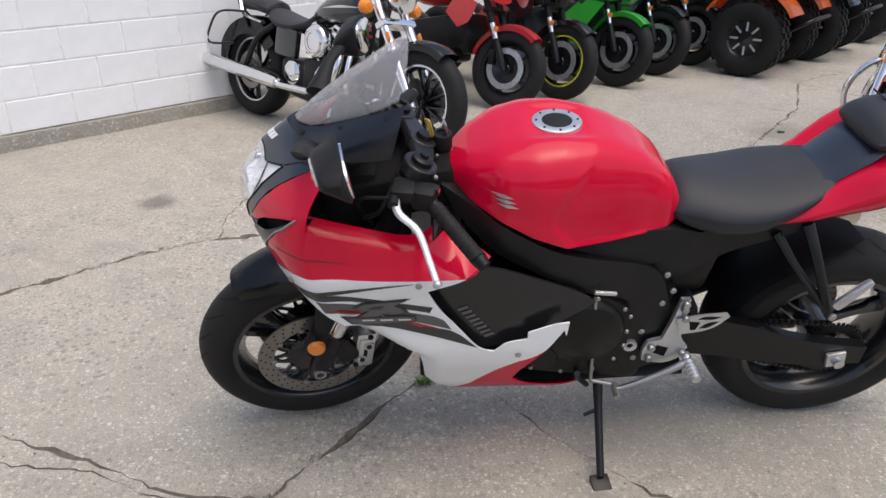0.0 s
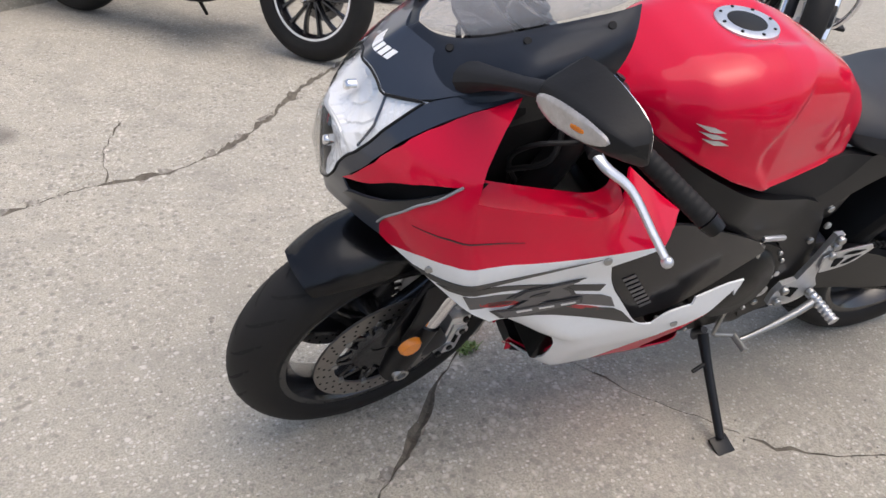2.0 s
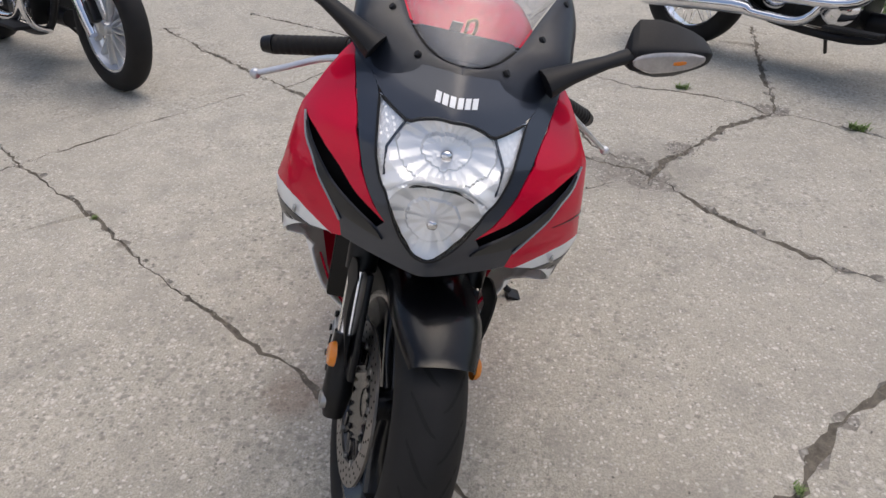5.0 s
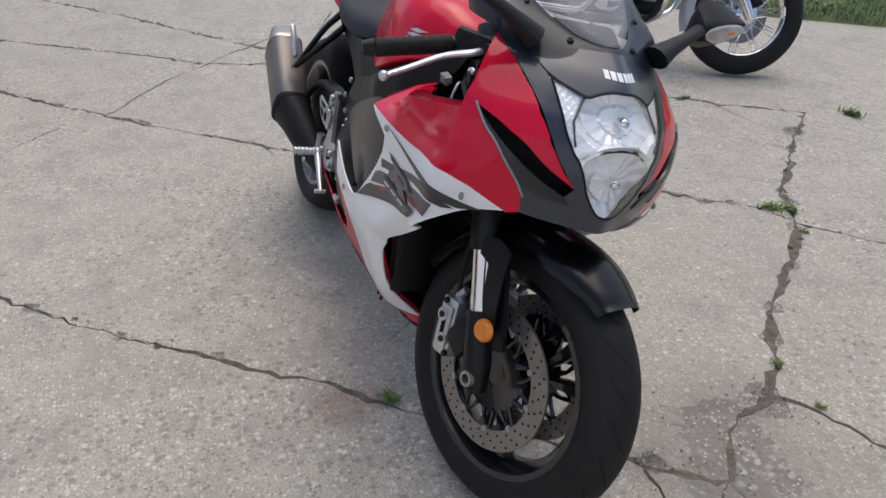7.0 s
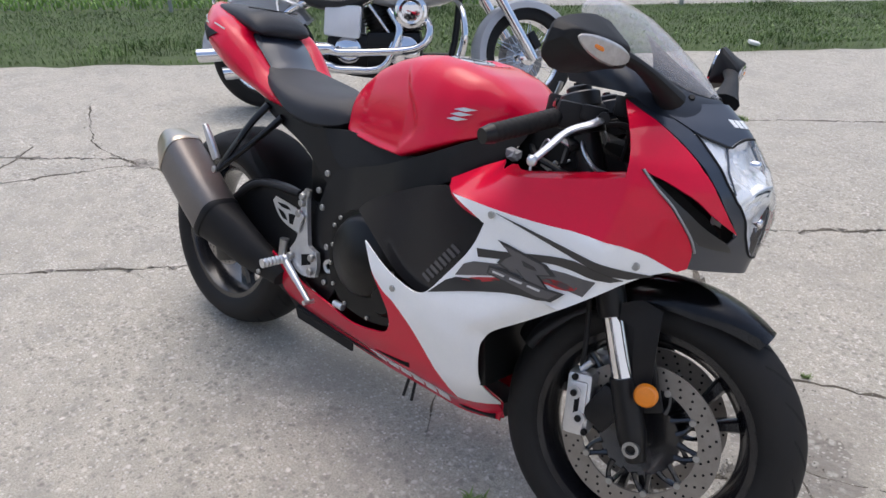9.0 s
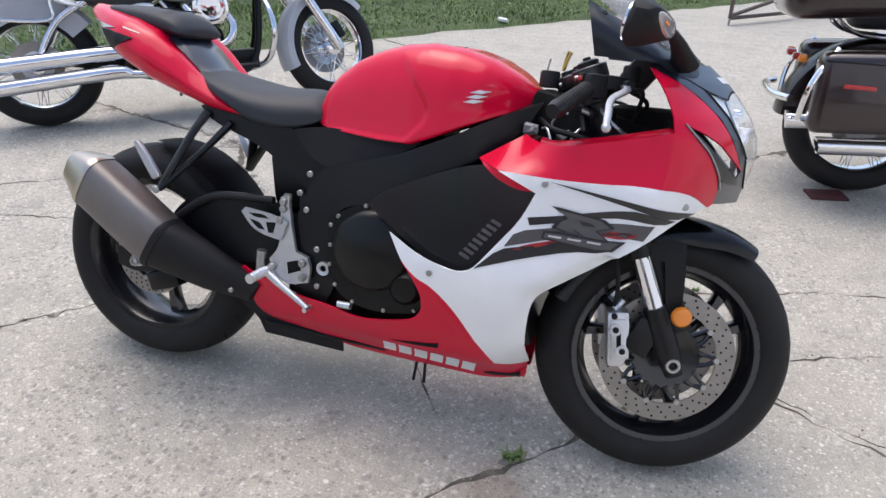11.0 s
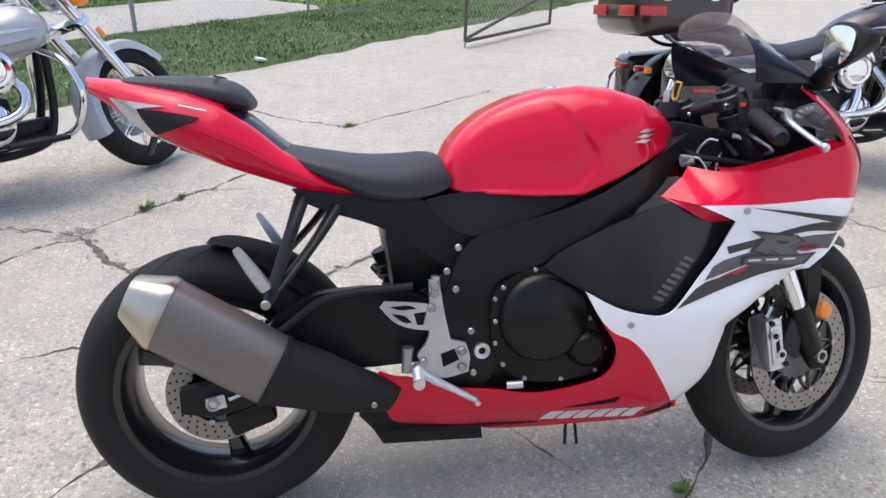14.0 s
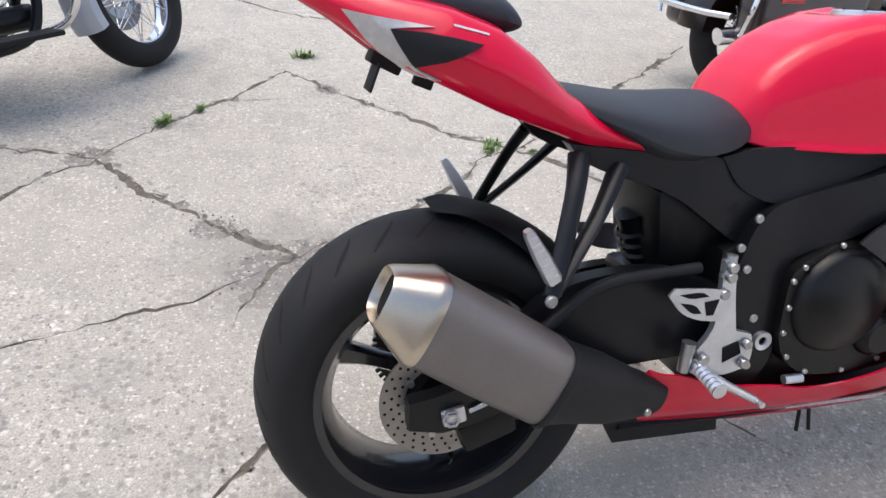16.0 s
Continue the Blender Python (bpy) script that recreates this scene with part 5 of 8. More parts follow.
# mudguard
GUARD = Matrix.Translation(FW)
b = lathe(B(), [(0.268, 0.078), (0.290, 0.076), (0.312, 0.060), (0.322, 0.030), (0.325, 0.0), (0.322, -0.030), (0.312, -0.060), (0.290, -0.076), (0.268, -0.078)], 36, GUARD, arc=(57, 158))
for v in b.verts:
    d = v.co - FW
    a = math.degrees(math.atan2(d.z, d.x))
    k = 1.0
    if a < 82:
        f = (82 - a) / 30
        v.co.y *= 1 - 0.45 * f ** 2
        low = max(0, (0.318 - math.hypot(d.x, d.z)) / 0.05)
        r = 1 + 0.10 * f * low
        v.co.x, v.co.z = FW.x + d.x * r, FW.z + d.z * r
bmesh.ops.solidify(b, geom=b.faces[:], thickness=0.003)
part("front_mudguard", turned(b), GLOSS, fork, "gloss black front mudguard")
for name, sgn in LR:
    def guard_side(u, w, sgn=sgn):
        return 0.080 + 0.022 * max(0, math.sin((w - 0.40) * 12))
    b = plate(B(), [(1.375, 0.572), (1.335, 0.582), (1.30, 0.565), (1.305, 0.535), (1.335, 0.53), (1.352, 0.45), (1.368, 0.395), (1.392, 0.395), (1.388, 0.47)], side(guard_side, sgn), 0.004, 0.02, 0.03)
    part("mudguard_side", turned(b), PLASTIC, fork, "black mudguard stay")
# yokes and bars
b = B()
c = HEAD + AXIS * 0.90
box(b, leg(0.40, 0, -0.01), (0.07, 0.27, 0.034), (0, -23.8, 0), 0.010)
rod(b, leg(0.38, 0, -0.032), leg(0.66, 0, -0.032), 0.026)
yk = part("lower_clamp", turned(b), SATIN, fork, "black steering head and lower clamp")
# top yoke: a waisted plate with a round clamp for each leg and one for the stem
b = B()
rings = []
for y in np.linspace(-0.106, 0.106, 25):
    k = math.cos(y / 0.106 * math.pi / 2)
    c, hl = -0.012 - 0.016 * k, 0.017 + 0.012 * k
    ring = []
    for da, db in ((-1, -0.55), (-0.85, -1), (0.85, -1), (1, -0.55), (1, 0.55), (0.85, 1), (-0.85, 1), (-1, 0.55)):
        ring.append(leg(0.668 + db * 0.012, y, c + da * hl))
    rings.append(ring)
loft(b, rings)
for y, d, r in ((0.106, 0, 0.038), (-0.106, 0, 0.038), (0, -0.032, 0.034)):
    tube(b, [leg(0.653, y, d), leg(0.656, y, d), leg(0.681, y, d), leg(0.684, y, d)], [r - 0.003, r, r, r - 0.003], 24, 1)
yk = part("triple_clamp", turned(b), YOKE, fork, "satin grey-black top yoke")
b = B()
rod(b, leg(0.684, 0, -0.032), leg(0.694, 0, -0.032), 0.019, 0.017)
for s in (1, -1):
    tube(b, [leg(0.68, s * 0.106), leg(0.694, s * 0.106), leg(0.697, s * 0.106)], [0.024, 0.024, 0.020], 20, 1)
    rod(b, leg(0.696, s * 0.106), leg(0.704, s * 0.106), 0.010, 0.009, 6)
parts("yoke_cap", turned(b), SATIN, yk)
b = B()
for s in (1, -1):
    bolt(b, leg(0.668, s * 0.128, -0.030), (-0.9, s * 0.2, -0.4), 0.006, 0.008)
    bolt(b, leg(0.668, s * 0.040, -0.058), (-0.9, 0, -0.4), 0.005, 0.006)
parts("pinch_bolt", turned(b), BOLT, yk)
b = lathe(B(), [(0.0, 0.0), (0.013, 0.0), (0.015, 0.006), (0.021, 0.006), (0.023, 0.0), (0.023, -0.03)], 28, Matrix.Translation(leg(0.700, 0.0, -0.072)) @ pose(0, 0, 0, 90, 0, 0))
ign = part("ignition_switch", turned(b), PLASTIC, yk, "round ignition switch with a key in it")
b = box(B(), leg(0.718, 0.0, -0.072), (0.004, 0.022, 0.034), (0, 10, 0), 0.0015)
part("key", turned(b), BOLT, ign)
# clip-on clamps, small brackets and plugs below the yoke
b = B()
for s in (1, -1):
    tube(b, [leg(0.605, s * 0.106), leg(0.608, s * 0.106), leg(0.640, s * 0.106), leg(0.643, s * 0.106)], [0.035, 0.038, 0.038, 0.035], 20, 1)
parts("bar_clamp", turned(b), SATIN, fork)
b = B()
box(b, (1.245, 0, 0.935), (0.06, 0.17, 0.09), (0, 35, 0), 0.015)
part("instrument_panel", b, PLASTIC, bike, "black instrument cluster behind the screen")
b = tube(B(), [(1.083, 0.006, 0.962), (1.078, 0.020, 0.966), (1.074, 0.026, 0.950), (1.070, 0.022, 0.928), (1.072, 0.010, 0.926), (1.077, 0.008, 0.945), (1.083, 0.006, 0.962)], 0.0030, 8)
part("key_loop", turned(b), mat("yellow_cord", (0.42, 0.30, 0.06), 0.6), bike, "thin yellow key loop hanging from the ignition")
for line, rad, mt in (([(1.17, -0.09, 0.875), (1.15, -0.13, 0.84), (1.19, -0.16, 0.80), (1.22, -0.11, 0.79)], 0.004, ALU), ([(1.20, -0.13, 0.885), (1.25, -0.10, 0.86), (1.23, -0.04, 0.80)], 0.005, PLASTIC),
                      ([(1.17, 0.09, 0.875), (1.21, 0.13, 0.83), (1.24, 0.08, 0.77)], 0.005, PLASTIC), ([(1.15, -0.12, 0.87), (1.17, -0.07, 0.84), (1.21, -0.03, 0.82), (1.23, 0.04, 0.80)], 0.004, ENGINE)):
    part("control_cable", turned(tube(B(), line, rad, 8)), mt, bike, "thin control cable behind the fairing")
rng = random.Random(77)
for k in range(16):
    sy = -1 if k % 4 else 1
    c = Vector((rng.uniform(1.03, 1.17), sy * rng.uniform(0.03, 0.13), rng.uniform(0.775, 0.865)))
    d = Vector((rng.uniform(-1, 1), rng.uniform(-0.6, 0.6), rng.uniform(-0.5, 0.5))).normalized()
    if k % 3 == 0:
        b = tube(B(), [c - d * 0.022, c + Vector((0, 0, 0.012)), c + d * 0.022, c + d * 0.028 - Vector((0, 0, 0.018))], 0.0028, 8, 4)
        part("wire_clip", b, ALU, bike, "bent bright wire clip")
    elif k % 3 == 1:
        b = rod(B(), c - d * 0.010, c + d * 0.010, 0.006, 0.005, 10)
        part("cable_end", b, ALU, bike, "bright cable end")
    else:
        b = box(B(), c, (0.030, 0.018, 0.016), (rng.uniform(-40, 40), rng.uniform(-40, 40), rng.uniform(-40, 40)), 0.003)
        part("wiring_plug", b, PLASTIC if k % 2 else mat("grey_plug_plastic", (0.22, 0.22, 0.23), 0.5), bike, "small wiring plug")
for line in ([(1.02, -0.06, 0.83), (1.07, -0.10, 0.80), (1.13, -0.12, 0.79), (1.20, -0.14, 0.78)], [(1.03, -0.03, 0.80), (1.09, -0.08, 0.775), (1.16, -0.10, 0.76), (1.22, -0.09, 0.75)], [(1.06, 0.05, 0.84), (1.10, -0.02, 0.855), (1.13, -0.08, 0.845), (1.15, -0.13, 0.80)]):
    part("wiring_loom", tube(B(), line, 0.0065, 8), PLASTIC, bike, "taped wiring loom")
for name, sgn in LR:
    inn, mid_, end = (1.140, sgn * 0.120, 0.897), (1.092, sgn * 0.225, 0.862), (1.045, sgn * 0.315, 0.825)
    bar = tagged(new("handlebar"), "black clip-on handlebar with rubber grip")
    bar.parent = bike
    part("bar_tube", turned(rod(B(), inn, mid_, 0.014)), SATIN, bar)
    g0, g1 = Vector((1.107, sgn * 0.193, 0.873)), Vector(end)
    line, rad = [], []
    for k in range(12):
        for dt, rr in ((0.1, 0.0168), (0.25, 0.0176), (0.7, 0.0175), (0.85, 0.0167)):
            line.append(g0.lerp(g1, (k + dt) / 12))
            rad.append(rr)
    part("grip", turned(tube(B(), line, rad, 16, 1)), RUBBER, bar, "black rubber grip")
    b = rod(B(), g1, g1 + (g1 - g0).normalized() * 0.022, 0.018, 0.014)
    part("bar_end", turned(b), SATIN, bar)
    b = B()
    sw = Vector((1.122, sgn * 0.168, 0.882))
    box(b, sw, (0.05, 0.045, 0.05), (0, 0, -sgn * 28), 0.010)
    box(b, sw + Vector((-0.02, sgn * 0.002, 0.018)), (0.02, 0.018, 0.014), (0, 0, -sgn * 28), 0.003)
    part("switch_pod", turned(b), PLASTIC, bar)
    b = B()
    box(b, sw + Vector((-0.028, sgn * 0.006, 0.014)), (0.006, 0.014, 0.010), (0, 0, -sgn * 28), 0.002)
    part("button", turned(b), RED_DECAL, bar)
    b = B()
    box(b, (1.162, sgn * 0.150, 0.893), (0.05, 0.055, 0.030), (0, 0, -sgn * 20), 0.008)
    tube(b, [(1.184, sgn * 0.158, 0.891), (1.194, sgn * 0.19, 0.889)], 0.011, 10)
    part("lever_perch", turned(b), PLASTIC, bar)
    b = B()
    tube(b, [(1.185, sgn * 0.165, 0.890), (1.184, sgn * 0.205, 0.878), (1.153, sgn * 0.242, 0.856), (1.142, sgn * 0.30, 0.822), (1.136, sgn * 0.340, 0.800)], [0.010, 0.009, 0.008, 0.0075, 0.007], 10, 5, 0.7)
    bmesh.ops.create_uvsphere(b, u_segments=12, v_segments=8, radius=0.0095, matrix=Matrix.Translation((1.136, sgn * 0.342, 0.799)))
    part("lever", turned(b), ALU, bar, "polished hand lever")
    b = B()
    if sgn < 0:
        tube(b, [(1.19, -0.15, 0.88), (1.23, -0.14, 0.88), (1.22, -0.09, 0.80), (1.20, -0.06, 0.68)], 0.005, 8)
        part("brake_hose", turned(b), PLASTIC, bar)
        b = B()
        lathe(b, [(0.0, 0.018), (0.017, 0.018), (0.019, 0.013), (0.017, -0.018), (0.0, -0.018)], 24, Matrix.Translation((1.205, -0.112, 0.918)) @ pose(0, 0, 0, 90, 0, 0))
        part("fluid_reservoir", turned(b), PLASTIC, bar, "black brake fluid reservoir")
    else:
        tube(b, [(1.19, 0.15, 0.876), (1.25, 0.12, 0.86), (1.24, 0.08, 0.78), (1.16, 0.10, 0.66)], 0.004, 8)
        part("clutch_cable", turned(b), PLASTIC, bar)

# ---------------------------------------------------------------- ground: old broken concrete
def concrete(name, a, b, c, speck=0.5, stains=()):
    """Weathered concrete: broad stains, mottling, pale and dark aggregate grains, relief."""
    m = bpy.data.materials.new(name)
    m.use_nodes = True
    nt = m.node_tree
    bs = nt.nodes["Principled BSDF"]
    bs.inputs["Roughness"].default_value = 0.88
    co = nt.nodes.new("ShaderNodeTexCoord")

    def noise_tex(scale, detail, rough=0.55):
        n = node(nt, "ShaderNodeTexNoise", Scale=scale, Detail=detail, Roughness=rough)
        nt.links.new(co.outputs["Object"], n.inputs["Vector"])
        return n.outputs["Fac"]

    def span(src, lo, hi, t0=0.0, t1=1.0):
        r = node(nt, "ShaderNodeMapRange", **{"From Min": lo, "From Max": hi, "To Min": t0, "To Max": t1})
        nt.links.new(src, r.inputs["Value"])
        return r.outputs["Result"]

    def mixed(fac, x, y):
        r = nt.nodes.new("ShaderNodeMix")
        r.data_type = "RGBA"
        nt.links.new(fac, r.inputs["Factor"])
        for s, v in (("A", x), ("B", y)):
            if isinstance(v, tuple):
                r.inputs[s].default_value = (*v, 1)
            else:
                nt.links.new(v, r.inputs[s])
        return r.outputs["Result"]

    broad = span(noise_tex(0.55, 5.0, 0.6), 0.32, 0.68)
    mottle = span(noise_tex(7.0, 6.0, 0.7), 0.36, 0.66)
    col = mixed(broad, a, b)
    col = mixed(span(noise_tex(7.0, 6.0, 0.7), 0.40, 0.75, 0.0, 0.75), col, c)
    vor = node(nt, "ShaderNodeTexVoronoi", Scale=95.0, Randomness=1.0)
    nt.links.new(co.outputs["Object"], vor.inputs["Vector"])
    grain = nt.nodes.new("ShaderNodeSeparateColor")
    nt.links.new(vor.outputs["Color"], grain.inputs["Color"])
    near = span(vor.outputs["Distance"], 0.30, 0.50, 1.0, 0.0)
    dark = nt.nodes.new("ShaderNodeMath")
    dark.operation = "MULTIPLY"
    nt.links.new(near, dark.inputs[0])
    nt.links.new(span(grain.outputs["Red"], 0.68, 0.80, 0.0, speck), dark.inputs[1])
    pale = nt.nodes.new("ShaderNodeMath")
    pale.operation = "MULTIPLY"
    nt.links.new(near, pale.inputs[0])
    nt.links.new(span(grain.outputs["Green"], 0.62, 0.80, 0.0, min(1.0, speck * 1.5)), pale.inputs[1])
    wear = nt.nodes.new("ShaderNodeMath")
    wear.operation = "MULTIPLY"
    nt.links.new(dark.outputs[0], wear.inputs[0])
    nt.links.new(span(noise_tex(1.1, 3.0), 0.40, 0.60, 0.25, 1.0), wear.inputs[1])
    col = mixed(wear.outputs[0], col, (0.13, 0.12, 0.11))
    col = mixed(pale.outputs[0], col, (0.72, 0.69, 0.63))
    spot = span(noise_tex(2.3, 2.0, 0.3), 0.70, 0.80, 0.0, 0.45)
    col = mixed(spot, col, (0.19, 0.17, 0.15))
    pit = span(noise_tex(46.0, 4.0, 0.75), 0.56, 0.70, 0.0, 0.40)
    col = mixed(pit, col, (0.19, 0.178, 0.16))
    sand = span(noise_tex(190.0, 3.0, 0.85), 0.42, 0.62, 0.0, 0.7)
    col = mixed(sand, col, (0.215, 0.205, 0.185))
    stone = node(nt, "ShaderNodeTexVoronoi", Scale=48.0, Randomness=1.0)
    warp = nt.nodes.new("ShaderNodeMix")
    warp.data_type = "VECTOR"
    warp.inputs["Factor"].default_value = 0.012
    nt.links.new(co.outputs["Object"], warp.inputs["A"])
    wn_tex = node(nt, "ShaderNodeTexNoise", Scale=60.0, Detail=3.0)
    nt.links.new(co.outputs["Object"], wn_tex.inputs["Vector"])
    nt.links.new(wn_tex.outputs["Color"], warp.inputs["B"])
    nt.links.new(warp.outputs["Result"], stone.inputs["Vector"])
    tone = nt.nodes.new("ShaderNodeSeparateColor")
    nt.links.new(stone.outputs["Color"], tone.inputs["Color"])
    bare = nt.nodes.new("ShaderNodeMath")
    bare.operation = "MULTIPLY"
    nt.links.new(span(noise_tex(1.3, 5.0, 0.65), 0.42, 0.58, 0.15, 1.0), bare.inputs[0])
    nt.links.new(span(stone.outputs["Distance"], 0.25, 0.55, 1.0, 0.0), bare.inputs[1])

    def masked(src, lo, hi, much):
        k = nt.nodes.new("ShaderNodeMath")
        k.operation = "MULTIPLY"
        nt.links.new(bare.outputs[0], k.inputs[0])
        nt.links.new(span(src, lo, hi, 0.0, much), k.inputs[1])
        return k.outputs[0]

    col = mixed(masked(tone.outputs["Red"], 0.55, 0.75, speck), col, (0.20, 0.188, 0.165))
    col = mixed(masked(tone.outputs["Blue"], 0.62, 0.80, min(1.0, speck * 1.4)), col, (0.68, 0.65, 0.59))
    cell = node(nt, "ShaderNodeTexVoronoi", Scale=27.0, Randomness=1.0)
    nt.links.new(warp.outputs["Result"], cell.inputs["Vector"])
    pick = nt.nodes.new("ShaderNodeSeparateColor")
    nt.links.new(cell.outputs["Color"], pick.inputs["Color"])
    rough_zone = span(noise_tex(0.9, 4.0, 0.6), 0.40, 0.60, 0.25, 1.0)
    for channel, lo, size, tone_, much in (("Red", 0.82, 0.15, (0.11, 0.10, 0.088), 0.55), ("Green", 0.84, 0.14, (0.74, 0.71, 0.66), 0.75)):
        hole = nt.nodes.new("ShaderNodeMath")
        hole.operation = "MULTIPLY"
        nt.links.new(span(cell.outputs["Distance"], size, size + 0.10, 1.0, 0.0), hole.inputs[0])
        nt.links.new(span(pick.outputs[channel], lo, lo + 0.04, 0.0, much * min(1.0, speck * 1.6)), hole.inputs[1])
        zone = nt.nodes.new("ShaderNodeMath")
        zone.operation = "MULTIPLY"
        nt.links.new(hole.outputs[0], zone.inputs[0])
        nt.links.new(rough_zone, zone.inputs[1])
        col = mixed(zone.outputs[0], col, tone_)
    dust = span(noise_tex(3.4, 7.0, 0.72), 0.50, 0.68, 0.0, 0.5)
    col = mixed(dust, col, (0.285, 0.27, 0.24))
    for (sx, sy), radius, tone, much in stains:
        d = nt.nodes.new("ShaderNodeVectorMath")
        d.operation = "DISTANCE"
        d.inputs[1].default_value = (sx, sy, 0)
        nt.links.new(co.outputs["Object"], d.inputs[0])
        wav = nt.nodes.new("ShaderNodeMath")
        wav.operation = "MULTIPLY_ADD"
        wav.inputs[1].default_value = radius * 1.2
        nt.links.new(noise_tex(0.9 / radius, 4.0, 0.65), wav.inputs[0])
        nt.links.new(d.outputs["Value"], wav.inputs[2])
        col = mixed(span(wav.outputs[0], radius * 1.1, radius * 1.75, much, 0.0), col, tone)
    nt.links.new(col, bs.inputs["Base Color"])
    hs = nt.nodes.new("ShaderNodeMath")
    hs.operation = "MULTIPLY_ADD"
    hs.inputs[1].default_value = 0.5
    nt.links.new(noise_tex(120.0, 5.0, 0.8), hs.inputs[0])
    nt.links.new(mottle, hs.inputs[2])
    bn = node(nt, "ShaderNodeBump", Strength=0.8, Distance=0.008)
    nt.links.new(hs.outputs[0], bn.inputs["Height"])
    nt.links.new(bn.outputs["Normal"], bs.inputs["Normal"])
    return m


CONC = concrete("weathered_concrete", (0.465, 0.436, 0.366), (0.555, 0.518, 0.434), (0.365, 0.343, 0.296), 0.65,
                [((1.07, -0.19), 0.10, (0.22, 0.15, 0.11), 0.45), ((2.46, -1.65), 0.11, (0.10, 0.095, 0.085), 0.6), ((-1.34, -2.87), 0.25, (0.20, 0.185, 0.16), 0.5), ((-0.25, 0.90), 0.30, (0.24, 0.225, 0.195), 0.5), ((1.55, 0.65), 0.28, (0.25, 0.23, 0.20), 0.5), ((0.45, 0.15), 0.22, (0.27, 0.25, 0.22), 0.4)])
WALK = concrete("pale_sidewalk_concrete", (0.50, 0.475, 0.43), (0.55, 0.52, 0.475), (0.44, 0.415, 0.38), 0.2)
CRACK = mat("crack_soil", (0.125, 0.110, 0.088), 0.95, var=0.45, scale=40, bump=0.3)
RUBBLE = concrete("rubble_concrete", (0.24, 0.22, 0.19), (0.33, 0.30, 0.26), (0.18, 0.165, 0.14), 0.45)

CRACKS = [  # half width in millimetres, then the line
    (6.5, [(-1.79, -3.55), (-1.0, -2.55), (-0.28, -1.69), (0.18, -1.14), (0.53, -0.77), (0.80, -0.45), (1.02, -0.17), (1.22, 0.05), (1.33, 0.2), (1.48, 0.40), (1.60, 0.58)]),
    (14, [(3.6, 0.1), (2.75, -0.68), (2.30, -1.05), (2.06, -1.18), (1.76, -1.27), (1.54, -1.49), (1.28, -1.95), (1.0, -2.34), (0.49, -3.05)]),
    (5, [(2.03, -1.20), (2.06, -1.45), (2.02, -1.73)]),
    (4.5, [(3.0, -0.2), (2.31, 0.14), (2.10, 0.23), (1.92, 0.30), (1.69, 0.40), (1.50, 0.42)]),
    (4, [(0.80, 0.08), (0.68, 0.24), (0.50, 0.42), (0.26, 0.50), (-0.05, 0.64), (-0.16, 0.90)]),
    (5, [(0.4, -2.4), (-0.28, -1.68), (-0.72, -1.32), (-1.12, -0.95)]),
    (9, [(-2.4, -1.9), (-1.73, -1.28), (-1.20, -0.76), (-0.84, -0.38), (-0.47, 0.03), (-0.28, 0.25)]),
    (7, [(-2.76, -1.40), (-2.33, -0.80), (-1.88, -0.22), (-1.62, 0.45)]),
    (10, [(-4.4, -1.7), (-3.08, -0.60), (-2.21, 0.02), (-1.75, 0.43), (-1.62, 0.45)]),
    (4, [(-1.2, -0.76), (-1.62, -0.48), (-2.0, -0.11), (-2.29, 0.21)]),
    (4, [(-2.85, 0.74), (-2.13, 0.44), (-1.75, 0.43)]),
    (9, [(-0.35, 0.71), (-0.25, 0.92), (0.10, 1.10), (0.38, 1.32), (0.57, 1.55), (0.73, 1.64)]),
    (12, [(-0.16, 0.94), (-0.30, 1.02), (-0.49, 1.22), (-0.66, 1.37), (-0.83, 1.64)]),
    (4, [(-0.30, 0.90), (-0.46, 0.76), (-0.92, 0.62), (-1.62, 0.45)]),
    (7, [(-1.63, 0.67), (-1.19, 1.06), (-1.11, 1.30), (-0.98, 1.51), (-0.83, 1.64)]),
    (11, [(-2.3, 2.0), (-1.23, 1.74), (-0.84, 1.66), (-0.64, 1.92), (-0.38, 2.21), (-0.13, 2.54)]),
    (13, [(-0.13, 2.54), (0.09, 2.25), (0.32, 2.0), (0.53, 1.75), (0.73, 1.64), (0.91, 1.44), (1.13, 1.12), (1.33, 0.97), (1.42, 0.84), (1.47, 0.68), (1.60, 0.58)]),
    (9, [(0.75, 1.64), (1.07, 1.91), (1.43, 2.23), (2.3, 3.0)]),
    (5.5, [(1.40, 0.85), (1.55, 0.95), (1.85, 1.07), (2.23, 1.18), (2.45, 1.43), (2.69, 1.69), (3.47, 2.59)]),
    (6, [(2.67, 1.65), (2.81, 1.36), (2.81, 0.93)]),
    (4, [(1.60, 0.58), (1.80, 0.62), (2.27, 0.87)]),
    (2, [(1.60, 0.58), (1.74, 0.40), (1.97, 0.31), (2.5, 0.22)]),
    (4, [(-3.1, -4.9), (-2.6, -4.75), (-2.2, -4.4), (-1.79, -3.55)]),
    (4, [(-2.2, -4.4), (-2.5, -3.9), (-3.2, -3.4)]),
    (7, [(-1.2, 4.4), (-0.57, 4.05), (-0.12, 3.58), (0.32, 3.34), (0.81, 3.75), (1.53, 4.40)]),
]
PATCHES = [(-0.27, 0.86, 0.13), (-0.14, 0.93, 0.10), (-0.42, 1.12, 0.07), (-0.86, 1.65, 0.08), (1.50, 0.66, 0.13), (1.62, 0.60, 0.12), (1.44, 0.82, 0.07), (1.50, 0.43, 0.04), (-1.60, 0.46, 0.07), (0.05, 2.28, 0.05)]
rng = random.Random(11)
fine_lines = []
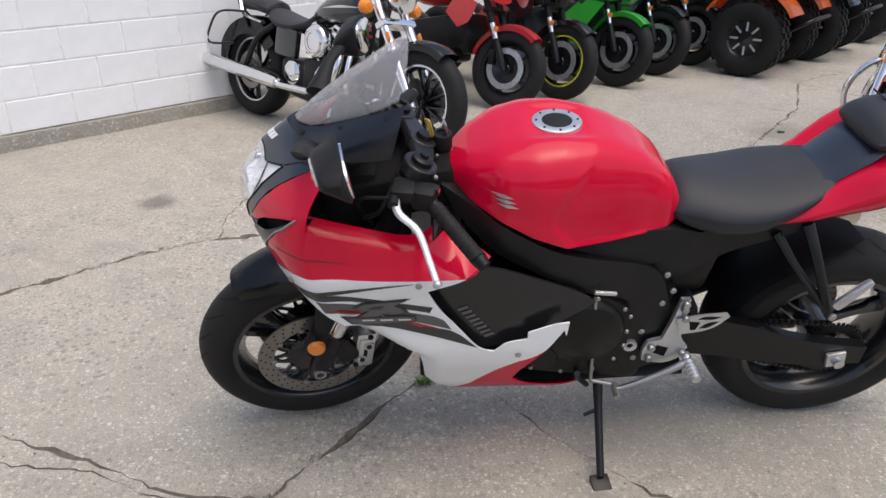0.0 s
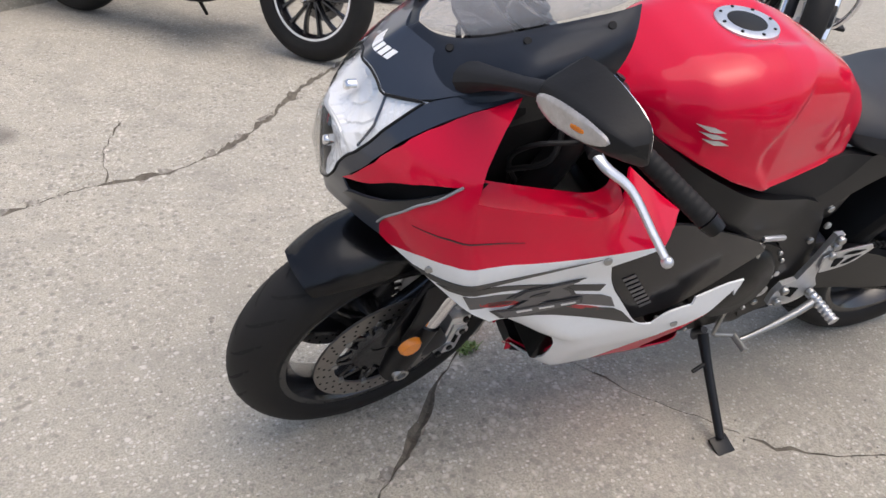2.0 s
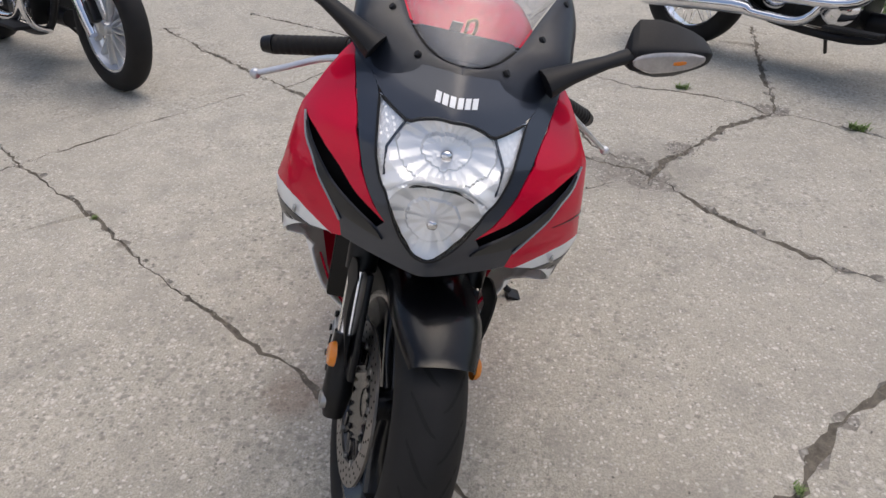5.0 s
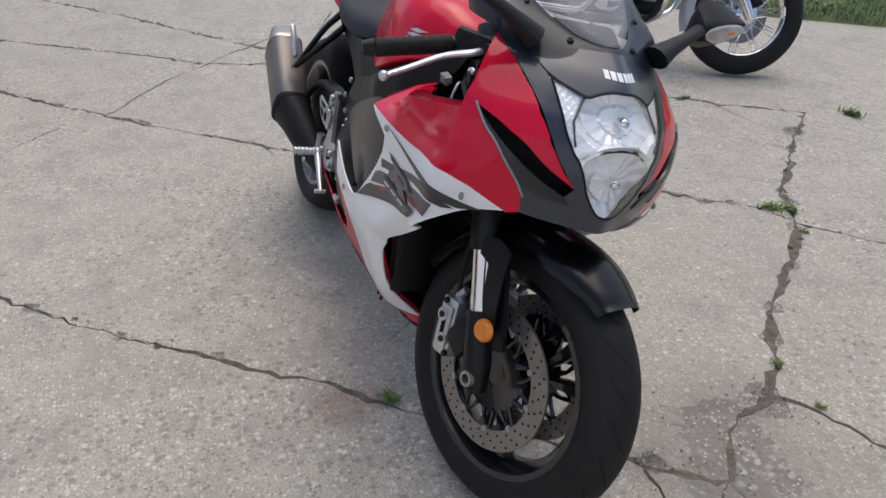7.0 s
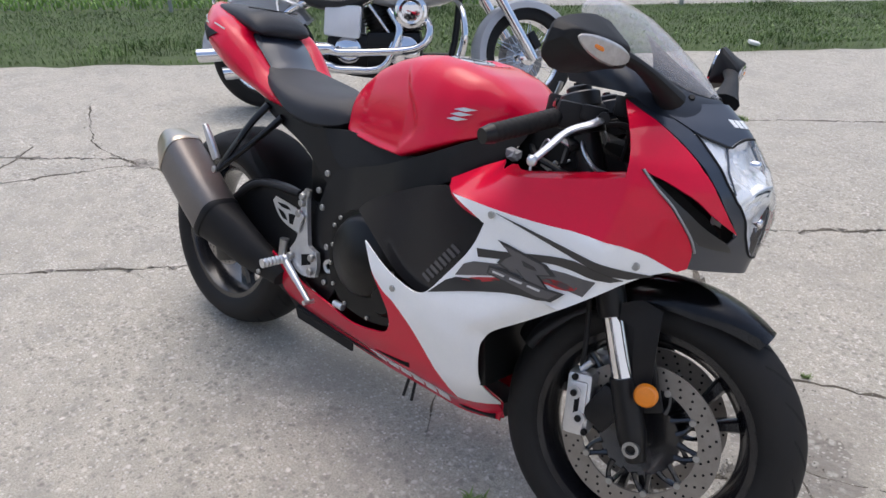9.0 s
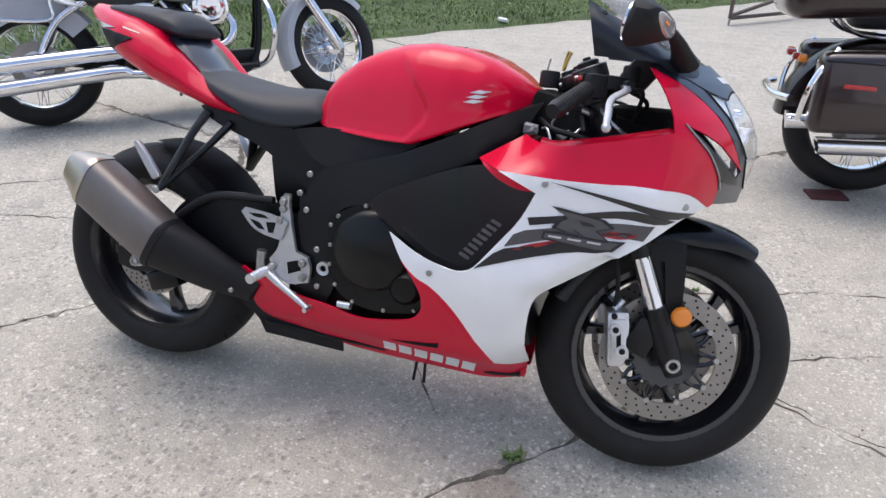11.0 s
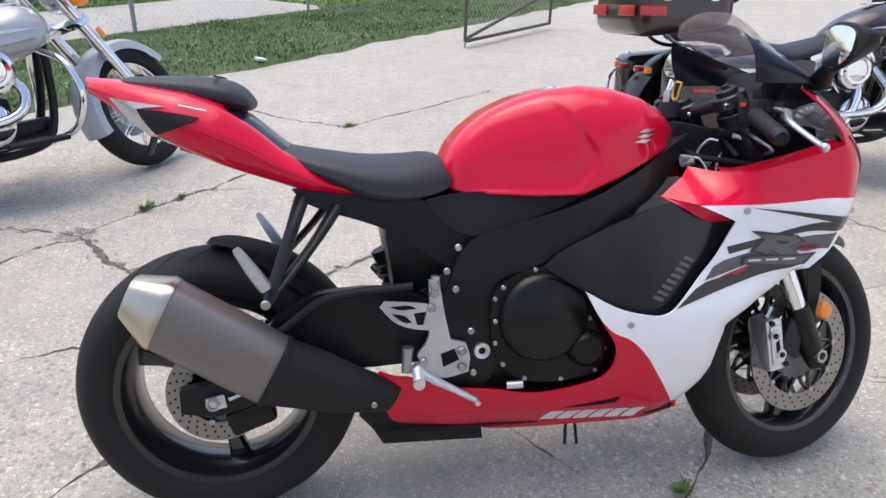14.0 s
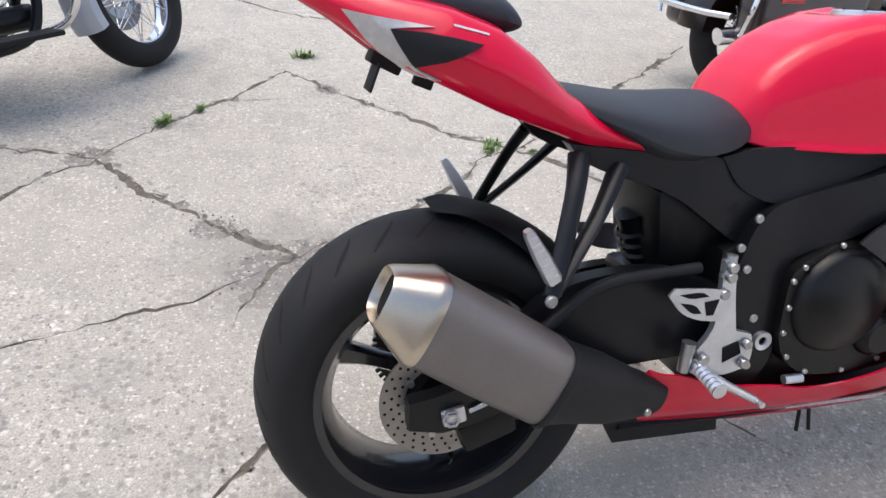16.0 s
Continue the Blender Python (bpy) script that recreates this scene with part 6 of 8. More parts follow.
for half, line in CRACKS:
    pts = []
    for (ax, ay), (bx, by) in zip(line, line[1:]):
        n = max(1, int(math.hypot(bx - ax, by - ay) / 0.030))
        for k in range(n):
            pts.append((ax + (bx - ax) * k / n, ay + (by - ay) * k / n))
    pts.append(line[-1])
    ox = [0.016 * noise.noise(Vector((x * 6, y * 6, 3.1))) + rng.uniform(-0.0065, 0.0065) for x, y in pts]
    oy = [0.016 * noise.noise(Vector((x * 6, y * 6, 9.7))) + rng.uniform(-0.0065, 0.0065) for x, y in pts]
    pts = [(x + a, y + b) for (x, y), a, b in zip(pts, ox, oy)]
    wid = [half / 1000 * max(0.22, 1.35 * (0.42 + 1.3 * noise.noise(Vector((x * 5, y * 5, 20.0))) + rng.uniform(-0.15, 0.5))) for x, y in pts]
    wid[0] *= 0.5
    wid[-1] *= 0.5
    fine_lines.append((pts, wid))
SPALLS = []
for (half, line), (pts, wid) in zip(CRACKS, fine_lines):
    if half >= 6:
        step = 3 if half >= 9 else 5
        for k in range(rng.randrange(3), len(pts) - 1, step):
            if rng.random() < 0.72:
                SPALLS.append((pts[k][0] + rng.gauss(0, 0.008), pts[k][1] + rng.gauss(0, 0.008), rng.uniform(0.010, 0.012 + half * 0.0016)))
seg_a = np.array([p for pts, w in fine_lines for p in pts[:-1]])
seg_b = np.array([p for pts, w in fine_lines for p in pts[1:]])
seg_w = np.array([(a + b) / 2 for pts, w in fine_lines for a, b in zip(w, w[1:])])
seg_d = seg_b - seg_a
seg_l = np.maximum(1e-9, (seg_d ** 2).sum(1))


def depth_at(x, y):
    """How deep a crack or patch is here, and whether it is patch."""
    p = np.array([x, y])
    t = np.clip(((p - seg_a) * seg_d).sum(1) / seg_l, 0, 1)
    d = np.hypot(*(seg_a + seg_d * t[:, None] - p).T)
    k = float(np.max(1 - d / seg_w))
    crack = 0.007 * min(1.0, max(0.0, k) * 1.6)
    pk = 0.0
    for cx, cy, r in PATCHES + SPALLS:
        if abs(x - cx) > 2 * r or abs(y - cy) > 2 * r:
            continue
        rr = r * (1 + 0.5 * noise.noise(Vector((x * 9, y * 9, 4))))
        pk = max(pk, 1 - math.hypot(x - cx, y - cy) / rr)
    patch = 0.0
    if pk > 0:
        patch = 0.012 * min(1, pk * 3) + 0.007 * noise.noise(Vector((x * 30, y * 30, 0)))
    return max(crack, patch), crack > 0.002, pk > 0.05


cdt_p, cdt_e = [], []
for pts, wid in fine_lines:
    rows = [[], [], []]
    for i, (x, y) in enumerate(pts):
        a, b = pts[max(i - 1, 0)], pts[min(i + 1, len(pts) - 1)]
        dx, dy = b[0] - a[0], b[1] - a[1]
        n = math.hypot(dx, dy) or 1
        for row, s in zip(rows, (1, 0, -1)):
            row.append(len(cdt_p))
            cdt_p.append(Vector((x - dy / n * s * wid[i], y + dx / n * s * wid[i])))
    for row in rows:
        cdt_e += list(zip(row, row[1:]))
for cx, cy, r in PATCHES:
    for k in range(140):
        a, q = rng.uniform(0, math.tau), r * 1.4 * math.sqrt(rng.random())
        cdt_p.append(Vector((cx + q * math.cos(a), cy + q * math.sin(a))))
for cx, cy, r in SPALLS:
    for k in range(14):
        a, q = rng.uniform(0, math.tau), r * 1.3 * math.sqrt(rng.random())
        cdt_p.append(Vector((cx + q * math.cos(a), cy + q * math.sin(a))))
x = -6.0
while x < 6.01:
    y = -8.0
    while y < 8.01:
        cdt_p.append(Vector((x + rng.uniform(-0.05, 0.05), y + rng.uniform(-0.05, 0.05))))
        y += 0.33
    x += 0.33
for q in ((-120, -120), (120, -120), (120, 120), (-120, 120), (-20, -20), (20, -20), (20, 20), (-20, 20), (0, -30), (0, 30), (30, 0), (-30, 0)):
    cdt_p.append(Vector(q))
vs, es, fs, *_ = delaunay_2d_cdt(cdt_p, cdt_e, [], 0, 1e-6)
gv, flags = [], []
for v in vs:
    if abs(v.x) > 6.5 or abs(v.y) > 8.5:
        gv.append((v.x, v.y, 0.0))
        continue
    d, c, p = depth_at(v.x, v.y)
    gv.append((v.x, v.y, -d + 0.0025 * noise.noise(Vector((v.x * 1.3, v.y * 1.3, 0))) * (0 if d else 1)))
me = bpy.data.meshes.new("ground")
me.from_pydata(gv, [], [tuple(f) for f in fs])
me.materials.append(CONC)
me.materials.append(CRACK)
me.materials.append(RUBBLE)
for p in me.polygons:
    cx, cy, cz = p.center
    if abs(cx) < 6.5 and abs(cy) < 8.5:
        d, c, q = depth_at(cx, cy)
        p.material_index = 1 if c else 2 if q else 0
        if p.normal.z < 0:
            p.flip()
ground = tagged(new("ground", me), "weathered cracked grey concrete lot", "ground", kind="structure")

# loose grit along the cracks
rng = random.Random(23)
gv, gf = [], []
spots = [(p, w) for pts, wid in fine_lines for p, w in zip(pts, wid)]
for i in range(2600):
    if i % 5 == 0:
        cx, cy, r = PATCHES[rng.randrange(len(PATCHES))]
        x, y = cx + rng.gauss(0, r * 0.6), cy + rng.gauss(0, r * 0.6)
    elif i % 5 < 4:
        (x, y), w = spots[rng.randrange(len(spots))]
        x, y = x + rng.gauss(0, 0.022), y + rng.gauss(0, 0.022)
    else:
        x, y = rng.uniform(-3, 3.5), rng.uniform(-4, 4)
    q = Euler((rng.uniform(0, 6), rng.uniform(0, 6), rng.uniform(0, 6))).to_matrix()
    a = rng.uniform(0.0015, 0.0045)
    n = len(gv)
    for c in ((1, 0, 0), (0, 1.2, 0), (-1.1, 0, 0), (0, -0.9, 0), (0, 0, 0.8), (0, 0, -0.8)):
        v = q @ Vector(c) * a
        gv.append((x + v.x, y + v.y, a * 0.4 + v.z))
    gf += [(n, n + 1, n + 4), (n + 1, n + 2, n + 4), (n + 2, n + 3, n + 4), (n + 3, n, n + 4), (n + 1, n, n + 5), (n + 2, n + 1, n + 5), (n + 3, n + 2, n + 5), (n, n + 3, n + 5)]
me = bpy.data.meshes.new("grit")
me.from_pydata(gv, [], gf)
me.materials.append(RUBBLE)
tagged(new("grit", me), "loose concrete grit along the cracks", "grit", kind="stuff")

# ---------------------------------------------------------------- plants
LEAF = mat("weed_leaf", (0.15, 0.225, 0.065), 0.6, var=0.4, scale=30, bump=0.05)
GRASS = mat("grass_blade", (0.092, 0.150, 0.036), 0.65, var=0.5, scale=2.5, bump=0.02)
LAWN = mat("lawn_soil_green", (0.070, 0.100, 0.036), 0.9, var=0.35, scale=3.0, bump=0.4)
HEDGE = mat("hedge_leaf", (0.035, 0.070, 0.022), 0.6, var=0.5, scale=6, bump=0.05)
BARK = mat("bark", (0.09, 0.07, 0.05), 0.9, var=0.3)


def blades(n, place, size, lean=0.5, width=0.07, seed=1, bend=True):
    """Many narrow leaves: place(rng) gives the foot of each, size(rng, x, y) its length."""
    r = random.Random(seed)
    v, f = [], []
    for _ in range(n):
        x, y, z = place(r)
        h = size(r, x, y)
        a = r.uniform(0, math.tau)
        dx, dy = math.cos(a), math.sin(a)
        out = h * r.uniform(0.1, lean)
        w = h * width * r.uniform(0.7, 1.3)
        i = len(v)
        mx, my, mz = x + dx * out * 0.35, y + dy * out * 0.35, z + h * 0.6
        tx, ty, tz = x + dx * out, y + dy * out, z + h * r.uniform(0.75, 1.0)
        v += [(x - dy * w, y + dx * w, z), (x + dy * w, y - dx * w, z), (mx + dy * w * 0.9, my - dx * w * 0.9, mz), (mx - dy * w * 0.9, my + dx * w * 0.9, mz), (tx, ty, tz)]
        f += [(i, i + 1, i + 2, i + 3), (i + 3, i + 2, i + 4)]
    me = bpy.data.meshes.new("leaves")
    me.from_pydata(v, [], f)
    return me


tufts = []
for k in range(3):
    me = blades(90, lambda r: (r.gauss(0, 0.030), r.gauss(0, 0.022), -0.005), lambda r, x, y: r.uniform(0.025, 0.075), 1.3, 0.09, 30 + k)
    me.materials.append(LEAF)
    tufts.append(me)
for i, (x, y, s, a) in enumerate(((1.09, -0.075, 0.9, 30), (0.62, 1.62, 1.2, 50), (-0.03, 2.74, 1.6, 10), (-0.63, 1.94, 1.3, 60), (-0.50, 2.08, 0.8, 55), (0.65, 1.68, 1.0, 0), (-1.16, 1.30, 1.1, 80), (0.34, 3.34, 1.3, 40), (0.18, -1.14, 0.45, 0), (-0.83, -4.53, 1.6, 45), (-0.70, -4.62, 1.0, 0), (1.33, 0.97, 0.5, 0), (1.50, 0.95, 0.45, 20), (0.80, 1.60, 0.55, 0), (-1.34, -2.87, 0.8, 10))):
    ob = new("weed_tuft", tufts[i % 3])
    ob.matrix_basis = pose(x, y, 0, 0, 0, a) @ Matrix.Diagonal((s * 0.52, s * 0.42, s * 0.36, 1))
    tagged(ob, "small green weed growing from a concrete crack", "weed", "weeds in the cracks")

# verge, fence, sidewalk and lawn beyond the lot
VDIR = Vector((0.643, 0.766, 0))
VOUT = Vector((-0.766, 0.643, 0))
V0 = Vector((-4.40, 0.62, 0))


def verge(s, o, z=0.0):
    """s metres along the lot's edge, o metres out from it."""
    return V0 + VDIR * s + VOUT * o + Vector((0, 0, z))


def strip(name, s0, s1, o0, o1, z, material, label, cat, wob=0.0, n=80):
    bm = B()
    rows = []
    for k in range(n + 1):
        s = s0 + (s1 - s0) * k / n
        j = wob * noise.noise(Vector((s * 1.7, 0, 5))) + wob * 0.5 * noise.noise(Vector((s * 6, 2, 5)))
        rows.append([verge(s, o0 + j, -0.005), verge(s, o0 + j + 0.15, z), verge(s, o1, z), verge(s, o1 + 0.01, -0.02)])
    loft(bm, rows, closed=False)
    ob = part(name, bm, material, None)
    return tagged(ob, label, cat, kind="structure")


strip("verge_soil", -22, 26, 0.0, 2.45, 0.030, LAWN, "weedy soil verge along the lot", "verge", 0.16, 200)
strip("sidewalk", 4.3, 9.9, 2.45, 4.5, 0.060, WALK, "pale concrete sidewalk behind the fence", "sidewalk", 0.0)
strip("lawn", -30, 40, 4.5, 34, 0.045, LAWN, "green lawn beyond the sidewalk", "lawn", 0.0)
strip("lawn_side", 9.9, 40, 2.45, 4.5, 0.040, LAWN, "green lawn beside the sidewalk", "lawn", 0.0)
strip("lawn_near", -30, 4.3, 2.45, 4.5, 0.040, LAWN, "green lawn behind the fence", "lawn", 0.0)


def on_verge(r):
    s = r.uniform(-5, 15)
    o = 2.45 * r.random() ** 0.9
    o += 0.16 * noise.noise(Vector((s * 1.7, 0, 5))) - 0.03
    p = verge(s, o, 0.012 if o < 0.15 else 0.026)
    return p.x, p.y, p.z


def verge_len(r, x, y):
    return r.uniform(0.022, 0.058) * (0.75 + 0.9 * max(0, noise.noise(Vector((x * 1.1, y * 1.1, 8)))))


me = blades(95000, on_verge, verge_len, 1.3, 0.06, 5)
me.materials.append(GRASS)
tagged(new("verge_grass", me), "rough uncut grass and weeds on the verge", "grass", kind="stuff")


def on_lawn(r):
    s, o = r.uniform(-6, 22), 4.5 + 9 * r.random() ** 1.6
    if not 4.3 < s < 9.9 and r.random() < 0.4:
        o = r.uniform(2.5, 4.5)
    p = verge(s, o, 0.04)
    return p.x, p.y, p.z


me = blades(42000, on_lawn, lambda r, x, y: r.uniform(0.05, 0.10), 0.8, 0.12, 6)
me.materials.append(mat("lawn_blade", (0.21, 0.35, 0.07), 0.6, var=0.35, scale=2))
tagged(new("lawn_grass", me), "mown lawn grass", "grass", kind="stuff")
# broad-leaved weeds in the verge
me = blades(2600, lambda r: (lambda s, o: tuple(verge(s, o, 0.02)))(r.uniform(1.5, 12), 0.15 + 1.6 * r.random() ** 1.5), lambda r, x, y: r.uniform(0.025, 0.06), 1.4, 0.20, 9)
me.materials.append(LEAF)
tagged(new("broadleaf_weeds", me), "broad-leaved weeds among the verge grass", "weeds", kind="stuff")

# hedge behind the fence
def hedge_thing(s, o, length, depth, height, seed):
    base = verge(s, o, 0.03)
    h = thing("hedge", Matrix.Translation(base), "dark green clipped hedge behind the sidewalk", "hedge")
    r = random.Random(seed)
    v, f = [], []
    for _ in range(9000):
        a, b, c = r.uniform(-1, 1), r.uniform(-1, 1), r.random()
        k = r.random()
        if k < 0.4:
            b = -1 + 0.12 * r.random()
        elif k < 0.6:
            c = 1 - 0.1 * r.random()
        elif k < 0.75:
            a = math.copysign(1 - 0.08 * r.random(), a)
        bul = 1 + 0.12 * noise.noise(Vector((a * length, b * 2, c * 3)))
        p = VDIR * a * length / 2 * bul + VOUT * b * depth / 2 * bul + Vector((0, 0, (0.03 + c * 0.97) * height * bul))
        q = Euler((r.uniform(0, 6), r.uniform(0, 6), r.uniform(0, 6))).to_matrix()
        w = r.uniform(0.02, 0.04)
        i = len(v)
        for t in ((-w * 0.5, 0, 0), (0, w, 0), (w * 0.5, 0, 0), (0, -w, 0)):
            v.append(tuple(p + q @ Vector(t)))
        f.append((i, i + 1, i + 2, i + 3))
    me = bpy.data.meshes.new("crown")
    me.from_pydata(v, [], f)
    me.materials.append(HEDGE)
    cr = new("crown", me)
    cr.parent = h
    b = B()
    for k in range(10):
        p = VDIR * r.uniform(-0.45, 0.45) * length
        tube(b, [p, p + Vector((r.uniform(-0.1, 0.1), r.uniform(-0.1, 0.1), height * 0.8))], [0.025, 0.01], 6)
    parts("stem", b, BARK, h)
    return h


hedge_thing(6.1, 5.25, 5.0, 1.0, 0.9, 3)

# chain-link fence
GALV = mat("galvanised_steel", (0.42, 0.42, 0.41), 0.5, metal=0.6, var=0.2, bump=0.05)
fence = thing("chain_link_fence", Matrix(), "grey galvanised chain-link fence along the verge", "fence")


def mesh_panel(a, b, h, name, parent, pitch=0.058, r=0.0016, z0=0.05):
    """Crossing wires between two foot points."""
    a, b = Vector(a), Vector(b)
    d = b - a
    L = d.length
    d.normalize()
    v, f = [], []
    side_v = Vector((-d.y, d.x, 0))
    for sl in (1, -1):
        s = -h
        while s < L + h:
            s0, s1 = s, s + h * sl
            t0, t1 = 0.0, 1.0
            lo, hi = min(s0, s1), max(s0, s1)
            if hi > 0 and lo < L:
                def at(t):
                    return s0 + (s1 - s0) * t
                ta = 0.0 if 0 <= s0 <= L else ((0 if s0 < 0 else L) - s0) / (s1 - s0)
                tb = 1.0 if 0 <= s1 <= L else ((0 if s1 < 0 else L) - s0) / (s1 - s0)
                if 0 <= ta < tb <= 1:
                    p = a + d * at(ta) + Vector((0, 0, z0 + h * ta))
                    q = a + d * at(tb) + Vector((0, 0, z0 + h * tb))
                    i = len(v)
                    for e in (p, q):
                        v += [tuple(e + side_v * r), tuple(e - side_v * r * 0.5 + d * r), tuple(e - side_v * r * 0.5 - d * r)]
                    f += [(i, i + 1, i + 4, i + 3), (i + 1, i + 2, i + 5, i + 4), (i + 2, i, i + 3, i + 5)]
            s += pitch * 1.414
    me = bpy.data.meshes.new(name)
    me.from_pydata(v, [], f)
    me.materials.append(GALV)
    ob = new(name, me)
    ob.parent = parent
    return tagged(ob, kind="stuff")


FO = 2.38
for s in (-2.0, 0.9, 3.8, 6.65, 9.5, 12.4):
    p = verge(s, FO)
    part("fence_post", rod(B(), p, p + Vector((0, 0, 1.28)), 0.026 if s == 6.65 else 0.022), GALV, fence)
part("top_rail", rod(B(), verge(-6, FO, 1.25), verge(9.9, FO, 1.25), 0.018), GALV, fence)
mesh_panel(verge(-5, FO), verge(9.9, FO), 1.18, "wire_mesh", fence)
GATE = mat("brown_gate_steel", (0.115, 0.095, 0.08), 0.6, metal=0.3, var=0.3, bump=0.05)
gate = thing("fence_gate", Matrix(), "open chain-link gate with a dark brown steel frame", "gate")
ga, gb = Vector((1.66, 6.50, 0.07)), Vector((3.05, 8.05, 0.07))
UPZ = Vector((0, 0, 1.15))
for p, q in ((ga, ga + UPZ), (gb, gb + UPZ), (ga, gb), (ga + UPZ, gb + UPZ), (ga + UPZ * 0.02 + Vector((0, 0, 0.0)), gb + UPZ * 0.35)):
    part("gate_bar", rod(B(), p, q, 0.019), GATE, gate)
mesh_panel(ga, gb, 1.12, "wire_mesh", gate, z0=0.0)
part("gate_foot", rod(B(), (ga.x, ga.y, 0.0), ga, 0.012), GALV, gate)

# ---------------------------------------------------------------- painted block wall
BLOCK = mat("white_painted_block", (0.86, 0.87, 0.88), 0.6, var=0.05, scale=6, fine=120, bump=0.12)
JOINT = mat("painted_mortar", (0.85, 0.855, 0.86), 0.8, var=0.2, scale=12)
PLINTH = concrete("plinth_concrete", (0.33, 0.31, 0.26), (0.40, 0.375, 0.32), (0.25, 0.235, 0.20), 0.4)
W0 = Vector((3.726, -2.502, 0))
WD = (Vector((2.601, -3.560, 0)) - W0).normalized()
WN = Vector((WD.y, -WD.x, 0))
if WN.dot(Vector((1, 1, 0)) - W0) < 0:
    WN = -WN


def wall_m(s, o, z):
    return Matrix.Translation(W0 + WD * s + WN * o + Vector((0, 0, z))) @ Matrix.Rotation(math.atan2(WD.y, WD.x), 4, "Z")


wall1 = part("wall_south", box(B(), (0, 0, 0), (9.2, 0.19, 3.0)), JOINT, None)
wall1.matrix_basis = wall_m(-2.0, -0.115, 1.6)
tagged(wall1, "white painted concrete block wall", "wall", kind="structure")
pl = part("plinth", box(B(), (0, 0, 0), (9.2, 0.26, 0.30), bev=0.008), PLINTH, None)
pl.matrix_basis = wall_m(-2.0, -0.105, -0.055)
tagged(pl, "bare grey concrete plinth under the block wall", "plinth", kind="structure")
wall2 = part("wall_back", box(B(), (0, 0, 0), (16.0, 0.20, 3.2)), BLOCK, None)
wall2.matrix_basis = wall_m(10.6, -0.85, 1.6)
tagged(wall2, "white painted wall behind the parked row", "wall", kind="structure")
b = bmesh.new()
bmesh.ops.create_cube(b, size=1.0)
bmesh.ops.scale(b, vec=(0.386, 0.03, 0.195), verts=b.verts)
bmesh.ops.bevel(b, geom=[e for e in b.edges], offset=0.004, segments=1, affect="EDGES")
block_me = bpy.data.meshes.new("block")
b.to_mesh(block_me)
b.free()
block_me.materials.append(BLOCK)
inv = wall1.matrix_basis.inverted()
for row in range(9):
    for k in range(-14, 7):
        s = 0.30 + k * 0.3945 + (0.0 if row % 2 == 0 else 0.197)
        if s > 2.45 or s < -5.5:
            continue
        ob = new("block", block_me)
        ob.parent = wall1
        jit = random.Random(row * 100 + k)
        ob.matrix_basis = inv @ wall_m(s, -0.0305 + jit.uniform(-0.0015, 0.001), 0.098 + 0.1015 + row * 0.203 - 0.002) @ pose(0, 0, 0, 0, 0, jit.uniform(-0.15, 0.15))

# ---------------------------------------------------------------- parked machines
def paint(name, col, rough=0.3, metal=0.0):
    return mat(name, col, rough, metal=metal, coat=0.8, var=0.06, scale=5, bump=0.006)


SILVER = paint("silver_paint", (0.42, 0.425, 0.44), 0.25, 0.3)
PEARL = paint("white_pearl_paint", (0.72, 0.74, 0.78))
BLACKP = paint("black_metallic_paint", (0.010, 0.010, 0.012), 0.2)
MAROON = paint("dark_maroon_paint", (0.014, 0.004, 0.005), 0.28)
GREEN = paint("green_paint", (0.03, 0.42, 0.035), 0.3)
ORANGEP = paint("orange_paint", (0.75, 0.16, 0.02), 0.35)
REDP = paint("bright_red_paint", (0.58, 0.015, 0.02), 0.3)
REDLENS = mat("red_tail_lens", (0.45, 0.012, 0.015), 0.2, coat=0.6)
YELLOW = mat("yellow_rim_tape", (0.70, 0.68, 0.03), 0.45)
GOLD = mat("gold_fork", (0.55, 0.36, 0.10), 0.3, metal=0.9)
BAND = mat("bright_rim_edge", (0.75, 0.75, 0.76), 0.25, metal=0.7)


def place(x, y, tox, toy, lean=9.0):
    """A machine with its rear wheel at x, y, its front towards tox, toy, leaning to its left."""
    a = math.degrees(math.atan2(toy - y, tox - x))
    return pose(x, y, 0.001, 0, 0, a) @ pose(0, 0, 0, -lean)


def tyre_of(R, w):
    return [(R - 0.105, w * 0.62), (R - 0.095, w * 0.88), (R - 0.07, w), (R - 0.04, w * 0.95), (R - 0.018, w * 0.75), (R - 0.006, w * 0.42), (R, 0.0)]


def arc_guard(parent, name, axle, r, hw, a0, a1, material, label="", drop=0.06, steer=None):
    b = lathe(B(), [(r - drop, hw), (r - 0.02, hw * 0.96), (r - 0.004, hw * 0.6), (r, 0.0), (r - 0.004, -hw * 0.6), (r - 0.02, -hw * 0.96), (r - drop, -hw)], 24, Matrix.Translation(axle), arc=(a0, a1))
    bmesh.ops.solidify(b, geom=b.faces[:], thickness=0.003)
    if steer:
        b.transform(steer)
    return part(name, b, material, parent, label)


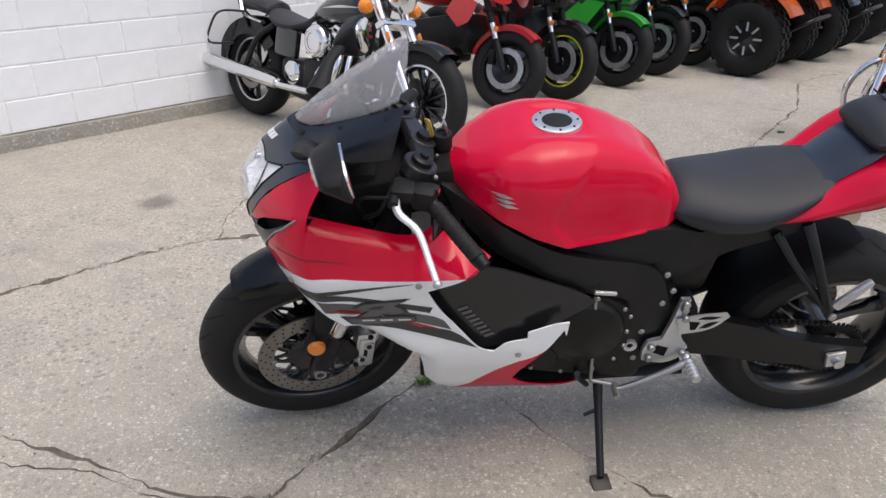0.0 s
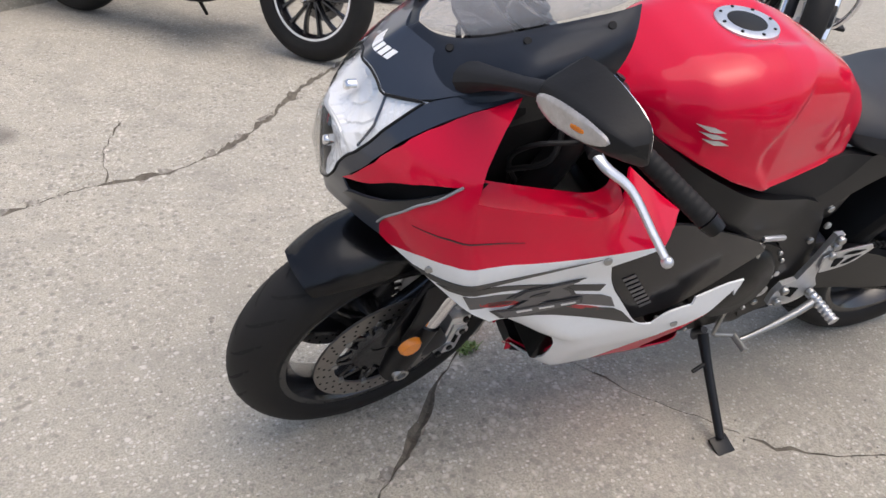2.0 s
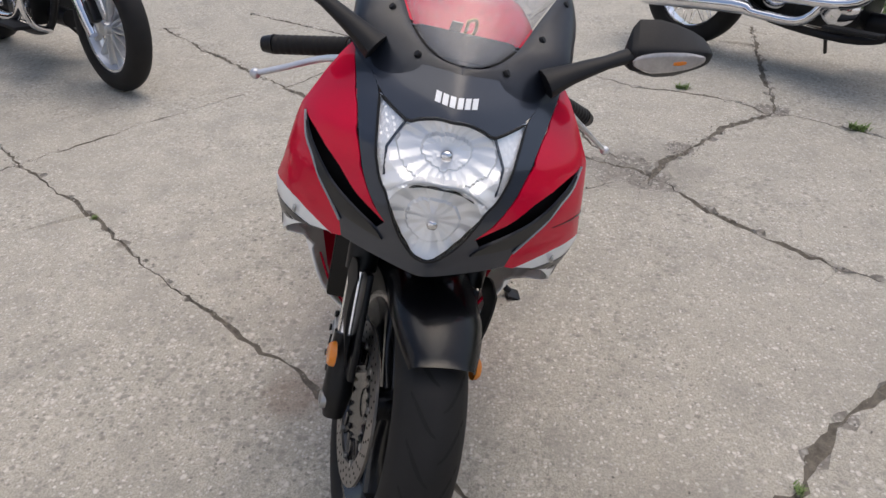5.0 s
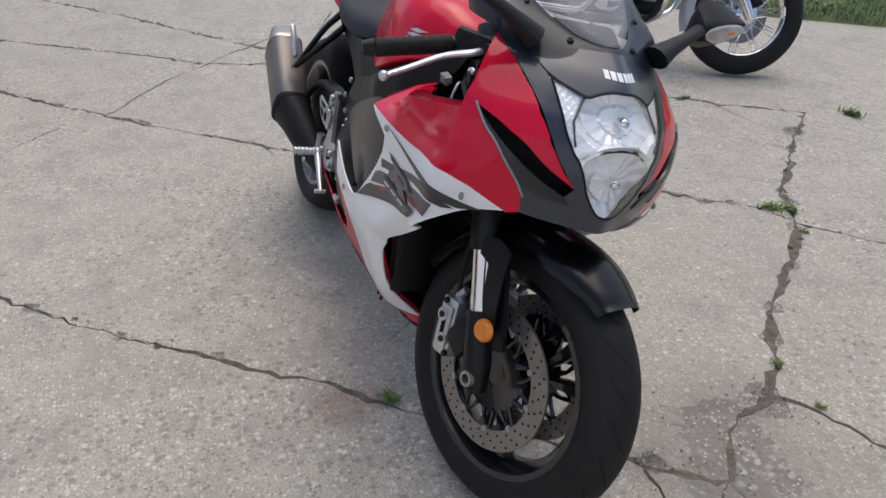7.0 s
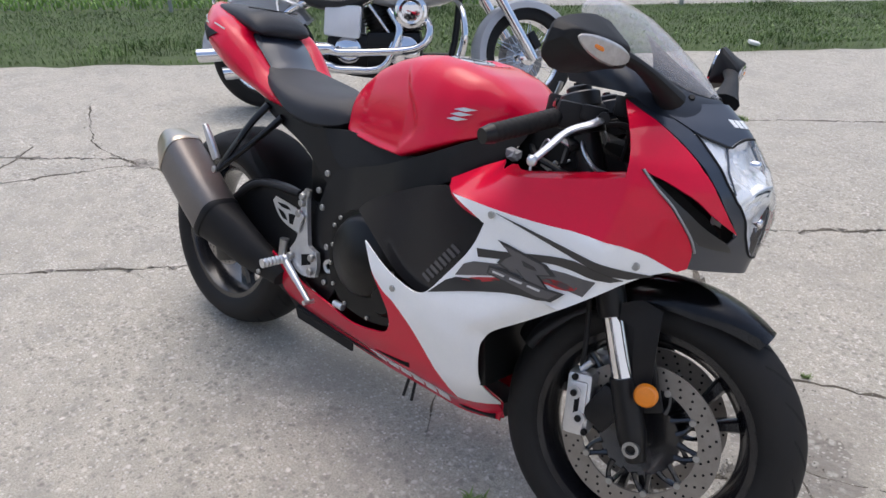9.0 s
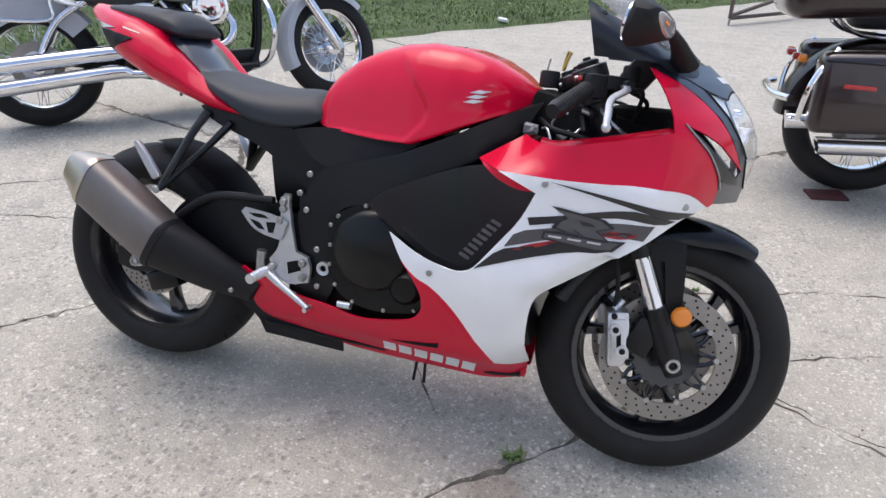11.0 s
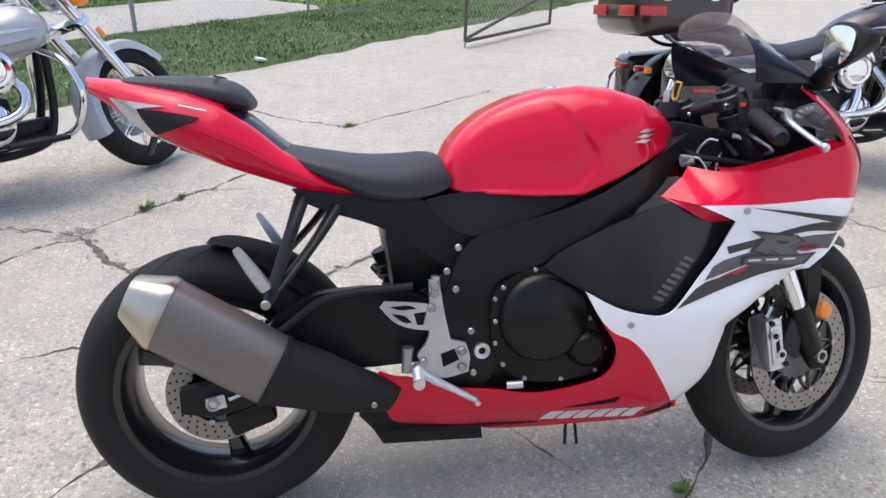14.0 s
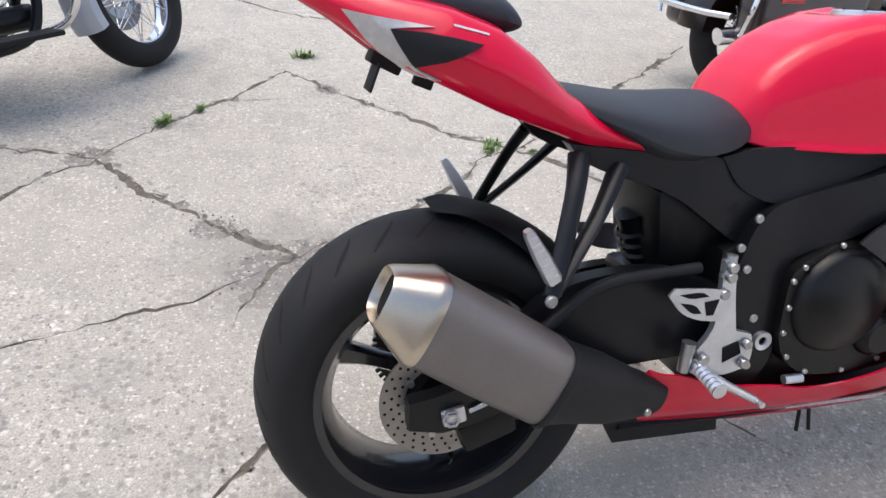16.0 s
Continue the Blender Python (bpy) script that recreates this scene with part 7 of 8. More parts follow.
def wire_wheel(parent, axle, R, w, disc_r, disc_y, label, rim=CHROME):
    M = Matrix.Translation(axle)
    wh = tagged(new("wheel"), label)
    wh.parent = parent
    tp = tyre_of(R, w)
    part("tyre", lathe(B(), tp + [(r, -y) for r, y in reversed(tp[:-1])], 56, M), RUBBER, wh)
    rr = R - 0.098
    part("rim", lathe(B(), [(rr + 0.012, w * 0.6), (rr + 0.004, w * 0.66), (rr - 0.012, w * 0.5), (rr - 0.016, 0), (rr - 0.012, -w * 0.5), (rr + 0.004, -w * 0.66), (rr + 0.012, -w * 0.6), (rr - 0.004, 0)], 56, M, closed=True), rim, wh, "chrome wheel rim")
    part("hub", lathe(B(), [(0.0, 0.07), (0.03, 0.07), (0.055, 0.055), (0.03, 0.03), (0.03, -0.03), (0.055, -0.055), (0.03, -0.07), (0.0, -0.07)], 24, M), rim, wh)
    for k in range(40):
        a = math.tau * k / 40
        s = 1 if k % 2 else -1
        b = rod(B(), M @ Vector((0.048 * math.cos(a), s * 0.05, 0.048 * math.sin(a))), M @ Vector(((rr - 0.012) * math.cos(a + 0.45 * (1 if (k // 2) % 2 else -1)), s * 0.008, (rr - 0.012) * math.sin(a + 0.45 * (1 if (k // 2) % 2 else -1)))), 0.0022, n=5)
        part("spoke", b, rim, wh)
    if disc_r:
        part("brake_disc", lathe(B(), [(disc_r - 0.05, disc_y), (disc_r, disc_y), (disc_r, disc_y + 0.005), (disc_r - 0.05, disc_y + 0.005)], 48, M, closed=True), STEEL, wh)
        part("disc_carrier", lathe(B(), [(0.04, disc_y), (disc_r - 0.05, disc_y), (disc_r - 0.05, disc_y + 0.004), (0.04, disc_y + 0.004)], 24, M, closed=True), ALU, wh)
    return wh


def cast_wheel(parent, axle, R, w, n, discs, disc_r, label, rim=GLOSS, edge=None, double=False, steer=None):
    wh = tagged(new("wheel"), label)
    wh.parent = parent
    tp = tyre_of(R, w)
    M = wheel(wh, axle, tp, R - 0.098, w * 0.66, n, discs, disc_r, 0.036, steer, None, 0.010 if double else 0.014, double, (RUBBER, rim, STEEL if double else ALU), None, False)
    if edge:
        rr = R - 0.098
        for s in (1, -1):
            part("rim_edge", lathe(B(), [(rr + 0.006, s * w * 0.66), (rr + 0.006, s * w * 0.70), (rr - 0.016, s * w * 0.68), (rr - 0.014, s * w * 0.60)], 48, M, closed=True), edge, wh)
    return wh


def cylinder_fins(parent, c, tilt, n, r, step, material, label):
    b = B()
    M = Matrix.Translation(c) @ pose(0, 0, 0, 0, tilt, 0)
    prof = [(0.0, 0.0)]
    for k in range(n):
        prof += [(r * 0.82, k * step), (r, k * step + step * 0.15), (r, k * step + step * 0.5), (r * 0.82, k * step + step * 0.6)]
    prof += [(r * 0.8, n * step), (r * 0.65, n * step + 0.04), (0.0, n * step + 0.045)]
    lathe(b, prof, 28, M @ pose(0, 0, 0, 90))
    return part("cylinder", b, material, parent, label)


def cruiser(m, L, label, body, guard, seat_mat=VINYL, wires=True, touring=False, trim=CHROME, backrest=False, lower=None, group="", rack=False, rear_guard=None, rim=GLOSS, arc=None, signals=True, low=0.0, steer=0.0):
    """A heavy V-twin motorcycle: u ahead from the rear contact, v left, w up."""
    t = thing("cruiser_motorcycle" if not touring else "touring_motorcycle", m, label, "motorcycle", group)
    R = 0.325
    ra, fa = Vector((0, 0, R)), Vector((L, 0, R))
    rk = Vector((-0.53, 0, 0.848))
    if wires:
        wire_wheel(t, ra, R, 0.072, 0.13, -0.07, "chrome wire-spoked rear wheel")
        fwheel = wire_wheel(t, fa, R, 0.058, 0.15, 0.06 if low else -0.06, "chrome wire-spoked front wheel")
    else:
        cast_wheel(t, ra, R, 0.085, 5, (-0.08,), 0.13, "cast rear wheel", rim, edge=BAND, double=True)
        fwheel = cast_wheel(t, fa, R, 0.060, 7, (0.065,), 0.13, "cast front wheel with a bright rim edge", rim, edge=BAND, double=True)
    arc_guard(t, "front_fender", fa, R + (0.035 if not low else 0.022), 0.082 if not low else 0.076, *(arc or (22, 205 if touring or wires else 150)), guard, "painted front fender")
    arc_guard(t, "rear_fender", ra, R + 0.05, 0.115, 35, 178, rear_guard or guard, "painted rear fender", 0.13)
    fork = tagged(new("front_fork"), "bright telescopic front fork")
    fork.parent = t
    for s in (1, -1):
        y = s * 0.105
        part("fork_slider", tube(B(), [fa + Vector((0, y, 0)) - rk * 0.03, fa + Vector((0, y, 0)) + rk * 0.06, fa + Vector((0, y, 0)) + rk * 0.40], [0.026, 0.031, 0.030], 16, 3), trim, fork)
        part("fork_tube", rod(B(), fa + Vector((0, y, 0)) + rk * 0.38, fa + Vector((0, y, 0)) + rk * 0.80, 0.028 if not touring else 0.030), trim, fork)
        b = B()
        box(b, fa + Vector((0.02, s * 0.09, 0.09)), (0.05, 0.05, 0.11), (0, -30, 0), 0.012)
        part("caliper", b, SATIN if not touring else ALU, fork)
        part("reflector", box(B(), fa + Vector((-0.19, s * 0.141, 0.36)), (0.03, 0.006, 0.055), (0, -30, 0), 0.002), ORANGE, fork)
    b = B()
    hp = fa + rk * 0.72
    box(b, hp, (0.08, 0.28, 0.035), (0, -32, 0), 0.01)
    box(b, fa + rk * 0.50, (0.08, 0.28, 0.04), (0, -32, 0), 0.01)
    part("triple_clamp", b, trim, fork)
    # lamps
    hl = hp + Vector((0.13, 0, -0.03))
    b = lathe(B(), [(0.0, 0.075), (0.075, 0.070), (0.092, 0.055), (0.094, 0.03), (0.085, -0.02), (0.05, -0.07), (0.0, -0.09)], 32, Matrix.Translation(hl) @ pose(0, 0, 0, 0, 0, -90))
    lamp = part("headlamp", b, trim, t, "round bright headlamp")
    part("lens", lathe(B(), [(0.0, 0.085), (0.05, 0.082), (0.08, 0.070), (0.0, 0.068)], 28, Matrix.Translation(hl) @ pose(0, 0, 0, 0, 0, -90)), REFLECTOR, lamp)
    for s in (1, -1) if signals else ():
        c = hp + Vector((0.06, s * 0.21, -0.10))
        b = lathe(B(), [(0.0, 0.045), (0.03, 0.04), (0.040, 0.02), (0.038, -0.02), (0.0, -0.045)], 20, Matrix.Translation(c) @ pose(0, 0, 0, 0, 0, -90))
        sig = part("indicator", b, ORANGE, t, "amber front indicator")
        part("stalk", rod(B(), c, c + Vector((-0.02, -s * 0.10, 0.02)), 0.010), trim, sig)
    # bars
    b = B()
    top = hp + Vector((-0.02, 0, 0.06))
    tube(b, [top + Vector((0.0, s * y, z)) + Vector((x, 0, 0)) for x, y, z, s in ((-0.28, 0.42, 0.08, 1), (-0.16, 0.34, 0.12, 1), (0.0, 0.14, 0.06, 1), (0.02, 0, 0.0, 1), (0.0, 0.14, 0.06, -1), (-0.16, 0.34, 0.12, -1), (-0.28, 0.42, 0.08, -1))], 0.013, 10, 5)
    bar = part("handlebar", b, trim, t, "wide bright handlebar")
    for s in (1, -1):
        part("grip", rod(B(), top + Vector((-0.29, s * 0.425, 0.08)), top + Vector((-0.19, s * 0.36, 0.115)), 0.019), RUBBER, bar)
        b = B()
        tube(b, [top + Vector((-0.10, s * 0.30, 0.12)), top + Vector((-0.04, s * 0.36, 0.22)), top + Vector((-0.05, s * 0.38, 0.26))], 0.006, 8)
        part("mirror_stem", b, trim, bar)
        b = lathe(B(), [(0.0, 0.02), (0.04, 0.018), (0.055, 0.0), (0.05, -0.012), (0.0, -0.014)], 24, Matrix.Translation(top + Vector((-0.06, s * 0.39, 0.29))) @ pose(0, 0, 0, 0, 0, -90))
        part("mirror", b, trim, bar)
        b = B()
        tube(b, [top + Vector((-0.12, s * 0.31, 0.13)), top + Vector((-0.10, s * 0.38, 0.10)), top + Vector((-0.21, s * 0.47, 0.08))], 0.006, 8)
        part("lever", b, ALU, bar)
    # tank, seats
    tk = saddle(down([(L - 0.96, 0.02, 0.76, 0.73, 0.01), (L - 0.92, 0.08, 0.80, 0.71, 0.02), (L - 0.80, 0.135, 0.875, 0.69, 0.03), (L - 0.66, 0.155, 0.92, 0.69, 0.035), (L - 0.52, 0.150, 0.935, 0.71, 0.035), (L - 0.42, 0.115, 0.915, 0.75, 0.03), (L - 0.37, 0.05, 0.87, 0.79, 0.01), (L - 0.36, 0.02, 0.85, 0.81, 0.005)], low, 0.025 if low else 0), t, "fuel_tank", body, "teardrop fuel tank", 28, 0.8, 60)
    part("tank_console", saddle_strip(L, low), trim, tk)
    for s in (1, -1):
        part("tank_stripe", plate(B(), [(L - 0.78, 0.80 - low), (L - 0.60, 0.83 - low), (L - 0.44, 0.825 - low), (L - 0.60, 0.812 - low)], onto(tk, s), 0.001, 0.03, 0.002), SILVER_DECAL, tk)
    saddle(down([(0.20, 0.06, 0.76, 0.72, 0.01), (0.24, 0.12, 0.765, 0.68, 0.02), (0.36, 0.165, 0.735, 0.63, 0.025), (0.50, 0.165, 0.715, 0.62, 0.03), (0.62, 0.13, 0.735, 0.65, 0.02), (L - 0.93, 0.09, 0.765, 0.68, 0.02), (L - 0.90, 0.05, 0.765, 0.70, 0.01)], low * 0.15, 0.03 if low else 0), t, "rider_seat", seat_mat, "wide black rider seat", 26, 0.7)
    saddle(down([(-0.16, 0.05, 0.80, 0.76, 0.01), (-0.12, 0.10, 0.825, 0.73, 0.02), (0.02, 0.12, 0.835, 0.73, 0.02), (0.18, 0.115, 0.815, 0.71, 0.02), (0.22, 0.06, 0.80, 0.72, 0.01)], low * 0.4, 0.02 if low else 0), t, "pillion_seat", seat_mat, "black pillion seat", 26, 0.7)
    # engine
    eng = part("crankcase", box(box(B(), (L * 0.50, 0, 0.36), (0.34, 0.26, 0.24), (0, 0, 0), 0.04), (L * 0.34, 0, 0.36), (0.30, 0.24, 0.20), (0, 0, 0), 0.04), ENGINE, t, "black V-twin engine")
    for tilt in (24, -24):
        cylinder_fins(eng, (L * 0.50 + 0.05 * (1 if tilt > 0 else -1), 0, 0.44), tilt, 8, 0.095, 0.021, ENGINE if not touring else ALU, "finned cylinder")
        b = B()
        x = L * 0.50 + (0.145 if tilt > 0 else -0.145)
        for s in (1, -1):
            rod(b, (L * 0.50 + (0.02 if tilt > 0 else -0.02), s * 0.105, 0.46), (x, s * 0.10, 0.63), 0.011)
        parts("pushrod_tube", b, trim, eng)
        part("rocker_cover", box(B(), (x, 0, 0.665), (0.15, 0.20, 0.05), (0, tilt, 0), 0.015), trim, eng)
    for s in (1, -1):
        b = lathe(B(), [(0.0, 0.03), (0.06, 0.028), (0.095, 0.018), (0.105, 0.0), (0.105, -0.03)], 36, Matrix.Translation((L * 0.50 + 1.6 * low, s * 0.165, 0.595)) @ (pose(0, 0, 0, 0, 0, 180) if s < 0 else Matrix()))
        ac = part("air_cleaner", b, trim, eng, "round bright air cleaner cover")
        part("cover_ring", lathe(B(), [(0.055, 0.031), (0.07, 0.033), (0.08, 0.026)], 30, Matrix.Translation((L * 0.50 + 1.6 * low, s * 0.165, 0.595)) @ (pose(0, 0, 0, 0, 0, 180) if s < 0 else Matrix())), PLASTIC if s > 0 else trim, ac)
        b = lathe(B(), [(0.0, 0.03), (0.07, 0.026), (0.095, 0.01), (0.098, -0.03)], 32, Matrix.Translation((L * 0.54, s * 0.135, 0.36)) @ (pose(0, 0, 0, 0, 0, 180) if s < 0 else Matrix()))
        part("cam_cover", b, trim, eng)
        b = lathe(B(), [(0.0, 0.03), (0.06, 0.026), (0.08, 0.01), (0.082, -0.03)], 32, Matrix.Translation((L * 0.33, s * 0.125, 0.37)) @ (pose(0, 0, 0, 0, 0, 180) if s < 0 else Matrix()))
        part("drive_cover", b, trim, eng)
        part("side_cover", box(B(), (L * 0.30 + 0.4 * low, s * (0.135 + 0.3 * low), 0.56 - 0.3 * low), (0.22, 0.05, 0.19), (0, 6, 0), 0.025), body if not low else PEARL, t, "side cover")
        # frame rails, boards and bars
        b = B()
        tube(b, [(0.0, s * 0.125, R), (0.30, s * 0.13, 0.34), (0.55, s * 0.13, 0.24), (L * 0.62, s * 0.12, 0.22), (L - 0.46, s * 0.08, 0.34), (L - 0.40, s * 0.03, 0.80)], 0.020, 10, 5)
        part("frame_rail", b, SATIN, t)
        b = B()
        tube(b, [(0.0, s * 0.135, R), (0.14, s * 0.135, 0.55), (0.32, s * 0.13, 0.66)], 0.020, 10)
        part("shock_strut", b, SATIN if not wires else trim, t)
        part("footboard", box(B(), (L * 0.62, s * 0.24, 0.27), (0.26, 0.10, 0.02), (0, 0, 0), 0.008), RUBBER, t)
        b = B()
        tube(b, [(L - 0.44, s * 0.05, 0.66), (L - 0.40, s * 0.20, 0.60), (L - 0.38, s * 0.27, 0.45), (L - 0.42, s * 0.22, 0.30), (L - 0.50, s * 0.10, 0.24)], 0.016, 10, 5)
        part("crash_bar", b, trim, t, "bright engine guard bar")
    # exhausts on the right
    for k, (z0, zend, u_end) in enumerate(((0.40, 0.34, -0.32), (0.30, 0.24, -0.18)) if wires else ((0.32, 0.37, -0.42),)):
        b = B()
        x0 = L * 0.50 + (0.16 if k == 0 else -0.02)
        tube(b, [(x0, -0.10, 0.60), (x0 + 0.06, -0.17, 0.48), (x0 - 0.04, -0.19, z0 - 0.02), (0.55, -0.195, z0 - 0.04), (0.42, -0.20, z0 - 0.03)], 0.024, 12, 5)
        hd = part("exhaust_header", b, trim, t, "bright exhaust header")
        r = 0.046 if not wires else 0.040
        b = tube(B(), [(0.46, -0.20, z0 - 0.035), (0.36, -0.20, z0 - 0.02), (u_end + 0.03, -0.215, zend), (u_end, -0.215, zend + 0.002)], [0.026, r, r, r * 0.92], 20, 4)
        part("silencer", b, trim, t, "long chrome silencer")
        part("outlet", rod(B(), (u_end - 0.001, -0.215, zend), (u_end + 0.02, -0.215, zend), r * 0.75), DARK, hd)
    b = B()
    tube(b, [(0.15, -0.02, 0.36), (0.5, 0, 0.30), (L - 0.45, 0, 0.30)], 0.05, 10)
    part("underframe", b, SATIN, t)
    part("stand_leg", tube(B(), [(L * 0.45, 0.13, 0.22), (L * 0.44, 0.26, 0.075)], [0.012, 0.010], 8), SATIN, t)
    if rack or backrest:
        b = B()
        tube(b, [(0.02, 0.12, 0.62), (-0.10, 0.12, 0.80), (-0.16, 0.11, 1.02), (-0.16, 0, 1.06), (-0.16, -0.11, 1.02), (-0.10, -0.12, 0.80), (0.02, -0.12, 0.62)], 0.010, 8, 5)
        part("sissy_bar", b, trim if not rack else SATIN, t, "passenger backrest bar")
    if rack:
        for s in (1, -1):
            b = B()
            tube(b, [(0.05, s * 0.16, 0.72), (-0.20, s * 0.20, 0.70), (-0.30, s * 0.21, 0.60), (-0.32, s * 0.21, 0.48), (-0.05, s * 0.18, 0.50)], 0.008, 8, 4)
            part("bag_support", b, SATIN, t, "black saddlebag support")
            b = B()
            tube(b, [(0.20, s * 0.13, 0.66), (0.02, s * 0.14, 0.70), (-0.06, s * 0.13, 0.80)], [0.03, 0.03, 0.012], 8, 4, 0.4)
            part("fender_strut", b, trim, t)
    elif wires and not touring:
        for s in (1, -1):
            b = B()
            tube(b, [(0.12, s * 0.15, 0.70), (-0.02, s * 0.155, 0.73), (-0.20, s * 0.155, 0.70), (-0.22, s * 0.155, 0.60), (0.10, s * 0.155, 0.56), (0.13, s * 0.15, 0.66)], 0.009, 8, 5)
            part("saddlebag_rail", b, trim, t, "bright saddlebag rail")
            b = B()
            tube(b, [(0.28, s * 0.13, 0.62), (0.16, s * 0.135, 0.66), (0.08, s * 0.14, 0.74)], [0.03, 0.04, 0.02], 8, 4, 0.35)
            part("fender_strut", b, PEARL, t)
    if touring:
        for s in (1, -1):
            b = saddle_box(0.02, s * 0.29, 0.50, 0.60, 0.17, 0.34)
            bag = part("saddlebag", b, body, t, "hard painted saddlebag")
            part("bag_seam", box(B(), (0.02, s * 0.378, 0.615), (0.58, 0.006, 0.006)), PLASTIC, bag)
            part("bag_latch", box(B(), (0.10, s * 0.380, 0.60), (0.11, 0.010, 0.045), (0, 0, 0), 0.004), trim, bag, "bright latch plate")
            part("bag_reflector", box(B(), (-0.12, s * 0.378, 0.52), (0.12, 0.006, 0.018), (0, 0, 0), 0.002), REDLENS, bag)
            b = B()
            tube(b, [(-0.32, s * 0.34, 0.36), (-0.30, s * 0.37, 0.52), (-0.22, s * 0.30, 0.66)], 0.012, 8)
            part("bag_guard", b, trim, t)
            part("lower_fairing", saddle_box(L - 0.40, s * 0.27, 0.57, 0.13, 0.21, 0.52), BLACKP, t, "black leg fairing")
            c = (-0.34, s * 0.10, 0.60)
            part("tail_lamp", box(B(), c, (0.04, 0.055, 0.03), (0, 0, 0), 0.01), REDLENS, t, "red tail lamp")
            part("rear_indicator", box(B(), (-0.33, s * 0.19, 0.60), (0.035, 0.035, 0.035), (0, 0, 0), 0.012), ORANGE, t)
        box_m = saddle_box(-0.20, 0, 0.925, 0.52, 0.58, 0.30)
        tb = part("top_box", box_m, body, t, "hard top box on a luggage rack")
        for s in (1, -1):
            part("box_latch", box(B(), (-0.20 + s * 0.12, -0.295, 0.95), (0.04, 0.015, 0.05), (0, 0, 0), 0.004), trim, tb)
            part("box_lamp", box(B(), (-0.462, s * 0.17, 0.88), (0.012, 0.18, 0.05), (0, 0, 0), 0.004), REDLENS, tb)
            part("box_side_lamp", box(B(), (-0.38, s * 0.292, 0.88), (0.13, 0.012, 0.045), (0, 0, 0), 0.004), REDLENS, tb)
        part("passenger_backrest", saddle_box(0.06, 0, 1.02, 0.10, 0.44, 0.22), VINYL, t, "black padded backrest")
        b = B()
        tube(b, [(-0.30, 0.12, 0.85), (-0.15, 0.12, 0.72), (0.05, 0.12, 0.70)], 0.010, 8)
        tube(b, [(-0.30, -0.12, 0.85), (-0.15, -0.12, 0.72), (0.05, -0.12, 0.70)], 0.010, 8)
        parts("luggage_rack", b, trim, t)
        part("rear_bumper", tube(B(), [(-0.36, 0.30, 0.44), (-0.42, 0.16, 0.44), (-0.42, -0.16, 0.44), (-0.36, -0.30, 0.44)], 0.016, 10), trim, t)
        rings = []
        for u, hw, lo, hi in ((L - 0.36, 0.40, 0.80, 1.16), (L - 0.26, 0.38, 0.78, 1.18), (L - 0.14, 0.30, 0.80, 1.10), (L - 0.06, 0.16, 0.85, 1.00), (L - 0.04, 0.03, 0.90, 0.94)):
            rings.append([(u, hw * math.copysign(abs(math.cos(a)) ** 0.7, math.cos(a)), (lo + hi) / 2 + (hi - lo) / 2 * math.copysign(abs(math.sin(a)) ** 0.7, math.sin(a))) for a in (k * math.tau / 28 for k in range(28))])
        part("front_fairing", loft(B(), rings), BLACKP, t, "black bar-mounted fairing")
    if steer:
        c = fa + Vector((-0.05, 0, 0))
        turn = Matrix.Translation(c) @ Matrix.Rotation(radians(steer), 4, rk) @ Matrix.Translation(-c)
        for ob in [fwheel] + [q for q in bpy.data.objects if q.parent == t and q.name.split(".")[0] in ("front_fender", "front_fork", "headlamp", "indicator", "handlebar")]:
            ob.matrix_basis = turn
    return t


def down(stations, d, swell=0.0):
    """The same stations set lower, and a little fuller."""
    return [(u, hw + swell * min(1.0, hw / 0.1), top - d, bot - d - swell * 0.6, r) for u, hw, top, bot, r in stations]


def saddle_strip(L, d=0.0):
    b = B()
    box(b, (L - 0.60, 0, 0.932 - d), (0.26, 0.05, 0.012), (0, -4, 0), 0.005)
    return b


def saddle_box(u, v, w, du, dv, dw):
    """A case with well-rounded edges."""
    b2 = B()
    bmesh.ops.create_cube(b2, size=1.0)
    bmesh.ops.scale(b2, vec=(du, dv, dw), verts=b2.verts)
    bmesh.ops.bevel(b2, geom=b2.edges[:], offset=min(du, dv, dw) * 0.28, segments=4, affect="EDGES", profile=0.5)
    for q in b2.verts:
        q.co.z += 0.06 * dw * math.sin(q.co.x / du * 3)
    b2.transform(Matrix.Translation((u, v, w)))
    return b2


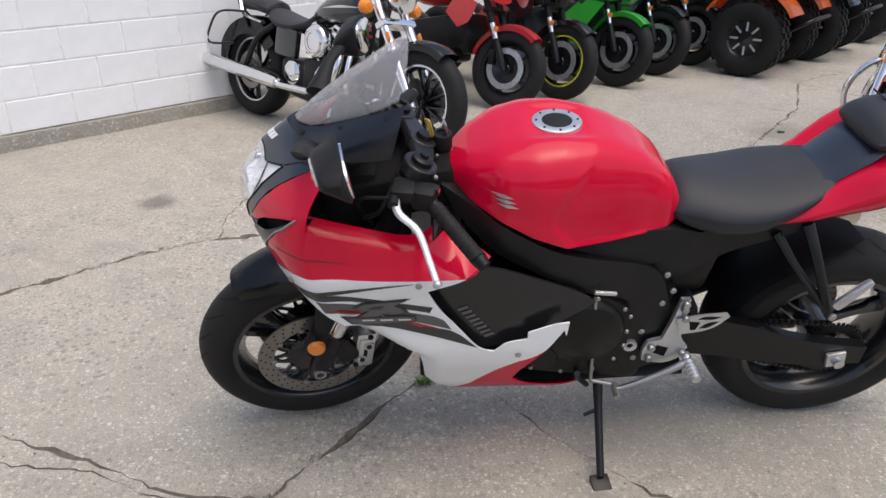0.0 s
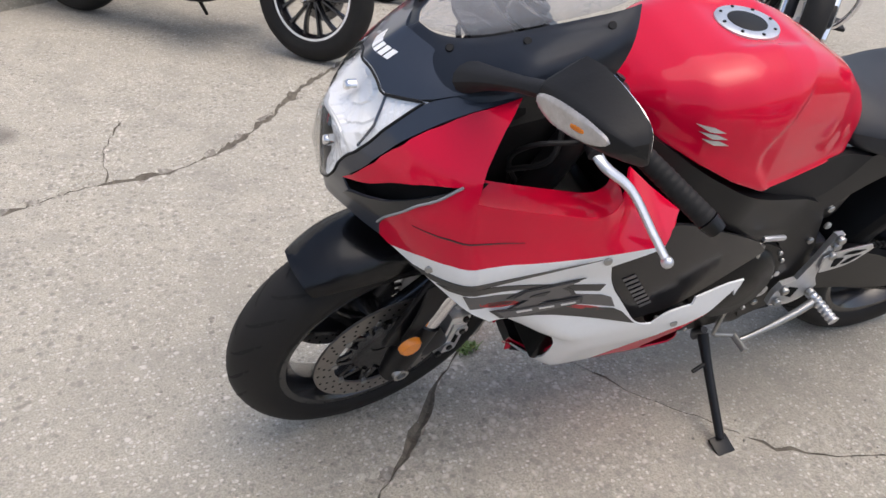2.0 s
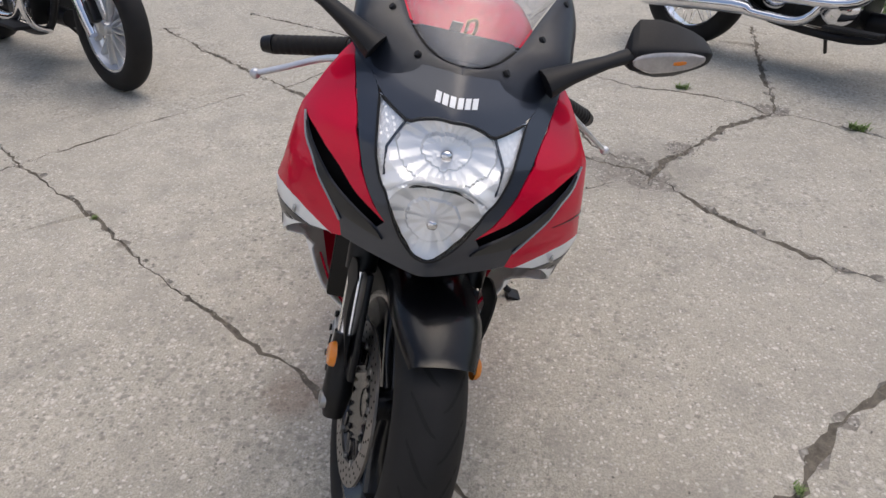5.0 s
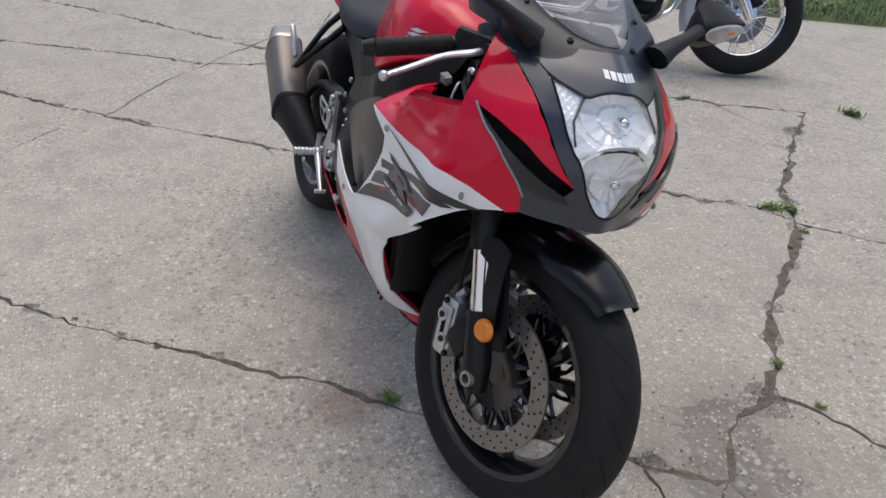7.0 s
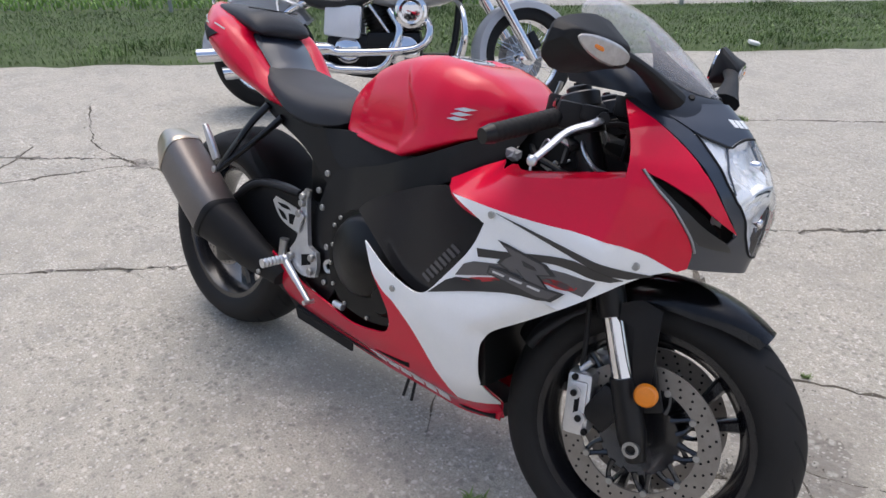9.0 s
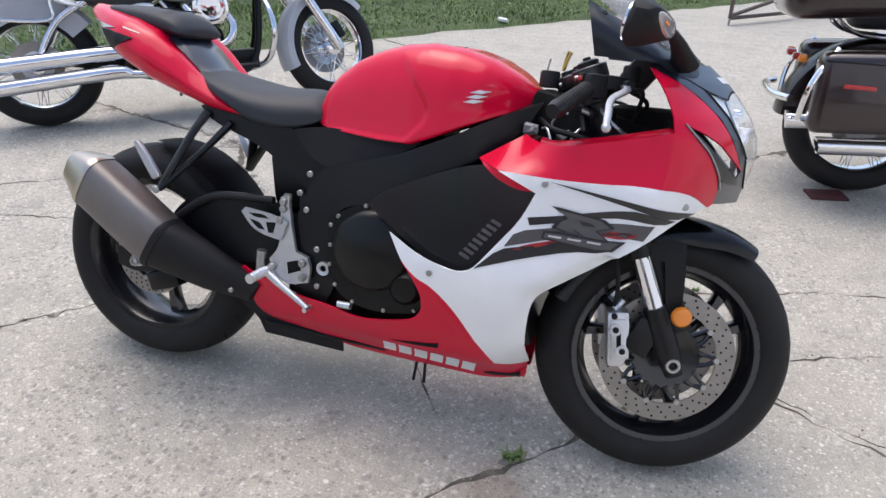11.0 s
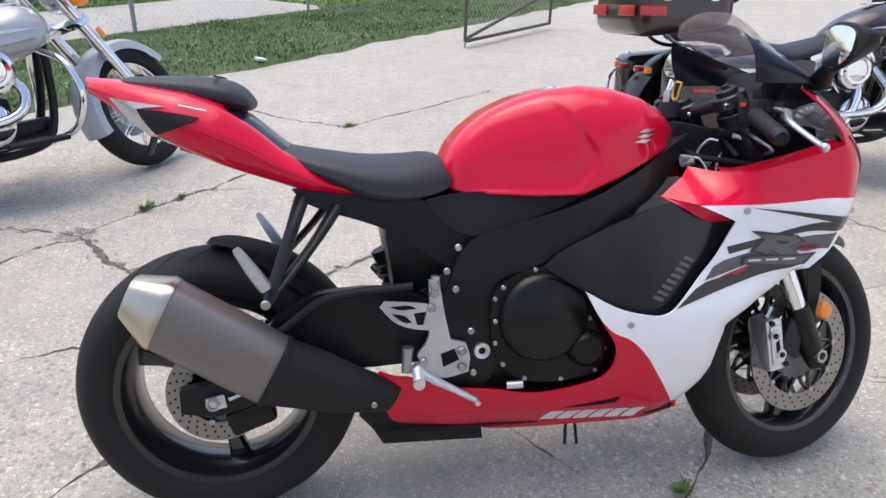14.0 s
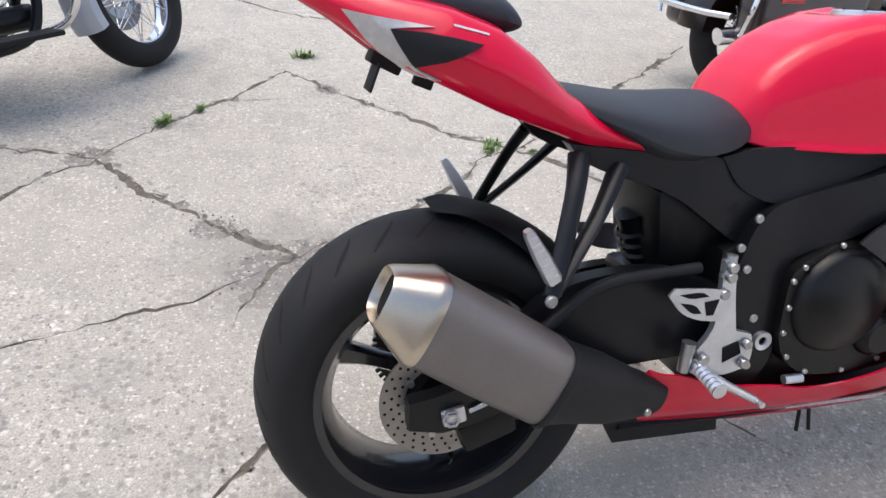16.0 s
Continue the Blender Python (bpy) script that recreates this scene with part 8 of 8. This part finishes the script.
def roadster(m, label, body, frontmat, rim=GLOSS, edge=None, forkmat=SATIN, full=True, guard=None, disc=STEEL, steer_deg=14, group="parked row by the wall"):
    """A smaller sport motorcycle of the parked row."""
    t = thing("parked_motorcycle", m, label, "motorcycle", group)
    L, R = 1.40, 0.30
    ra, fa = Vector((0, 0, 0.31)), Vector((L, 0, R))
    rk = Vector((-0.42, 0, 0.907))
    pv = fa + Vector((0.09, 0, -R))
    ST = Matrix.Translation(pv) @ Matrix.Rotation(radians(steer_deg), 4, rk) @ Matrix.Translation(-pv)
    cast_wheel(t, ra, 0.31, 0.085, 3, (-0.085,), 0.11, "black cast rear wheel", rim)
    cast_wheel(t, fa, R, 0.060, 5, (0.066, -0.066), 0.15, "cast front wheel with brake discs", rim, edge, steer=ST)
    arc_guard(t, "front_mudguard", fa, R + 0.025, 0.072, 48, 165, guard or body, "front mudguard", 0.055, ST)
    fork = tagged(new("front_fork"), "telescopic front fork")
    fork.parent = t
    for s in (1, -1):
        o = fa + Vector((0, s * 0.10, 0))
        b = tube(B(), [o - rk * 0.02, o + rk * 0.05, o + rk * 0.22], [0.022, 0.028, 0.026], 14, 3)
        b.transform(ST)
        part("fork_leg", b, SATIN, fork)
        b = rod(B(), o + rk * 0.20, o + rk * 0.36, 0.021)
        b.transform(ST)
        part("fork_slider", b, CHROME, fork)
        b = rod(B(), o + rk * 0.34, o + rk * 0.66, 0.027)
        b.transform(ST)
        part("fork_tube", b, forkmat, fork)
        b = box(B(), o + Vector((-0.11, -s * 0.02, 0.07)), (0.05, 0.05, 0.11), (0, 0, 0), 0.012)
        b.transform(ST)
        part("caliper", b, SATIN if forkmat != GOLD else GOLD, fork)
        b = box(B(), o + rk * 0.30 + Vector((0.03, s * 0.02, 0)), (0.035, 0.012, 0.035), (0, 0, 0), 0.004)
        b.transform(ST)
        part("reflector", b, ORANGE, fork)
    b = B()
    box(b, fa + rk * 0.62, (0.07, 0.27, 0.03), (0, -25, 0), 0.01)
    box(b, fa + rk * 0.44, (0.07, 0.27, 0.03), (0, -25, 0), 0.01)
    b.transform(ST)
    part("triple_clamp", b, SATIN, fork)
    b = tube(B(), [fa + rk * 0.66 + Vector((-0.10, 0.36, 0.06)), fa + rk * 0.66 + Vector((0.0, 0.18, 0.06)), fa + rk * 0.66, fa + rk * 0.66 + Vector((0.0, -0.18, 0.06)), fa + rk * 0.66 + Vector((-0.10, -0.36, 0.06))], 0.013, 8)
    b.transform(ST)
    part("handlebar", b, SATIN, t)
    # bodywork
    saddle([(0.50, 0.05, 0.80, 0.72, 0.01), (0.56, 0.12, 0.87, 0.70, 0.02), (0.72, 0.17, 0.95, 0.70, 0.03), (0.88, 0.17, 0.96, 0.74, 0.03), (1.0, 0.11, 0.90, 0.79, 0.02), (1.04, 0.04, 0.85, 0.81, 0.01)], t, "fuel_tank", body, "fuel tank", 26, 0.8, 60)
    saddle([(-0.10, 0.05, 0.90, 0.87, 0.01), (0.0, 0.10, 0.91, 0.84, 0.01), (0.2, 0.12, 0.86, 0.78, 0.02), (0.42, 0.13, 0.80, 0.72, 0.02), (0.53, 0.09, 0.80, 0.73, 0.01)], t, "seat", VINYL, "black seat", 24, 0.7)
    saddle([(-0.26, 0.02, 0.90, 0.88, 0.0), (-0.2, 0.07, 0.90, 0.84, 0.0), (0.0, 0.11, 0.87, 0.77, 0.0), (0.25, 0.12, 0.79, 0.69, 0.0), (0.36, 0.09, 0.74, 0.69, 0.0)], t, "tail_cowl", body, "tail cowl", 24, 0.8)
    part("engine", box(box(B(), (0.72, 0, 0.44), (0.42, 0.32, 0.34), (0, -10, 0), 0.04), (0.95, 0, 0.52), (0.16, 0.30, 0.24), (0, -20, 0), 0.03), ENGINE, t, "black engine")
    part("swingarm", box(box(B(), (0.24, 0.13, 0.36), (0.56, 0.04, 0.08), (0, -6, 0), 0.01), (0.24, -0.13, 0.36), (0.56, 0.04, 0.08), (0, -6, 0), 0.01), SATIN, t)
    part("silencer", tube(B(), [(0.45, -0.14, 0.25), (0.25, -0.18, 0.33), (-0.15, -0.20, 0.50)], [0.03, 0.055, 0.05], 16), SATIN, t, "dark silencer")
    part("stand_leg", tube(B(), [(0.60, 0.13, 0.25), (0.60, 0.28, 0.065)], [0.012, 0.010], 8), SATIN, t)
    part("radiator", box(B(), (1.06, 0, 0.52), (0.05, 0.32, 0.30), (0, -18, 0), 0.01), ENGINE, t)
    # front fairing
    hood = side(lambda u, w: 0.20 * min(1.0, math.sqrt(max(0.0, (1.50 - 0.35 * abs(w - 0.80) - u)) / 0.22)), 1)
    ol = [(1.46, 0.80), (1.36, 0.98), (1.22, 1.08), (1.16, 0.98), (1.22, 0.84), (1.05, 0.80), (0.96, 0.74), (1.08, 0.68), (1.34, 0.68), (1.42, 0.72)] if full else [(1.44, 0.84), (1.38, 0.98), (1.26, 1.02), (1.22, 0.90), (1.26, 0.80), (1.36, 0.74), (1.42, 0.76)]
    low = [(1.08, 0.68), (1.30, 0.66), (1.22, 0.55), (1.12, 0.42), (1.08, 0.26), (0.80, 0.20), (0.62, 0.24), (0.78, 0.36), (0.86, 0.50), (0.98, 0.60)] if full else [(1.05, 0.80), (1.20, 0.74), (1.14, 0.60), (1.04, 0.56), (0.92, 0.66), (0.96, 0.74)]
    for s in (1, -1):
        hd = side(hood.width, s)
        part("front_fairing", plate(B(), ol, hd, 0.005, 0.03), frontmat, t, "front fairing")
        part("side_panel", plate(B(), low, side(lambda u, w: 0.21, s), 0.005, 0.04), body, t, "side panel")
        b = B()
        tube(b, [(1.22, s * 0.16, 1.02), (1.20, s * 0.26, 1.10), (1.18, s * 0.34, 1.14)], [0.008, 0.008, 0.012], 8)
        box(b, (1.17, s * 0.37, 1.15), (0.03, 0.12, 0.07), (0, 0, 0), 0.012)
        part("mirror", b, PLASTIC, t)
    part("headlamp", box(B(), (1.38, 0, 0.86), (0.08, 0.20, 0.10), (0, 30, 0), 0.03), REFLECTOR, t, "clear headlamp")
    part("screen", box(B(), (1.27, 0, 1.06), (0.006, 0.24, 0.18), (0, -50, 0), 0.002), PLASTIC, t)
    return t


cruiser(place(2.314, -3.42, 1.13, -2.38), 1.575, "black cruiser motorcycle with chrome forks by the white wall", BLACKP, BLACKP, wires=False, rack=True, arc=(58, 138))
cruiser(place(-1.96, 1.50, -0.76, 2.59, 8), 1.62, "silver and white cruiser motorcycle with chrome pipes", SILVER, PEARL, arc=(44, 202), low=0.068, steer=22)
cruiser(place(2.13, 2.19, 3.80, 2.22, 6), 1.67, "dark maroon touring motorcycle with hard saddlebags", MAROON, MAROON, touring=True, wires=True, signals=False)
cruiser(place(-2.17, -2.92, -1.18, -1.64, 6), 1.62, "black cruiser motorcycle with a short orange front fender", BLACKP, ORANGEP, wires=False, rear_guard=BLACKP, rim=ALU, arc=(62, 132), signals=False)


cruiser(place(-5.64, -2.08, -4.60, -0.85, 6), 1.62, "dark cruiser motorcycle at the edge of the lot", BLACKP, BLACKP, wires=False)


def row_bike(x, y, deg, *a, **k):
    """Placed by its front wheel."""
    h = Vector((math.cos(radians(deg)), math.sin(radians(deg)), 0))
    return roadster(place(x - h.x * 1.40, y - h.y * 1.40, x, y, 10), *a, **k)


row_bike(0.495, -3.52, 140, "bright red naked sport motorcycle in the parked row", REDP, REDP, full=False, steer_deg=8)
row_bike(0.03, -3.83, 132, "black sport motorcycle with yellow rim tape", BLACKP, PLASTIC, edge=YELLOW, full=False, steer_deg=4)
row_bike(-0.54, -4.32, 132, "green sport motorcycle in the parked row", GREEN, GREEN, full=True, steer_deg=4)
row_bike(-1.02, -4.80, 132, "dark sport motorcycle with bright discs", BLACKP, BLACKP, full=True, steer_deg=4)
row_bike(-1.50, -5.27, 130, "dark sport motorcycle with gold fork tubes", BLACKP, BLACKP, full=False, forkmat=GOLD, steer_deg=4)


def quad(m, label, body):
    """A four-wheeled all-terrain vehicle; the front right wheel's foot is the origin, u ahead."""
    t = thing("quad_bike", m, label, "quad bike", "parked quad bikes")
    R = 0.33
    for u in (0.0, -1.28):
        for v, s in ((0.12, -1), (0.98, 1)):
            wh = tagged(new("wheel"), "knobbly off-road wheel with bright spoke tips")
            wh.parent = t
            M = Matrix.Translation((u, v, R))
            w = 0.125
            tp = [(0.16, w * 0.8), (0.19, w), (R - 0.06, w * 1.05), (R - 0.02, w * 0.92), (R - 0.012, 0.0)]
            part("tyre", lathe(B(), tp + [(r, -y) for r, y in reversed(tp[:-1])], 40, M), RUBBER, wh)
            b = B()
            for k in range(20):
                for j, y in enumerate((-0.085, -0.03, 0.03, 0.085)):
                    a = math.tau * (k + 0.5 * (j % 2)) / 20
                    box(b, (u + (R - 0.008) * math.cos(a), v + y, R + (R - 0.008) * math.sin(a)), (0.022, 0.05, 0.05), (0, -math.degrees(a), 0))
            tagged(part("tread_block", b, RUBBER, wh), kind="stuff")
            part("rim", lathe(B(), [(0.165, w * 0.8), (0.17, w * 0.75), (0.15, w * 0.55), (0.06, w * 0.5), (0.0, w * 0.55)] if s > 0 else [(0.165, -w * 0.8), (0.17, -w * 0.75), (0.15, -w * 0.55), (0.06, -w * 0.5), (0.0, -w * 0.55)], 36, M), GLOSS, wh, "black rim")
            for k in range(8):
                a = math.tau * k / 8
                b = box(B(), (0, 0, 0), (0.075, 0.010, 0.018), (0, 0, 0), 0.003)
                b.transform(M @ Matrix.Rotation(-a, 4, "Y") @ Matrix.Translation((0.105, s * w * 0.60, 0)))
                part("spoke", b, ALU, wh)
    mid = 0.55
    part("chassis", box(box(B(), (-0.64, mid, 0.42), (1.3, 0.40, 0.22), (0, 0, 0), 0.04), (-0.64, mid, 0.60), (0.9, 0.34, 0.20), (0, 0, 0), 0.05), PLASTIC, t, "black chassis")
    for v in (0.14, 0.96):
        for u in (0.0, -1.28):
            b = lathe(B(), [(0.42, 0.15), (0.45, 0.13), (0.46, 0.0), (0.45, -0.13), (0.42, -0.15)], 16, Matrix.Translation((u, v, R)), arc=(30, 150))
            bmesh.ops.solidify(b, geom=b.faces[:], thickness=0.006)
            part("fender", b, body, t, "painted fender")
    b = saddle_box(0.12, mid, 0.78, 0.56, 0.50, 0.22)
    part("hood", b, body, t, "painted hood")
    part("seat", saddle_box(-0.72, mid, 0.86, 0.80, 0.34, 0.16), VINYL, t, "black seat")
    for u0, u1 in ((-0.20, 0.34), (-1.55, -1.0)):
        b = B()
        for k in range(6):
            v = 0.18 + k * 0.15
            rod(b, (u0, v, 0.96), (u1, v, 0.96), 0.010)
        parts("rack_bar", b, SATIN, t)
        b = B()
        rod(b, (u0, 0.16, 0.95), (u0, 0.95, 0.95), 0.012)
        rod(b, (u1, 0.16, 0.95), (u1, 0.95, 0.95), 0.012)
        for v in (0.25, 0.86):
            rod(b, ((u0 + u1) / 2, v, 0.70), ((u0 + u1) / 2, v, 0.96), 0.012)
        parts("rack_stay", b, SATIN, t)
    b = B()
    tube(b, [(-0.30, mid + 0.38, 1.10), (-0.20, mid + 0.2, 1.06), (-0.16, mid, 1.0), (-0.20, mid - 0.2, 1.06), (-0.30, mid - 0.38, 1.10)], 0.014, 8)
    part("handlebar", b, SATIN, t)
    part("bumper", tube(B(), [(0.30, mid - 0.3, 0.40), (0.46, mid - 0.25, 0.50), (0.46, mid + 0.25, 0.50), (0.30, mid + 0.3, 0.40)], 0.016, 8), SATIN, t)
    b = B()
    for v in (0.30, 0.80):
        box(b, (0.38, v, 0.74), (0.05, 0.14, 0.09), (0, 0, 0), 0.02)
    parts("headlamp", b, REFLECTOR, t)
    for u in (0.0, -1.28):
        part("axle", rod(B(), (u, 0.12, R), (u, 0.98, R), 0.03), SATIN, t)
    return t


for x, y, deg, body, lb in ((-2.44, -5.40, 137, ORANGEP, "orange quad bike with big black knobbly tyres"), (-3.40, -6.20, 137, BLACKP, "black quad bike with big knobbly tyres"), (-4.55, -7.30, 137, BLACKP, "black quad bike at the end of the row")):
    h = Vector((math.cos(radians(deg)), math.sin(radians(deg)), 0))
    left = Vector((-h.y, h.x, 0))
    # the visible wheel is the front one that faces the lot
    o = Vector((x, y, 0.006)) - left * 0.98
    quad(Matrix.Translation(o) @ Matrix.Rotation(radians(deg), 4, "Z"), lb, body)

# litter
PAPER = mat("litter_paper", (0.75, 0.75, 0.73), 0.7)
b = B()
box(b, (0, 0, 0.02), (0.10, 0.07, 0.03), (8, 14, 0), 0.012)
lit = part("litter_cup", b, PAPER, None)
lit.matrix_basis = Matrix.Translation(verge(6.3, 0.10, 0.03)) @ pose(0, 0, 0, 0, 0, 40)
tagged(lit, "crushed white paper cup lying at the grass edge", "litter")
b = box(B(), (0, 0, 0.006), (0.17, 0.11, 0.012), (0, 0, 0), 0.003)
pad = part("stand_pad", b, mat("dark_red_pad", (0.07, 0.02, 0.02), 0.7), None)
pad.matrix_basis = pose(2.05, 2.07, 0, 0, 0, 15)
tagged(pad, "dark red flat pad lying on the concrete", "pad")
